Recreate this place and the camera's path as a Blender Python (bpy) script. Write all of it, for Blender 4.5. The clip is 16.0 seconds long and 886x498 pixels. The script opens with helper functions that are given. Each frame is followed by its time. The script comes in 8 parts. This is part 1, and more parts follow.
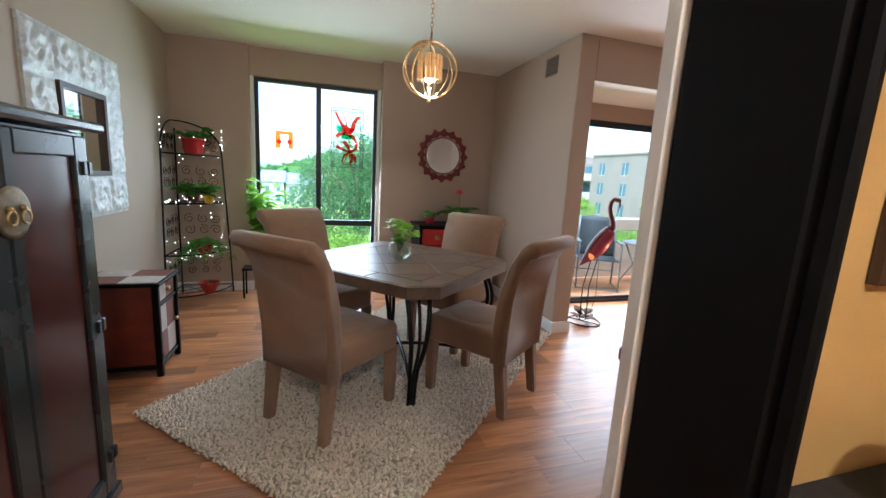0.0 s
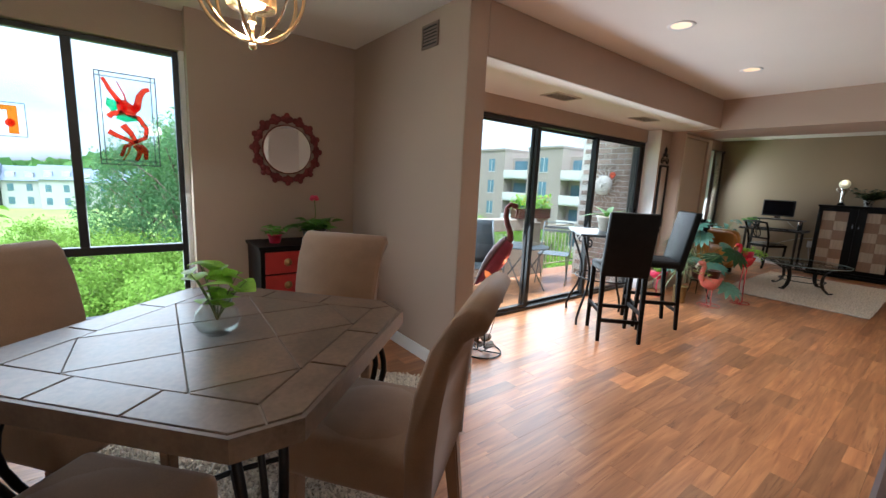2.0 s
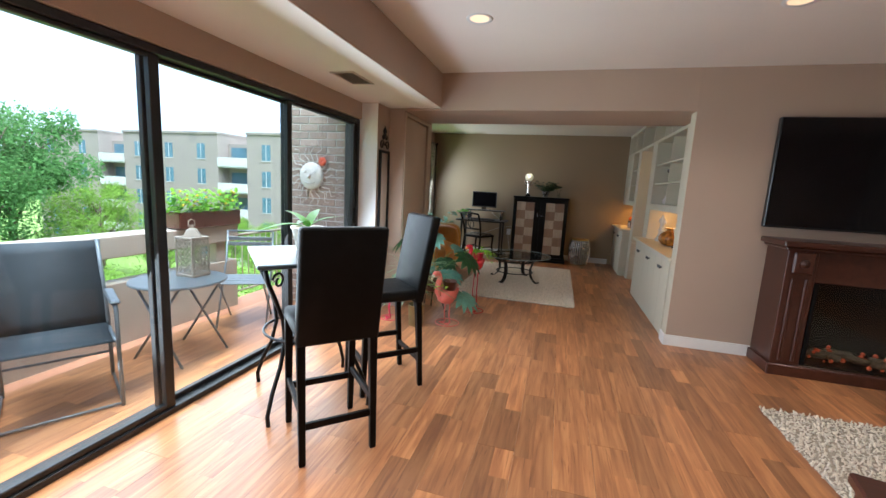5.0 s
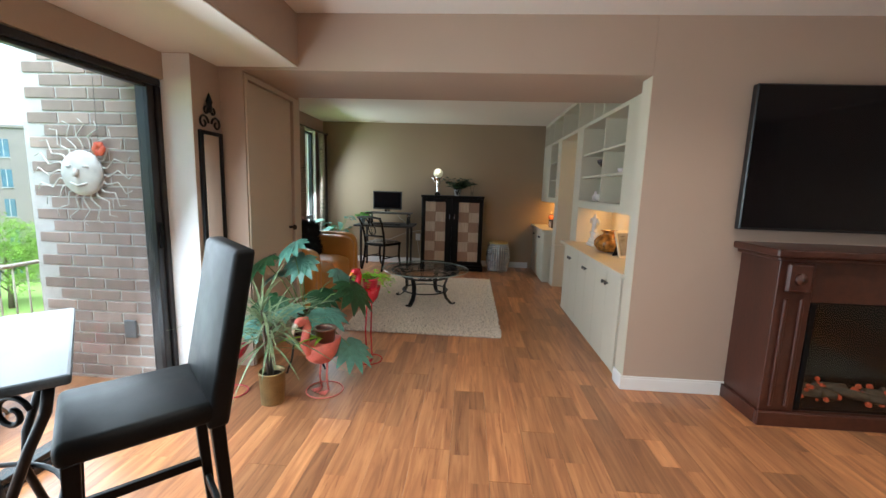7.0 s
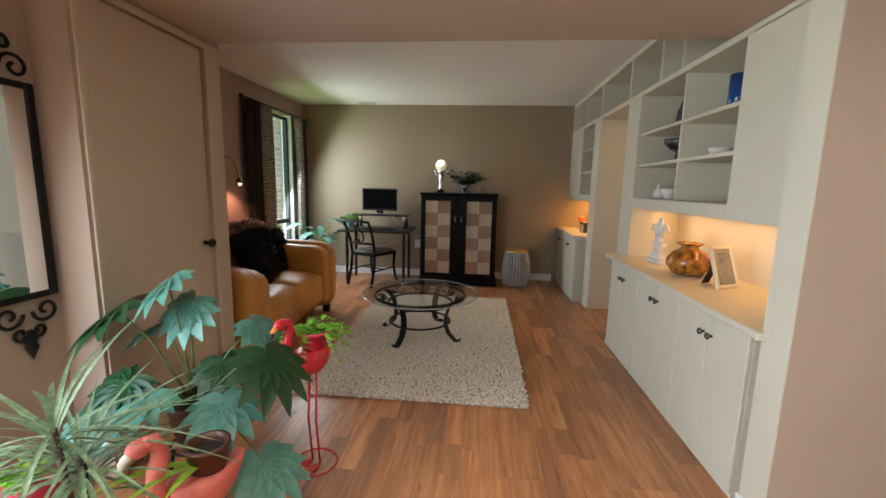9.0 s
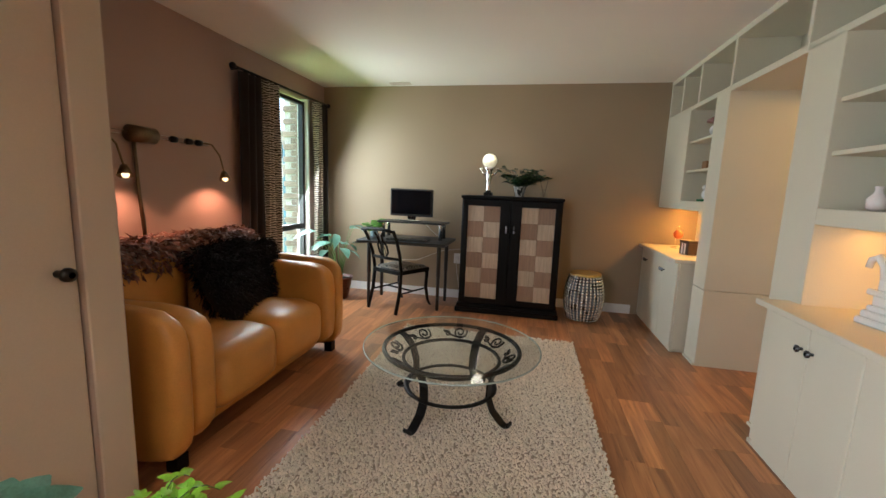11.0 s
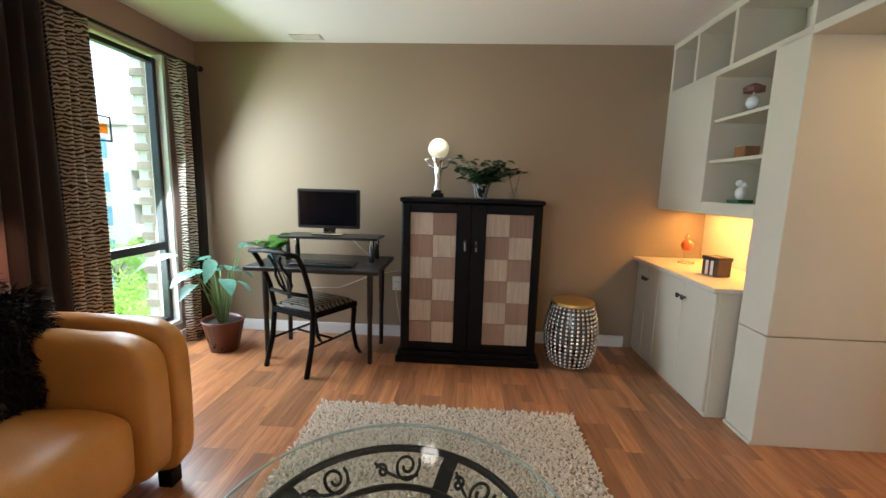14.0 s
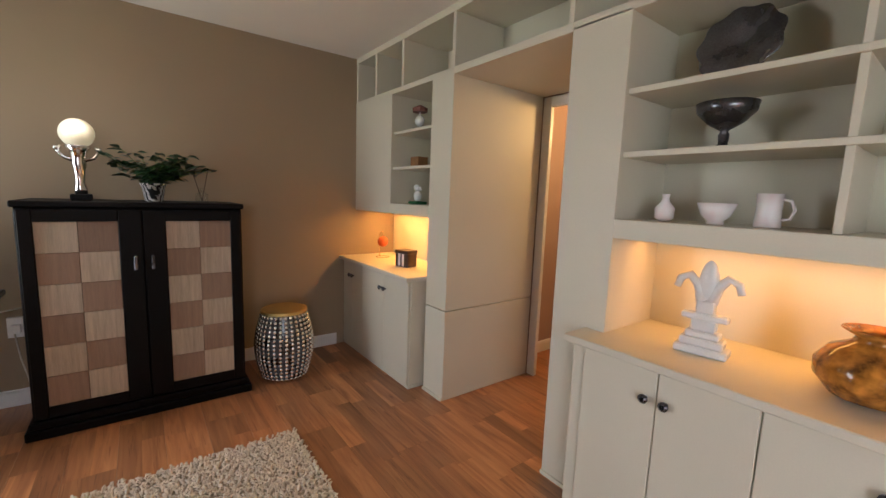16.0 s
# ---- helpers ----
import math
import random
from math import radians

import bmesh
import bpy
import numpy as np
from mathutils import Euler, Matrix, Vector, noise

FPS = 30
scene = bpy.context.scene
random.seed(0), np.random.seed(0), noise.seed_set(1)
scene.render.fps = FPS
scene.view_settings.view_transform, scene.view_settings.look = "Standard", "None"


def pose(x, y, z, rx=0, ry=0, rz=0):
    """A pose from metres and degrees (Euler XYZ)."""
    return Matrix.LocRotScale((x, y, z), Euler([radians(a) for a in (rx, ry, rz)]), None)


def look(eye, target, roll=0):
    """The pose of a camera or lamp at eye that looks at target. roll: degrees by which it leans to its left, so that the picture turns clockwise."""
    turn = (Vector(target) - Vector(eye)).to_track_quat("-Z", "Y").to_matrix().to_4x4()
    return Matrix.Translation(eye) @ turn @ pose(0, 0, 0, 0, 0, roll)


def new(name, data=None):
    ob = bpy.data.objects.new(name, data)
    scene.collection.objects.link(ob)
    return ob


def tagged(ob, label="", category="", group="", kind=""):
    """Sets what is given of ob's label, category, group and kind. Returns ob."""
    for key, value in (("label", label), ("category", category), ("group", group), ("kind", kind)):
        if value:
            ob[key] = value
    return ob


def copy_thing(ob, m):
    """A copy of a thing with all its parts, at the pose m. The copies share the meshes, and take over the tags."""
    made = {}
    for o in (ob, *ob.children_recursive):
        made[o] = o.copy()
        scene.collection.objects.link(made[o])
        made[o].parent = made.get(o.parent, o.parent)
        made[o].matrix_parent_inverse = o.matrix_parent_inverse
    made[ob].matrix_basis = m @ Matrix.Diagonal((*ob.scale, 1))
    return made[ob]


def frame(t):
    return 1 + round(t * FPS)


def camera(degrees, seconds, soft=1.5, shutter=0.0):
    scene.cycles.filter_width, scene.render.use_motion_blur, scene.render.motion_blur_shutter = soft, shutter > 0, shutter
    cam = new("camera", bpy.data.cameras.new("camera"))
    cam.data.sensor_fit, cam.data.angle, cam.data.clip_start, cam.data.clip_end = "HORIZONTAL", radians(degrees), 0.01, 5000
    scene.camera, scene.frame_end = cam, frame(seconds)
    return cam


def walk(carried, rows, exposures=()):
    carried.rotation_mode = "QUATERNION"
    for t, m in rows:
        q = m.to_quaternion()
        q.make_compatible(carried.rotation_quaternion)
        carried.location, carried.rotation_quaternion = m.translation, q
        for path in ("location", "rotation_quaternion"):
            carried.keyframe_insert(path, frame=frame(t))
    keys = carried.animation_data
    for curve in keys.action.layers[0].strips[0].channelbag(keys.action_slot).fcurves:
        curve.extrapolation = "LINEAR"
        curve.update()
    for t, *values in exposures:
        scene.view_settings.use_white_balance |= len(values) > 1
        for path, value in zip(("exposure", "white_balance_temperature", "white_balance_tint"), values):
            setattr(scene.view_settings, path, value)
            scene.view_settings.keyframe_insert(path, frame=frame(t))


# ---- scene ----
cam = camera(95.0, 16.0, soft=1.5)
PATH = [
    (0, (-0.032, 0.061, 1.272), (0.568, 1.938, 0.93), 3.2),
    (0.5, (-0.045, 0.326, 1.286), (0.596, 2.191, 0.949), 3.0),
    (1, (-0.05, 0.602, 1.29), (0.778, 2.393, 0.959), 3.0),
    (1.5, (0.031, 0.801, 1.323), (1.037, 2.497, 0.992), 2.9),
    (2, (0.244, 0.987, 1.32), (1.463, 2.538, 0.993), 2.7),
    (2.5, (0.461, 1.145, 1.323), (1.89, 2.507, 1.0), 2.7),
    (3, (0.722, 1.333, 1.322), (2.297, 2.522, 1.002), 2.9),
    (3.5, (1.02, 1.46, 1.319), (2.714, 2.473, 0.997), 3.2),
    (4, (1.326, 1.564, 1.324), (3.12, 2.391, 1.013), 3.3),
    (4.5, (1.634, 1.687, 1.336), (3.496, 2.35, 1.031), 3.4),
    (5, (1.941, 1.756, 1.338), (3.845, 2.285, 1.033), 3.1),
    (7.5, (3.558, 1.811, 1.347), (5.533, 1.909, 1.053), 1.7),
    (8, (3.882, 1.805, 1.348), (5.856, 1.919, 1.044), 1.4),
    (10.5, (5.406, 1.864, 1.267), (7.356, 2.198, 0.975), 2.1),
    (11, (5.696, 1.918, 1.286), (7.634, 2.32, 0.993), 2.2),
    (11.5, (5.956, 1.954, 1.281), (7.883, 2.412, 1.005), 2.4),
    (12, (6.174, 2.013, 1.286), (8.087, 2.511, 0.983), 2.2),
    (12.5, (6.425, 2.126, 1.289), (8.334, 2.63, 0.969), 2.1),
    (13, (6.66, 2.159, 1.304), (8.578, 2.623, 0.983), 1.8),
    (13.5, (6.84, 2.139, 1.314), (8.782, 2.498, 0.998), 1.7),
    (14, (6.967, 2.133, 1.302), (8.942, 2.242, 1.007), 1.6),
    (14.5, (7.062, 2.159, 1.319), (9.03, 1.955, 1.027), 1.4),
    (15, (7.104, 2.155, 1.321), (9.007, 1.609, 1.04), 1.4),
    (15.5, (7.097, 2.145, 1.323), (8.865, 1.251, 1.052), 1.7),
    (16, (7.062, 2.111, 1.328), (8.646, 0.917, 1.07), 2.1),
]
EXPOSE = [(0, 2.55, 4900, 5), (1.5, 2.2, 5100, 6), (2.5, 2.15, 5200, 6), (5, 2.3, 5100, 5), (8, 2.65, 5100, 2), (10.5, 2.95, 5350, 5), (12.5, 3.25, 5100, 4), (14.5, 3.15, 5100, 5), (16, 2.9, 5450, 13)]
walk(cam, [(t, look(eye, target, roll)) for t, eye, target, roll in PATH], EXPOSE)

# ---- daylight: a bright, thinly overcast sky ----
world = bpy.data.worlds.new("sky")
scene.world = world
world.use_nodes = True
wn = world.node_tree.nodes
wl = world.node_tree.links
sky = wn.new("ShaderNodeTexSky")
sky.sky_type = 'NISHITA'
sky.sun_disc = False
sky.sun_elevation = radians(67)
sky.sun_rotation = radians(215)
sky.air_density, sky.dust_density, sky.ozone_density = 1.0, 2.5, 1.0
# broken cloud cover whitens the sky
wco = wn.new("ShaderNodeTexCoord")
wno = wn.new("ShaderNodeTexNoise")
wno.inputs["Scale"].default_value = 3.2
wno.inputs["Detail"].default_value = 6
wmap = wn.new("ShaderNodeMapping")
wmap.inputs["Scale"].default_value = (1, 1, 2.6)
wl.new(wco.outputs["Generated"], wmap.inputs["Vector"])
wl.new(wmap.outputs["Vector"], wno.inputs["Vector"])
wra = wn.new("ShaderNodeValToRGB")
wra.color_ramp.elements[0].position, wra.color_ramp.elements[1].position = 0.36, 0.58
wl.new(wno.outputs["Fac"], wra.inputs["Fac"])
wmx = wn.new("ShaderNodeMixRGB")
wl.new(wra.outputs["Color"], wmx.inputs["Fac"])
wl.new(sky.outputs["Color"], wmx.inputs["Color1"])
wmx.inputs["Color2"].default_value = (4.1, 4.2, 4.35, 1)
wbg = wn["Background"]
wl.new(wmx.outputs["Color"], wbg.inputs["Color"])
wbg.inputs["Strength"].default_value = 0.1

sun = new("sun", bpy.data.lights.new("sun", "SUN"))
sun.data.energy, sun.data.angle, sun.data.color = 3.2, radians(65), (1.0, 0.95, 0.88)
sun.matrix_world = look((0, 0, 30), (4.6, 6.6, 11.0))
tagged(sun, kind="structure")


def lamp(name, kind, at, energy, color, size=0.1, aim=None, spot=None):
    d = bpy.data.lights.new(name, kind)
    d.energy, d.color = energy, color
    if kind == "AREA":
        d.shape, d.size = "DISK", size
    else:
        d.shadow_soft_size = size
    if spot:
        d.spot_size, d.spot_blend = radians(spot), 0.6
    ob = new(name, d)
    ob.matrix_world = look(at, aim) if aim else pose(*at)
    return ob


WARM, AMBER = (1.0, 0.78, 0.56), (1.0, 0.56, 0.18)
# The first two are known; four more, unseen, are added on their spacing.
DOWNLIGHTS = [(3.29, 2.37), (4.745, 2.37), (3.29, 0.6), (4.745, 0.6), (3.29, -1.2), (4.745, -1.2)]
for dx, dy in DOWNLIGHTS:
    lamp("downlight_bulb", "SPOT", (dx, dy, 2.425), 8.5, WARM, 0.05, (dx, dy, 0), 140)
# Unseen lamp added behind the walk's start: fills the dining room, lights the kitchen.
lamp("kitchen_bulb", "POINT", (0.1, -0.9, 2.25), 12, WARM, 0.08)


def window_daylight(x, y, z, w, h, energy, tint, down=1.0):
    """The sky's light in a window's opening, sent inwards and a little down."""
    d = bpy.data.lights.new("window_daylight", "AREA")
    d.shape, d.size, d.size_y, d.energy, d.color = "RECTANGLE", w, h, energy, tint
    new("window_daylight", d).matrix_world = look((x, y, z), (x, y - 2.0, z - down))


DAY, DAY_WARM = (1.0, 0.96, 0.88), (1.0, 0.94, 0.82)
window_daylight(0.0, 4.655, 1.18, 1.20, 1.90, 7, DAY)
window_daylight(3.78, 3.70, 1.0, 3.2, 1.80, 21, DAY)
window_daylight(9.64, 4.455, 1.2, 0.68, 1.90, 7.0, DAY_WARM, 1.05)
lamp("hall_bulb", "POINT", (8.45, -0.85, 1.95), 5.0, AMBER, 0.08)

# ---- materials ----
def nodes_of(name):
    m = bpy.data.materials.new(name)
    m.use_nodes = True
    nt = m.node_tree
    return m, nt.nodes, nt.links, nt.nodes["Principled BSDF"]


def mk(name, c, rough=0.6, metal=0.0, scale=8.0, vary=0.12, bump=0.1, fine=180.0, stretch=(1, 1, 1), c2=None, rnd=0.0, spec=0.5, emit=None, power=0.0, coat=0.0, sheen=0.0, rough_vary=0.1, dist=0.002):
    """Two scales of noise on colour and roughness, fine relief; rnd: variation from object to object."""
    m, n, l, b = nodes_of(name)
    tc = n.new("ShaderNodeTexCoord")
    mp = n.new("ShaderNodeMapping")
    mp.inputs["Scale"].default_value = stretch
    l.new(tc.outputs["Object"], mp.inputs["Vector"])
    vec = mp.outputs["Vector"]
    oi = n.new("ShaderNodeObjectInfo")
    if rnd:
        sh = n.new("ShaderNodeVectorMath")
        sh.operation = "MULTIPLY_ADD"
        l.new(oi.outputs["Random"], sh.inputs[0])
        sh.inputs[1].default_value = (37.0, 91.0, 53.0)
        l.new(vec, sh.inputs[2])
        vec = sh.outputs[0]
    big = n.new("ShaderNodeTexNoise")
    big.inputs["Scale"].default_value, big.inputs["Detail"].default_value = scale, 5
    sm = n.new("ShaderNodeTexNoise")
    sm.inputs["Scale"].default_value, sm.inputs["Detail"].default_value = fine, 3
    l.new(vec, big.inputs["Vector"])
    l.new(vec, sm.inputs["Vector"])
    mixf = n.new("ShaderNodeMath")
    mixf.operation = "MULTIPLY_ADD"
    l.new(sm.outputs["Fac"], mixf.inputs[0])
    mixf.inputs[1].default_value = 0.35
    hf = n.new("ShaderNodeMath")
    hf.operation = "MULTIPLY"
    l.new(big.outputs["Fac"], hf.inputs[0])
    hf.inputs[1].default_value = 0.65
    l.new(hf.outputs[0], mixf.inputs[2])
    ramp = n.new("ShaderNodeValToRGB")
    ramp.color_ramp.elements[0].position, ramp.color_ramp.elements[1].position = 0.32, 0.68
    a = [max(0, x * (1 - vary)) for x in c]
    z = c2 or [min(1, x * (1 + vary)) for x in c]
    ramp.color_ramp.elements[0].color = (*a, 1)
    ramp.color_ramp.elements[1].color = (*z, 1)
    l.new(mixf.outputs[0], ramp.inputs["Fac"])
    col = ramp.outputs["Color"]
    if rnd:
        hs = n.new("ShaderNodeHueSaturation")
        mr = n.new("ShaderNodeMapRange")
        mr.inputs["To Min"].default_value, mr.inputs["To Max"].default_value = 1 - rnd, 1 + rnd
        l.new(oi.outputs["Random"], mr.inputs["Value"])
        l.new(mr.outputs[0], hs.inputs["Value"])
        l.new(col, hs.inputs["Color"])
        col = hs.outputs["Color"]
    l.new(col, b.inputs["Base Color"])
    rr = n.new("ShaderNodeMapRange")
    rr.inputs["To Min"].default_value, rr.inputs["To Max"].default_value = max(0.02, rough - rough_vary), min(1, rough + rough_vary)
    l.new(big.outputs["Fac"], rr.inputs["Value"])
    l.new(rr.outputs[0], b.inputs["Roughness"])
    b.inputs["Metallic"].default_value = metal
    b.inputs["Specular IOR Level"].default_value = spec
    b.inputs["Coat Weight"].default_value = coat
    b.inputs["Coat Roughness"].default_value = 0.15
    b.inputs["Sheen Weight"].default_value = sheen
    if bump:
        bp = n.new("ShaderNodeBump")
        bp.inputs["Strength"].default_value, bp.inputs["Distance"].default_value = bump, dist
        l.new(mixf.outputs[0], bp.inputs["Height"])
        l.new(bp.outputs["Normal"], b.inputs["Normal"])
    if emit:
        b.inputs["Emission Color"].default_value = (*emit, 1)
        b.inputs["Emission Strength"].default_value = power
    return m


def thin(m, share=0.45):
    """Lets part of the light through: a thin leaf."""
    n, l = m.node_tree.nodes, m.node_tree.links
    b = n["Principled BSDF"]
    tr = n.new("ShaderNodeBsdfTranslucent")
    if b.inputs["Base Color"].links:
        l.new(b.inputs["Base Color"].links[0].from_socket, tr.inputs["Color"])
    else:
        tr.inputs["Color"].default_value = b.inputs["Base Color"].default_value
    mx = n.new("ShaderNodeMixShader")
    mx.inputs[0].default_value = share
    l.new(b.outputs[0], mx.inputs[1])
    l.new(tr.outputs[0], mx.inputs[2])
    l.new(mx.outputs[0], n["Material Output"].inputs["Surface"])
    return m


def glassy(name, tint=(1, 1, 1), gloss=1.0, rough=0.0):
    """A thin pane: clear, with a Fresnel gloss."""
    m, n, l, b = nodes_of(name)
    n.remove(b)
    tr = n.new("ShaderNodeBsdfTransparent")
    tr.inputs["Color"].default_value = (*tint, 1)
    gl = n.new("ShaderNodeBsdfGlossy")
    gl.inputs["Roughness"].default_value = rough
    lw = n.new("ShaderNodeLayerWeight")
    lw.inputs["Blend"].default_value = 0.5
    pw = n.new("ShaderNodeMath")
    pw.operation = "POWER"
    l.new(lw.outputs["Facing"], pw.inputs[0])
    pw.inputs[1].default_value = 5.0
    mu = n.new("ShaderNodeMath")
    mu.operation = "MULTIPLY_ADD"
    mu.inputs[1].default_value = 0.6 * gloss
    mu.inputs[2].default_value = 0.035 * gloss
    l.new(pw.outputs[0], mu.inputs[0])
    mx = n.new("ShaderNodeMixShader")
    l.new(mu.outputs[0], mx.inputs[0])
    l.new(tr.outputs[0], mx.inputs[1])
    l.new(gl.outputs[0], mx.inputs[2])
    l.new(mx.outputs[0], n["Material Output"].inputs["Surface"])
    return m


def banded(name, c1, c2, scale, axis="X", distort=3.0, rough=0.7, sharp=(0.45, 0.55), bump=0.1):
    """Wavy stripes of two colours: animal print, wood grain, brushed cloth."""
    m, n, l, b = nodes_of(name)
    tc = n.new("ShaderNodeTexCoord")
    w = n.new("ShaderNodeTexWave")
    w.bands_direction = axis
    w.inputs["Scale"].default_value, w.inputs["Distortion"].default_value = scale, distort
    w.inputs["Detail"].default_value, w.inputs["Detail Scale"].default_value = 3, 1.5
    l.new(tc.outputs["Object"], w.inputs["Vector"])
    r = n.new("ShaderNodeValToRGB")
    r.color_ramp.elements[0].position, r.color_ramp.elements[1].position = sharp
    r.color_ramp.elements[0].color, r.color_ramp.elements[1].color = (*c1, 1), (*c2, 1)
    l.new(w.outputs["Fac"], r.inputs["Fac"])
    l.new(r.outputs["Color"], b.inputs["Base Color"])
    b.inputs["Roughness"].default_value = rough
    bp = n.new("ShaderNodeBump")
    bp.inputs["Strength"].default_value, bp.inputs["Distance"].default_value = bump, 0.002
    l.new(w.outputs["Fac"], bp.inputs["Height"])
    l.new(bp.outputs["Normal"], b.inputs["Normal"])
    return m


WALL = mk("wall_paint_mauve", (0.43, 0.33, 0.258), 0.75, scale=1.2, vary=0.05, bump=0.12, fine=260)
WALL_OLIVE = mk("wall_paint_olive", (0.31, 0.235, 0.15), 0.55, scale=1.2, vary=0.05, bump=0.12, fine=260)
WALL_OFFICE = mk("wall_paint_rose", (0.36, 0.25, 0.21), 0.75, scale=1.2, vary=0.05, bump=0.12, fine=260)
WALL_WEST = mk("wall_paint_beige", (0.44, 0.375, 0.295), 0.7, scale=1.2, vary=0.05, bump=0.12, fine=260)
CEIL = mk("ceiling_paint", (0.80, 0.76, 0.71), 0.9, scale=1.0, vary=0.03, bump=0.2, fine=220)
TRIM = mk("trim_paint_white", (0.78, 0.78, 0.77), 0.4, scale=3, vary=0.04, bump=0.05)
BUILTIN = mk("builtin_paint", (0.62, 0.575, 0.455), 0.5, scale=2, vary=0.04, bump=0.06)
DOORPAINT = mk("door_paint_tan", (0.56, 0.47, 0.36), 0.6, scale=1.5, vary=0.05, bump=0.06)
FRAME = mk("bronze_frame", (0.035, 0.035, 0.036), 0.38, 0.6, scale=6, vary=0.3, bump=0.03)
GLASS = glassy("window_glass", (0.95, 0.97, 0.965), 0.8)
CLEAR = glassy("clear_glass", (0.93, 0.96, 0.95), 1.0, 0.01)
MIRROR = mk("mirror_silver", (0.85, 0.87, 0.87), 0.03, 1.0, vary=0.02, bump=0, rough_vary=0.01)
KITCHEN = mk("kitchen_paint_ochre", (0.62, 0.40, 0.14), 0.6, scale=1.5, vary=0.06)
BLACKPAINT = mk("black_paint", (0.005, 0.005, 0.005), 0.6, scale=5, vary=0.3, bump=0.05, spec=0.12)
BROWNTRIM = mk("dark_brown_wood", (0.045, 0.025, 0.015), 0.45, scale=6, vary=0.3, stretch=(1, 1, 0.1))
TERRACOTTA = mk("balcony_floor", (0.56, 0.27, 0.155), 0.7, scale=2.5, vary=0.15, bump=0.2)
STUCCO = mk("stucco_beige", (0.42, 0.36, 0.29), 0.9, scale=2.0, vary=0.1, bump=0.5, fine=90)
STEEL = mk("grey_metal", (0.30, 0.30, 0.30), 0.4, 0.8, vary=0.15, bump=0.03)
VENTMETAL = mk("vent_metal", (0.60, 0.53, 0.45), 0.5, 0.2, vary=0.1, bump=0.03)
VENTBROWN = mk("vent_metal_brown", (0.20, 0.145, 0.11), 0.5, 0.2, vary=0.1, bump=0.03)
DARKHOLE = mk("dark_backing", (0.03, 0.028, 0.026), 0.9, vary=0.2)


# ---- mesh helpers ----
def bbox(bm, x0, y0, z0, x1, y1, z1, bev=0.0, seg=1):
    """A box between two corners, with edges rounded by bev."""
    g = bmesh.ops.create_cube(bm, size=1.0)["verts"]
    for v in g:
        v.co = Vector(((x0 + x1) / 2 + v.co.x * (x1 - x0), (y0 + y1) / 2 + v.co.y * (y1 - y0), (z0 + z1) / 2 + v.co.z * (z1 - z0)))
    if bev:
        es = list({e for v in g for e in v.link_edges})
        bmesh.ops.bevel(bm, geom=es, offset=bev, segments=seg, profile=0.5, affect='EDGES')
    return bm


def rod(bm, pts, r, seg=8, r1=None, caps=True, flat=1.0):
    """A tube along points; r to r1; flat squashes the section."""
    pts = [Vector(p) for p in pts]
    rings = []
    up = Vector((0, 0, 1))
    prev = None
    for i, p in enumerate(pts):
        d = (pts[min(i + 1, len(pts) - 1)] - pts[max(i - 1, 0)]).normalized()
        if prev is None:
            a = d.cross(up if abs(d.z) < 0.95 else Vector((0, 1, 0))).normalized()
        else:
            a = (prev - d * prev.dot(d)).normalized()
        prev = a
        b = d.cross(a)
        rr = r if r1 is None else r + (r1 - r) * i / max(1, len(pts) - 1)
        rings.append([bm.verts.new(p + a * rr * math.cos(t) + b * rr * flat * math.sin(t)) for t in [2 * math.pi * k / seg for k in range(seg)]])
    for A, B in zip(rings, rings[1:]):
        for k in range(seg):
            bm.faces.new((A[k], A[(k + 1) % seg], B[(k + 1) % seg], B[k]))
    if caps:
        bm.faces.new(rings[0][::-1])
        bm.faces.new(rings[-1])
    return bm


def lathe(bm, prof, at=(0, 0, 0), seg=24, bottom=True, top=False):
    """A profile of (radius, height) turned round the upright."""
    ox, oy, oz = at
    rings = [[bm.verts.new((ox + r * math.cos(2 * math.pi * k / seg), oy + r * math.sin(2 * math.pi * k / seg), oz + h)) for k in range(seg)] for r, h in prof]
    for A, B in zip(rings, rings[1:]):
        for k in range(seg):
            bm.faces.new((A[k], A[(k + 1) % seg], B[(k + 1) % seg], B[k]))
    if bottom:
        bm.faces.new(rings[0][::-1])
    if top:
        bm.faces.new(rings[-1])
    return bm


def ball(bm, at, r, sx=1, sy=1, sz=1, u=14, v=9):
    bmesh.ops.create_uvsphere(bm, u_segments=u, v_segments=v, radius=r, matrix=Matrix.Translation(at) @ Matrix.Diagonal((sx, sy, sz, 1)))
    return bm


def slab(bm, outline, z0, z1, bev=0.0):
    """An outline in plan, given a thickness."""
    lo = [bm.verts.new((x, y, z0)) for x, y in outline]
    hi = [bm.verts.new((x, y, z1)) for x, y in outline]
    n = len(outline)
    bm.faces.new(lo[::-1])
    top = bm.faces.new(hi)
    for k in range(n):
        bm.faces.new((lo[k], lo[(k + 1) % n], hi[(k + 1) % n], hi[k]))
    if bev:
        bmesh.ops.bevel(bm, geom=list(top.edges), offset=bev, segments=2, affect='EDGES')
    return bm


def obj(name, bm, mat, parent=None, smooth=False, m=None, label="", category="", group="", kind=""):
    bmesh.ops.recalc_face_normals(bm, faces=bm.faces)
    me = bpy.data.meshes.new(name)
    bm.to_mesh(me)
    bm.free()
    me.materials.append(mat)
    if smooth:
        me.polygons.foreach_set("use_smooth", [True] * len(me.polygons))
    ob = new(name, me)
    if parent:
        ob.parent = parent
    if m is not None:
        ob.matrix_basis = m
    return tagged(ob, label, category, group, kind)


def B():
    return bmesh.new()


def empty(name, m, label, category, group="", kind=""):
    e = new(name)
    e.empty_display_size = 0.1
    e.matrix_basis = m
    return tagged(e, label, category, group, kind)


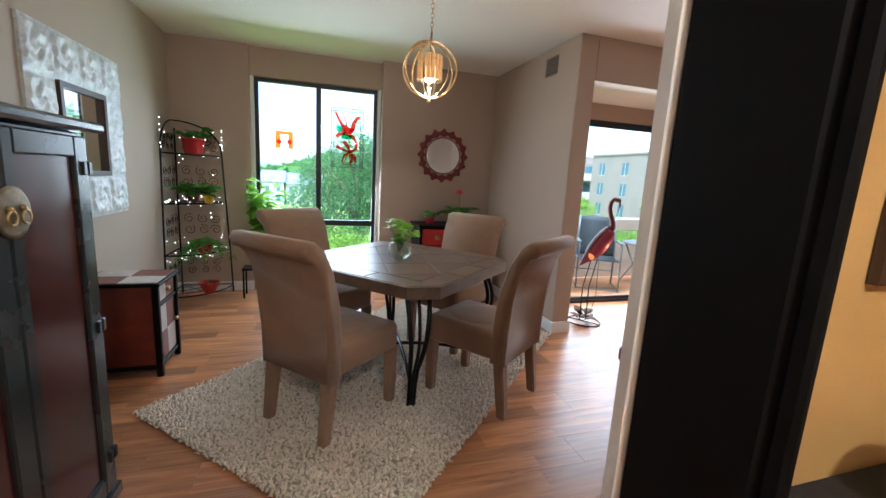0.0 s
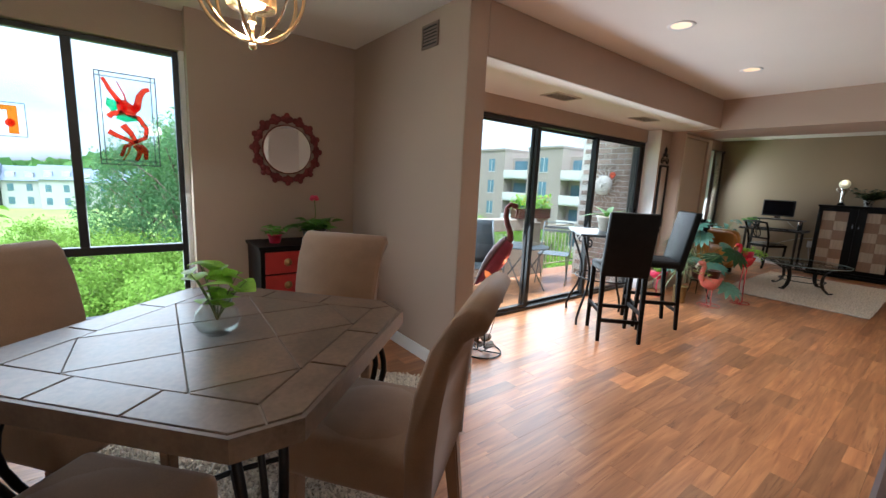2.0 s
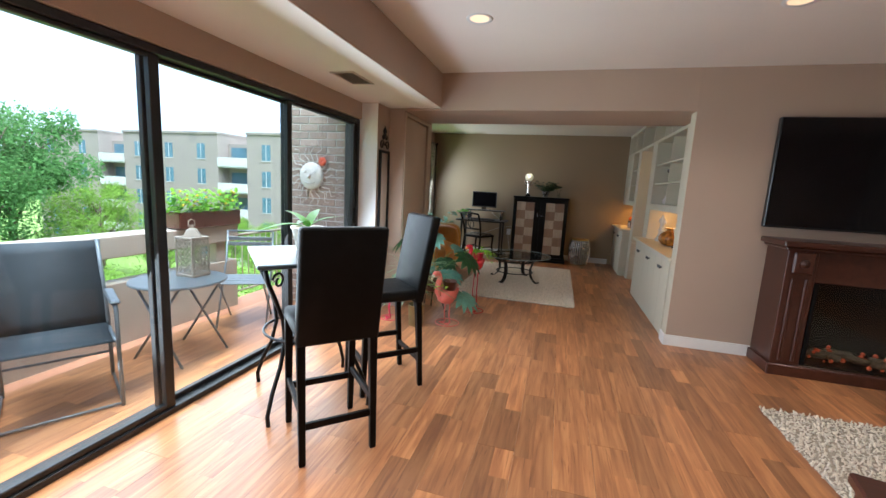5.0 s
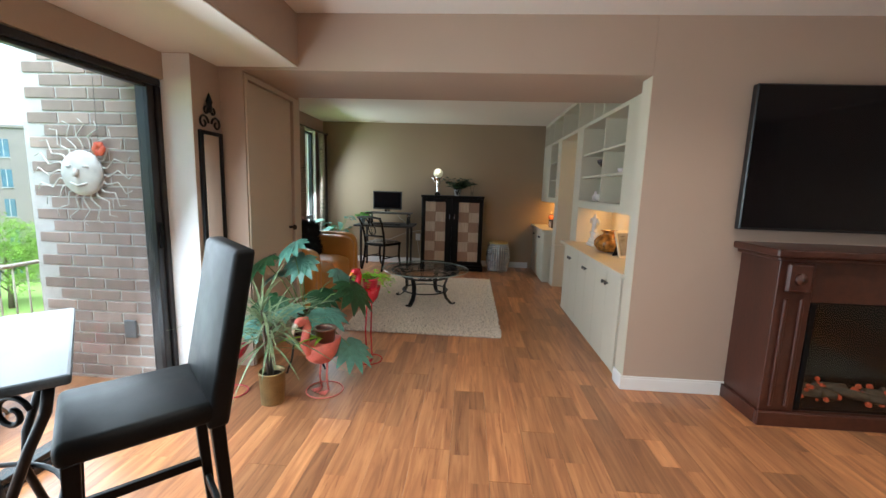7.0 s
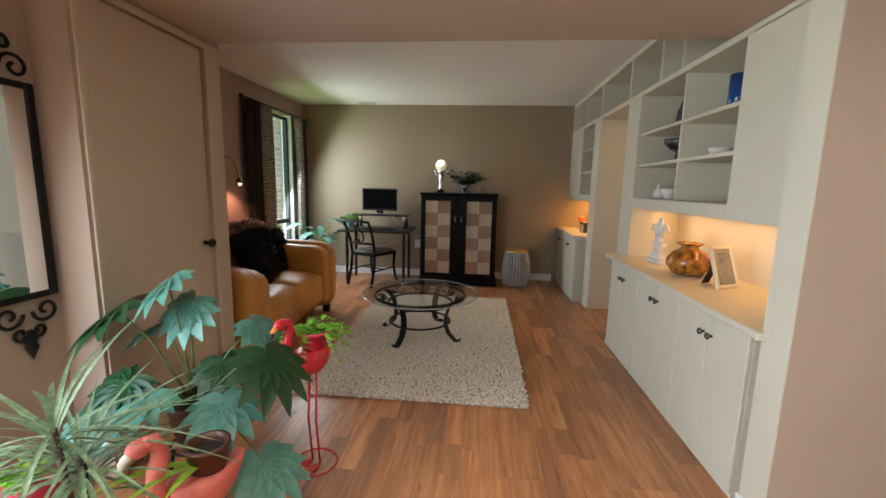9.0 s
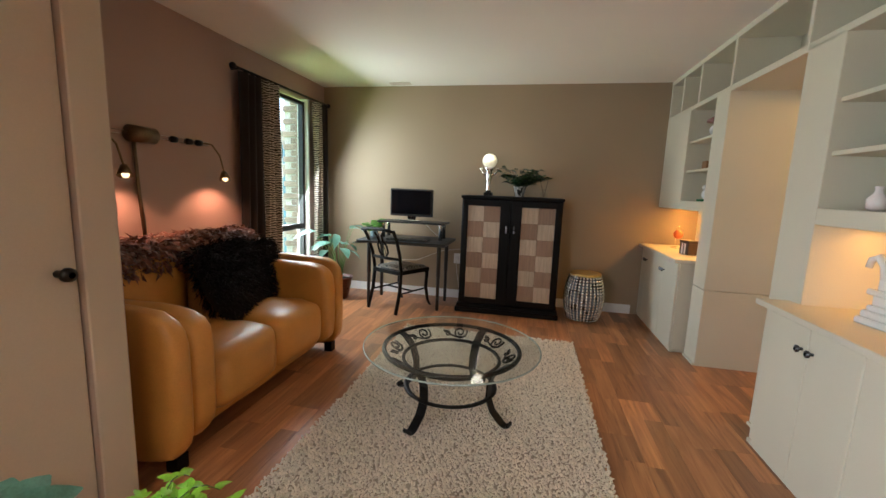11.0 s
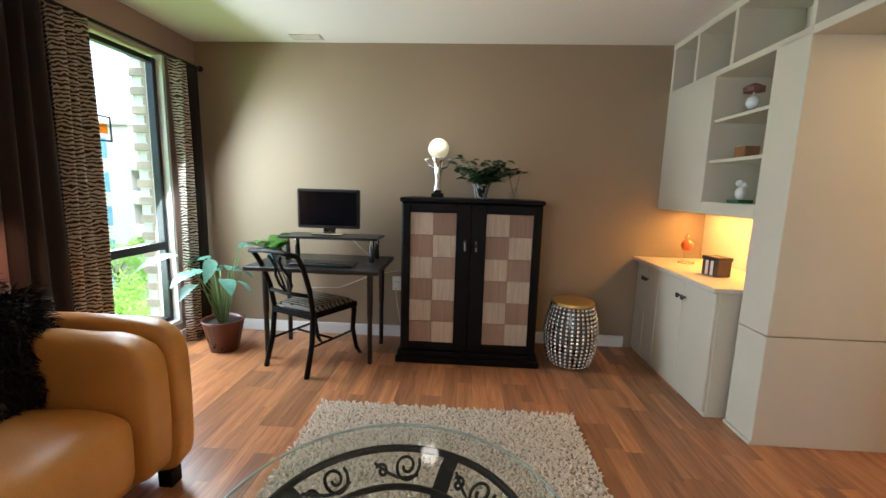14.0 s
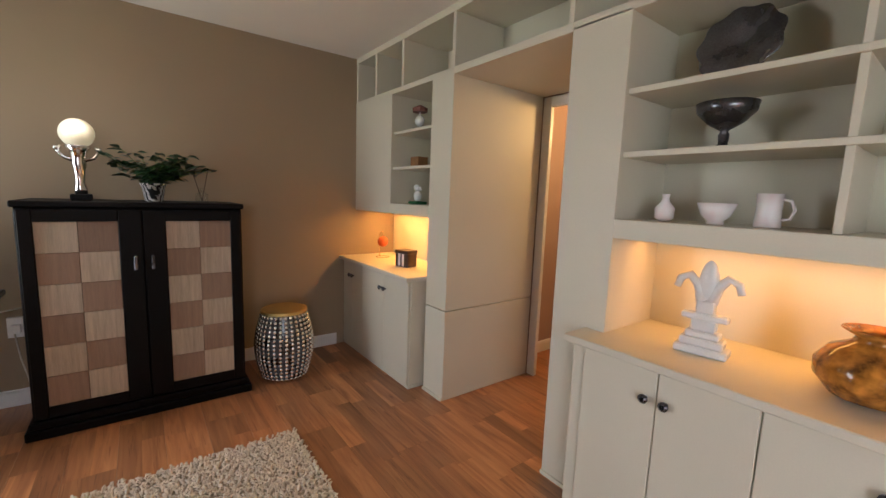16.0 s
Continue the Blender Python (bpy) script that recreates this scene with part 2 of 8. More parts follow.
def boxes(name, mat, parts, bev=0.0, **kw):
    bm = B()
    for p in parts:
        bbox(bm, *p, bev=bev)
    return obj(name, bm, mat, **kw)

# ---- the large structure ----
GROUTM = mk("mortar", (0.55, 0.52, 0.48), 0.95, scale=20, vary=0.15, bump=0.4)
IRON_ = mk("bronze_hardware", (0.03, 0.025, 0.02), 0.4, 0.7, vary=0.3)
CANGLOW = mk("lit_can", (1, 0.8, 0.6), 0.4, emit=(1.0, 0.62, 0.30), power=0.20, bump=0)
H = 2.437
boxes("subfloor", DARKHOLE, [(-1.5, -2.6, -0.2, 10.55, 4.8, -0.012)], kind="structure")
boxes("ceiling", CEIL, [(-1.5, -2.6, H, 2.09, 4.8, H + 0.15), (2.09, -2.6, H, 6.0, 3.95, H + 0.15), (6.0, -2.6, H, 10.55, 4.8, H + 0.15)], kind="structure", label="off-white painted flat ceiling")
boxes("wall_west", WALL_WEST, [(-1.5, -2.6, -0.1, -1.34, 4.75, H)], kind="structure", label="beige painted dining room wall")
# dining window wall: the middle bay stands back a little
boxes("wall_north_dining", WALL, [(-1.34, 4.62, -0.1, -0.65, 4.8, H), (0.645, 4.53, -0.1, 1.93, 4.8, H), (-0.65, 4.66, 2.168, 0.645, 4.8, H), (-0.65, 4.66, -0.1, 0.645, 4.8, 0.17)], kind="structure", label="mauve-tan wall round a tall window")
boxes("wall_partition", WALL, [(1.93, 2.975, -0.1, 2.09, 4.8, H)], bev=0.006, kind="structure", label="mauve-tan partition wall end")
boxes("soffit", WALL, [(2.09, 2.975, 2.11, 5.985, 3.95, H)], bev=0.005, kind="structure", label="mauve-tan boxed soffit over the glass doors")
boxes("soffit_underside", CEIL, [(2.095, 2.98, 2.104, 5.98, 3.72, 2.108)], kind="structure", label="off-white underside of the soffit")
boxes("wall_slider_head", WALL, [(2.09, 3.70, 1.947, 5.70, 3.95, 2.103)], kind="structure")
boxes("wall_slider_jamb", TRIM, [(5.70, 3.53, -0.1, 5.704, 3.74, 2.10)], kind="structure", label="white painted door reveal")
boxes("wall_mirror", WALL, [(5.704, 3.527, -0.1, 5.985, 4.6, 2.11)], kind="structure", label="mauve-tan wall between door and closet")
boxes("beam", WALL, [(5.977, 0.702, 2.085, 6.81, 3.36, H), (6.125, 0.21, 2.087, 6.81, 0.70, H), (5.985, 3.36, 2.085, 6.81, 4.6, H)], kind="structure", label="deep mauve-tan header between the rooms")
boxes("wall_closet", WALL, [(5.985, 3.36, -0.1, 6.03, 4.6, 2.083), (6.75, 3.36, -0.1, 6.88, 4.6, 2.083), (6.81, 3.36, 2.083, 6.88, 4.6, H), (6.03, 3.36, 2.04, 6.75, 4.6, 2.083), (6.03, 3.45, -0.1, 6.75, 4.6, 2.04)], kind="structure", label="tan wall with a closet door")
boxes("wall_tv", WALL, [(5.977, -2.6, -0.1, 6.12, 0.70, H)], kind="structure", label="mauve-tan wall behind the fireplace")
boxes("wall_north_office", WALL_OFFICE, [(6.88, 4.42, -0.1, 9.22, 4.6, H), (10.04, 4.42, -0.1, 10.38, 4.6, H), (9.22, 4.42, 2.22, 10.04, 4.6, H), (9.22, 4.42, -0.1, 10.04, 4.6, 0.16)], kind="structure", label="rose-brown painted wall round a window")
boxes("wall_east", WALL_OLIVE, [(10.38, -1.6, -0.1, 10.55, 4.6, H)], kind="structure", label="olive-brown painted accent wall")
boxes("wall_south", WALL, [(-1.5, -2.75, -0.1, 10.55, -2.6, H)], kind="structure")
boxes("wall_kitchen_divider", WALL, [(0.385, 0.425, -0.1, 2.25, 0.46, H), (2.15, -2.6, -0.1, 2.25, 0.40, H)], kind="structure", label="painted kitchen partition")
boxes("wall_kitchen_inside", KITCHEN, [(0.39, 0.412, 0.0, 2.146, 0.422, H), (2.135, -2.6, 0.0, 2.147, 0.385, H), (-1.3, -2.595, 0, 2.13, -2.585, H)], kind="structure", label="ochre painted kitchen wall")
boxes("door_jamb_white", TRIM, [(0.352, 0.444, 0.0, 0.383, 0.475, H)], bev=0.006, kind="structure", label="white painted end of the kitchen wall")
boxes("door_jamb_black", BLACKPAINT, [(0.352, 0.285, 0.0, 0.366, 0.442, H)], bev=0.008, kind="structure", label="black door edge of the kitchen")
boxes("door_jamb_edge", BLACKPAINT, [(0.353, 0.266, 0.0, 0.367, 0.2845, H)], bev=0.004, kind="structure")
# hallway behind the built-in
boxes("wall_hall", WALL_OFFICE, [(6.12, -1.7, -0.1, 10.38, -1.6, H), (9.28, -1.6, -0.1, 9.36, -0.24, H)], kind="structure", label="warm brown hallway wall")

# baseboards
BASE = []
def base(name, x0, y0, x1, y1):
    b = boxes(name, TRIM, [(x0, y0, 0.0, x1, y1, 0.085), (x0, y0, 0.085, x1, y1, 0.10)], bev=0.003, kind="structure", label="white painted baseboard")
base("baseboard", -1.34, 2.9, -1.326, 4.62)
base("baseboard", -1.326, 4.606, -0.65, 4.62)
base("baseboard", 0.645, 4.516, 1.93, 4.53)
base("baseboard", 1.916, 2.962, 1.93, 4.516)
base("baseboard", 1.93, 2.961, 2.104, 2.975)
base("baseboard", 2.09, 2.975, 2.104, 3.70)
base("baseboard", 5.688, 3.515, 5.70, 3.70)
base("baseboard", 5.70, 3.513, 5.985, 3.527)
base("baseboard", 5.963, 0.02, 5.977, 0.714)
base("baseboard", 5.963, 0.706, 6.12, 0.72)
boxes("opening_trim", BUILTIN, [(5.979, 0.7005, 0.0, 6.12, 0.705, 2.083)], kind="structure", label="cream painted end of the wall")
base("baseboard", 10.366, 0.76, 10.38, 4.42)
base("baseboard", 6.88, 4.406, 10.366, 4.42)

# dining window
def window(name, x0, x1, y, z0, z1, bar, mull=None, depth=0.06, label="", fw=0.035):
    e = empty(name, pose(0, 0, 0), label, "window", kind="structure")
    fr = [(x0, y, z0, x0 + fw, y + depth, z1), (x1 - fw, y, z0, x1, y + depth, z1), (x0 + fw, y, z1 - fw, x1 - fw, y + depth, z1), (x0 + fw, y, z0, x1 - fw, y + depth, z0 + fw), (x0 + fw, y, bar - 0.03, x1 - fw, y + depth, bar + 0.03)]
    if mull is not None:
        fr.append((mull - 0.026, y - 0.004, bar + 0.03, mull + 0.026, y + depth, z1 - fw))
    boxes("frame", FRAME, fr, bev=0.004, parent=e, label="dark bronze metal window frame")
    def pane(a, b, c, d):
        p = boxes("pane", GLASS, [(a, y + 0.025, c, b, y + 0.031, d)], parent=e)
        p.visible_shadow = False
    pane(x0 + fw, x1 - fw, z0 + fw, bar - 0.03)
    if mull is not None:
        pane(x0 + fw, mull - 0.026, bar + 0.03, z1 - fw)
        pane(mull + 0.026, x1 - fw, bar + 0.03, z1 - fw)
    else:
        pane(x0 + fw, x1 - fw, bar + 0.03, z1 - fw)
    return e
window("window_1", -0.615, 0.61, 4.70, 0.20, 2.163, 0.72, 0.0, label="tall dark-framed dining window with two sashes")
boxes("window_sill_1", TRIM, [(-0.65, 4.64, 0.165, 0.645, 4.70, 0.185), (-0.65, 4.668, 0.185, -0.617, 4.76, 2.168), (0.613, 4.668, 0.185, 0.645, 4.76, 2.168)], bev=0.003, kind="structure", label="white painted window reveal")
window("window_2", 9.26, 10.01, 4.47, 0.19, 2.19, 0.80, label="dark-framed office window with a lower pane")
boxes("window_sill_2", TRIM, [(9.22, 4.425, 0.16, 10.04, 4.47, 0.185), (9.22, 4.425, 0.19, 9.257, 4.56, 2.22), (10.013, 4.425, 0.19, 10.04, 4.56, 2.22)], kind="structure", label="white painted window reveal")

# sliding glass doors
sl = empty("door_1", pose(0, 0, 0), "dark bronze sliding glass doors to the balcony", "glass door", kind="structure")
SY = 3.76
boxes("frame", FRAME, [(2.09, 3.72, 1.905, 5.70, 3.86, 1.945), (2.09, 3.72, 0.0, 5.70, 3.86, 0.035), (2.09, 3.72, 0.035, 2.125, 3.86, 1.905), (5.662, 3.72, 0.035, 5.70, 3.86, 1.905)], bev=0.004, parent=sl)
def sash(x0, x1, y):
    w = 0.055
    boxes("sash", FRAME, [(x0, y, 0.036, x0 + w, y + 0.035, 1.904), (x1 - w, y, 0.036, x1, y + 0.035, 1.904), (x0 + w, y, 1.884, x1 - w, y + 0.035, 1.904), (x0 + w, y, 0.036, x1 - w, y + 0.035, 0.066)], bev=0.004, parent=sl)
    p = boxes("pane", GLASS, [(x0 + w, y + 0.014, 0.066, x1 - w, y + 0.020, 1.884)], parent=sl)
    p.visible_shadow = False
sash(2.126, 3.60, 3.735)
sash(3.54, 4.68, 3.785)
sash(4.60, 5.661, 3.735)
boxes("handle", BLACKPAINT, [(5.615, 3.715, 0.92, 5.645, 3.735, 1.08)], bev=0.004, parent=sl, label="black pull handle")

# balcony
boxes("balcony_floor", TERRACOTTA, [(2.09, 3.86, -0.25, 6.6, 5.2, -0.045)], kind="structure", label="terracotta painted balcony floor")
boxes("balcony_parapet", STUCCO, [(2.09, 5.0, -0.2, 5.45, 5.14, 0.46), (2.09, 4.98, 0.66, 5.45, 5.2, 0.83), (2.5, 5.02, 0.46, 2.62, 5.12, 0.66), (3.9, 5.02, 0.46, 4.02, 5.12, 0.66), (5.2, 5.02, 0.46, 5.32, 5.12, 0.66)], bev=0.008, kind="structure", label="beige stucco balcony parapet with a rail beam")
boxes("balcony_wall", STUCCO, [(1.93, 4.8, -0.2, 2.09, 5.2, 2.40)], kind="structure")
boxes("brick_core", GROUTM, [(-1.0, 4.802, -0.3, -0.695, 5.22, 2.9), (5.684, 3.865, -0.2, 5.98, 4.63, 2.40), (10.315, 4.62, -0.3, 10.5, 4.92, 2.9)], kind="structure")
bm = B()
rod(bm, [(5.46, 5.07, 0.70), (6.6, 5.07, 0.70)], 0.015, 8)
rod(bm, [(5.46, 5.07, 0.08), (6.6, 5.07, 0.08)], 0.012, 8)
for k in range(12):
    rod(bm, [(5.5 + k * 0.095, 5.07, 0.08), (5.5 + k * 0.095, 5.07, 0.70)], 0.007, 6)
obj("balcony_railing", bm, STUCCO, smooth=True, kind="structure", label="pale metal railing of the balcony")
# ceiling cans
for dx, dy in DOWNLIGHTS:
    e = empty("downlight", pose(dx, dy, H), "round recessed ceiling downlight, lit", "downlight", "ceiling downlights")
    bm = B()
    lathe(bm, [(0.062, -0.002), (0.085, -0.006), (0.088, -0.001)], seg=32, bottom=False)
    obj("trim_ring", bm, TRIM, parent=e, smooth=True)
    bm = B()
    lathe(bm, [(0.001, -0.0015), (0.062, -0.002)], seg=28, bottom=False)
    obj("lens", bm, CANGLOW, parent=e)
# closet door
cd = empty("door_2", pose(6.03, 3.36, 0), "tan flush closet door, shut", "door", kind="structure")
boxes("leaf", DOORPAINT, [(0.006, 0.02, 0.008, 0.715, 0.055, 2.035)], bev=0.003, parent=cd)
boxes("hinge", IRON_, [(0.0, 0.012, 1.80, 0.014, 0.022, 1.90), (0.0, 0.012, 0.20, 0.014, 0.022, 0.30)], parent=cd)
bm = B()
lathe(bm, [(0.012, 0), (0.012, 0.03), (0.024, 0.04), (0.022, 0.056), (0.01, 0.062)], seg=16)
obj("knob", bm, IRON_, parent=cd, m=pose(0.655, 0.02, 0.97, 90, 0, 0), smooth=True)
boxes("door_trim", DOORPAINT, [(6.0, 3.350, 0.0, 6.032, 3.36, 2.07), (6.748, 3.350, 0.0, 6.87, 3.36, 2.07), (6.032, 3.350, 2.038, 6.748, 3.36, 2.07)], bev=0.003, kind="structure", label="tan painted door casing")

# ---- more materials ----
SUEDE = mk("taupe_microfibre", (0.27, 0.172, 0.11), 0.92, scale=5, vary=0.22, bump=0.25, fine=320, sheen=0.25, spec=0.2)
STONE_TILE = mk("table_stone", (0.125, 0.084, 0.058), 0.33, scale=7, vary=0.45, bump=0.06, fine=60, rnd=0.12, coat=0.05)
STONE_EDGE = mk("table_stone_edge", (0.12, 0.085, 0.062), 0.4, scale=9, vary=0.35, bump=0.2, fine=70)
GROUT = mk("grout_grey", (0.20, 0.17, 0.145), 0.8, scale=20, vary=0.15)
IRON = mk("black_iron", (0.014, 0.014, 0.015), 0.42, 0.7, scale=14, vary=0.4, bump=0.15, fine=120)
SHAG = mk("shag_cream", (0.76, 0.68, 0.57), 0.95, scale=40, vary=0.25, bump=0, spec=0.1)
SHAG_BACK = mk("rug_backing", (0.42, 0.36, 0.29), 0.95, scale=30, vary=0.25, bump=0.4)
TEAL_LACQUER = mk("lacquer_green_black", (0.020, 0.030, 0.032), 0.26, scale=4, vary=0.4, bump=0.06, coat=0.3)
RED_LACQUER = mk("lacquer_oxblood", (0.060, 0.010, 0.010), 0.22, scale=5, vary=0.4, bump=0.05, coat=0.4)
BRASS = mk("aged_brass", (0.50, 0.36, 0.16), 0.35, 1.0, scale=20, vary=0.3, bump=0.2, fine=80)
GOLD = mk("pale_gold", (0.80, 0.62, 0.36), 0.22, 1.0, scale=8, vary=0.12, bump=0.02)
SILVERLEAF = mk("embossed_silver", (0.60, 0.63, 0.63), 0.5, 0.25, scale=16, vary=0.3, bump=0.5, fine=70, dist=0.006)
LEATHER_BLACK = mk("black_leather", (0.006, 0.006, 0.006), 0.46, scale=14, vary=0.3, bump=0.25, fine=240, spec=0.12)
LEATHER_TAN = mk("mustard_leather", (0.56, 0.265, 0.05), 0.42, scale=4, vary=0.16, bump=0.28, fine=210, coat=0.1)
BLACKWOOD = mk("black_stained_wood", (0.003, 0.0025, 0.0025), 0.45, scale=5, vary=0.4, stretch=(1, 1, 0.12), bump=0.08, spec=0.15)
CHERRY = mk("cherry_wood", (0.09, 0.026, 0.014), 0.35, scale=5, vary=0.45, stretch=(0.12, 1, 1), bump=0.06, coat=0.2)
MAHOGANY = mk("mahogany", (0.055, 0.017, 0.010), 0.35, scale=5, vary=0.5, stretch=(1, 0.15, 0.15), bump=0.06, coat=0.2)
REDPAINT = mk("red_paint", (0.42, 0.025, 0.022), 0.4, scale=9, vary=0.15, bump=0.08)
REDGLAZE = mk("red_glaze", (0.45, 0.028, 0.035), 0.18, scale=9, vary=0.15, bump=0.03)
REDBROWN = mk("redbrown_panel", (0.16, 0.026, 0.014), 0.38, scale=9, vary=0.3, bump=0.08)
TILE_PALE = mk("pale_tile", (0.55, 0.50, 0.46), 0.5, scale=18, vary=0.15, bump=0.1)
TILE_BROWN = mk("brown_tile", (0.17, 0.055, 0.035), 0.45, scale=18, vary=0.25, bump=0.1)
LEAF = thin(mk("leaf_green", (0.10, 0.25, 0.03), 0.42, scale=30, vary=0.35, bump=0.15, rnd=0.25), 0.3)
LEAF_LIME = thin(mk("leaf_lime", (0.30, 0.56, 0.045), 0.45, scale=30, vary=0.25, bump=0.1, rnd=0.2))
LEAF_DARK = mk("leaf_dark", (0.018, 0.060, 0.018), 0.36, scale=30, vary=0.35, bump=0.15, rnd=0.25)
LEAF_BLUE = mk("leaf_bluegreen", (0.11, 0.25, 0.19), 0.34, scale=25, vary=0.3, bump=0.15, rnd=0.2)
STEM = mk("stem_green", (0.11, 0.17, 0.04), 0.5, scale=25, vary=0.3)
BARK = mk("bark", (0.11, 0.08, 0.055), 0.9, scale=14, vary=0.4, bump=0.7, fine=60, dist=0.02)
SOIL = mk("potting_soil", (0.030, 0.020, 0.014), 0.95, scale=60, vary=0.5, bump=0.8, fine=140, dist=0.006)
FLAMINGO = mk("flamingo_pink", (0.66, 0.17, 0.13), 0.5, scale=20, vary=0.18, bump=0.3)
FLAMINGO_HOT = mk("flamingo_hot_pink", (0.60, 0.035, 0.095), 0.35, scale=20, vary=0.2, bump=0.1)
BEAK_YELLOW = mk("beak_orange", (0.75, 0.28, 0.03), 0.4, scale=20, vary=0.15)
CREAM = mk("cream_ceramic", (0.66, 0.62, 0.52), 0.3, scale=12, vary=0.1)
WHITECER = mk("white_ceramic", (0.72, 0.71, 0.69), 0.25, scale=12, vary=0.06)
PINKCER = mk("pink_transferware", (0.82, 0.79, 0.76), 0.22, scale=34, vary=0.03, c2=(0.80, 0.66, 0.65), fine=22)
YELLOWPOT = mk("yellow_pot", (0.60, 0.42, 0.03), 0.4, scale=12, vary=0.15)
TERRAPOT = mk("brown_glazed_pot", (0.10, 0.035, 0.022), 0.3, scale=9, vary=0.3, bump=0.05)
PEWTER = mk("tarnished_pewter", (0.14, 0.14, 0.15), 0.28, 0.9, scale=12, vary=0.5, bump=0.1)
CHROME = mk("chrome", (0.74, 0.74, 0.72), 0.12, 1.0, scale=8, vary=0.08, bump=0.02, rough_vary=0.04)
SCREEN = mk("dark_screen", (0.004, 0.004, 0.005), 0.10, scale=3, vary=0.2, bump=0, rough_vary=0.03, spec=0.3)
BLACKPLASTIC = mk("black_plastic", (0.013, 0.013, 0.014), 0.32, scale=10, vary=0.2, bump=0.05)
FUR_DARK = mk("fur_dark_brown", (0.007, 0.0045, 0.0035), 0.7, scale=25, vary=0.6, bump=0, spec=0.25)
FUR_RED = mk("feather_brown", (0.20, 0.075, 0.045), 0.7, scale=18, vary=0.7, bump=0, sheen=0.2, rnd=0.2)
CURTAIN = mk("curtain_black_brown", (0.016, 0.011, 0.009), 0.9, scale=14, vary=0.3, bump=0.2, fine=300)
ZEBRA = banded("zebra_print", (0.022, 0.014, 0.010), (0.48, 0.42, 0.34), 14.0, "Z", 7.0, 0.85, (0.42, 0.52))
SLATE = mk("slate_grey_sling", (0.05, 0.06, 0.068), 0.7, scale=20, vary=0.15, bump=0.4, fine=260)
GREYPAINT = mk("grey_powder_coat", (0.20, 0.22, 0.235), 0.4, 0.3, scale=20, vary=0.15, bump=0.05)
BULB = mk("lit_bulb", (1, 0.8, 0.5), 0.4, emit=(1.0, 0.60, 0.24), power=0.40, bump=0)
GLOBE = mk("lit_globe", (1, 0.9, 0.7), 0.3, emit=(1.0, 0.80, 0.42), power=0.03, bump=0)
FAIRY = mk("fairy_light", (1, 0.95, 0.85), 0.4, emit=(1.0, 0.88, 0.68), power=1.2, bump=0)
EMBER = mk("ember_glow", (0.4, 0.06, 0.02), 0.8, scale=30, vary=0.6, emit=(1.0, 0.13, 0.03), power=0.02)
AMBERGLASS = mk("amber_spotted_glass", (0.035, 0.010, 0.004), 0.14, scale=24, vary=0.3, c2=(0.62, 0.25, 0.03), fine=36, bump=0.03)
ORANGEGLASS = mk("orange_glass_ball", (0.62, 0.15, 0.03), 0.1, scale=6, vary=0.3, bump=0)
SGRED = glassy("stained_glass_red", (0.90, 0.24, 0.14), 0.8)
SGORANGE = glassy("stained_glass_orange", (0.95, 0.50, 0.12), 0.8)
SGGREEN = glassy("stained_glass_green", (0.30, 0.72, 0.45), 0.8)
SGCLEAR = glassy("stained_glass_clear", (0.88, 0.92, 0.93), 1.0, 0.15)
GRASSCLOTH = mk("pale_grass_weave", (0.50, 0.42, 0.32), 0.6, scale=9, vary=0.22, stretch=(1, 6, 0.4), bump=0.3, fine=60, rnd=0.08)
BROWNWEAVE = mk("brown_grass_weave", (0.30, 0.205, 0.145), 0.6, scale=9, vary=0.16, stretch=(1, 6, 0.4), bump=0.3, fine=60, rnd=0.08)


# ---- leaf and plant helpers ----
def leaf_mesh(L, W, cup=0.15, n=6, fold=0.25, lobes=0):
    """One leaf along +x with a raised fold, drooping tip; lobes cut deep fingers."""
    vs, fs = [], []
    for i in range(n + 1):
        t = i / n
        w = W * math.sin(math.pi * min(0.985, 0.04 + t * 0.95)) ** 0.8 * (1 - 0.35 * t)
        if lobes:
            w *= 0.42 + 0.58 * (1 if i % 2 else 0.15)
        z = -cup * L * t * t
        x = L * t
        vs += [(x + (0.10 * L if lobes and i % 2 else 0), -w, z + fold * w), (x, 0, z), (x + (0.10 * L if lobes and i % 2 else 0), w, z + fold * w)]
    for i in range(n):
        a = 3 * i
        fs += [(a, a + 1, a + 4, a + 3), (a + 1, a + 2, a + 5, a + 4)]
    return vs, fs


def add_mesh(V, F, vs, fs, m):
    o = len(V)
    V += [tuple(m @ Vector(v)) for v in vs]
    F += [tuple(i + o for i in f) for f in fs]


def raw(name, V, F, mat, parent=None, smooth=True, **kw):
    me = bpy.data.meshes.new(name)
    me.from_pydata(V, [], F)
    me.update()
    me.materials.append(mat)
    if smooth:
        me.polygons.foreach_set("use_smooth", [True] * len(me.polygons))
    ob = new(name, me)
    if parent:
        ob.parent = parent
    return tagged(ob, **kw)


def aimed(p, d, roll=0.0):
    """A frame at p whose x runs along d."""
    x = Vector(d).normalized()
    y = Vector((0, 0, 1)).cross(x)
    y = y.normalized() if y.length > 1e-4 else Vector((0, 1, 0))
    z = x.cross(y)
    m = Matrix((x, y, z)).transposed().to_4x4()
    return Matrix.Translation(p) @ m @ Matrix.Rotation(roll, 4, 'X')


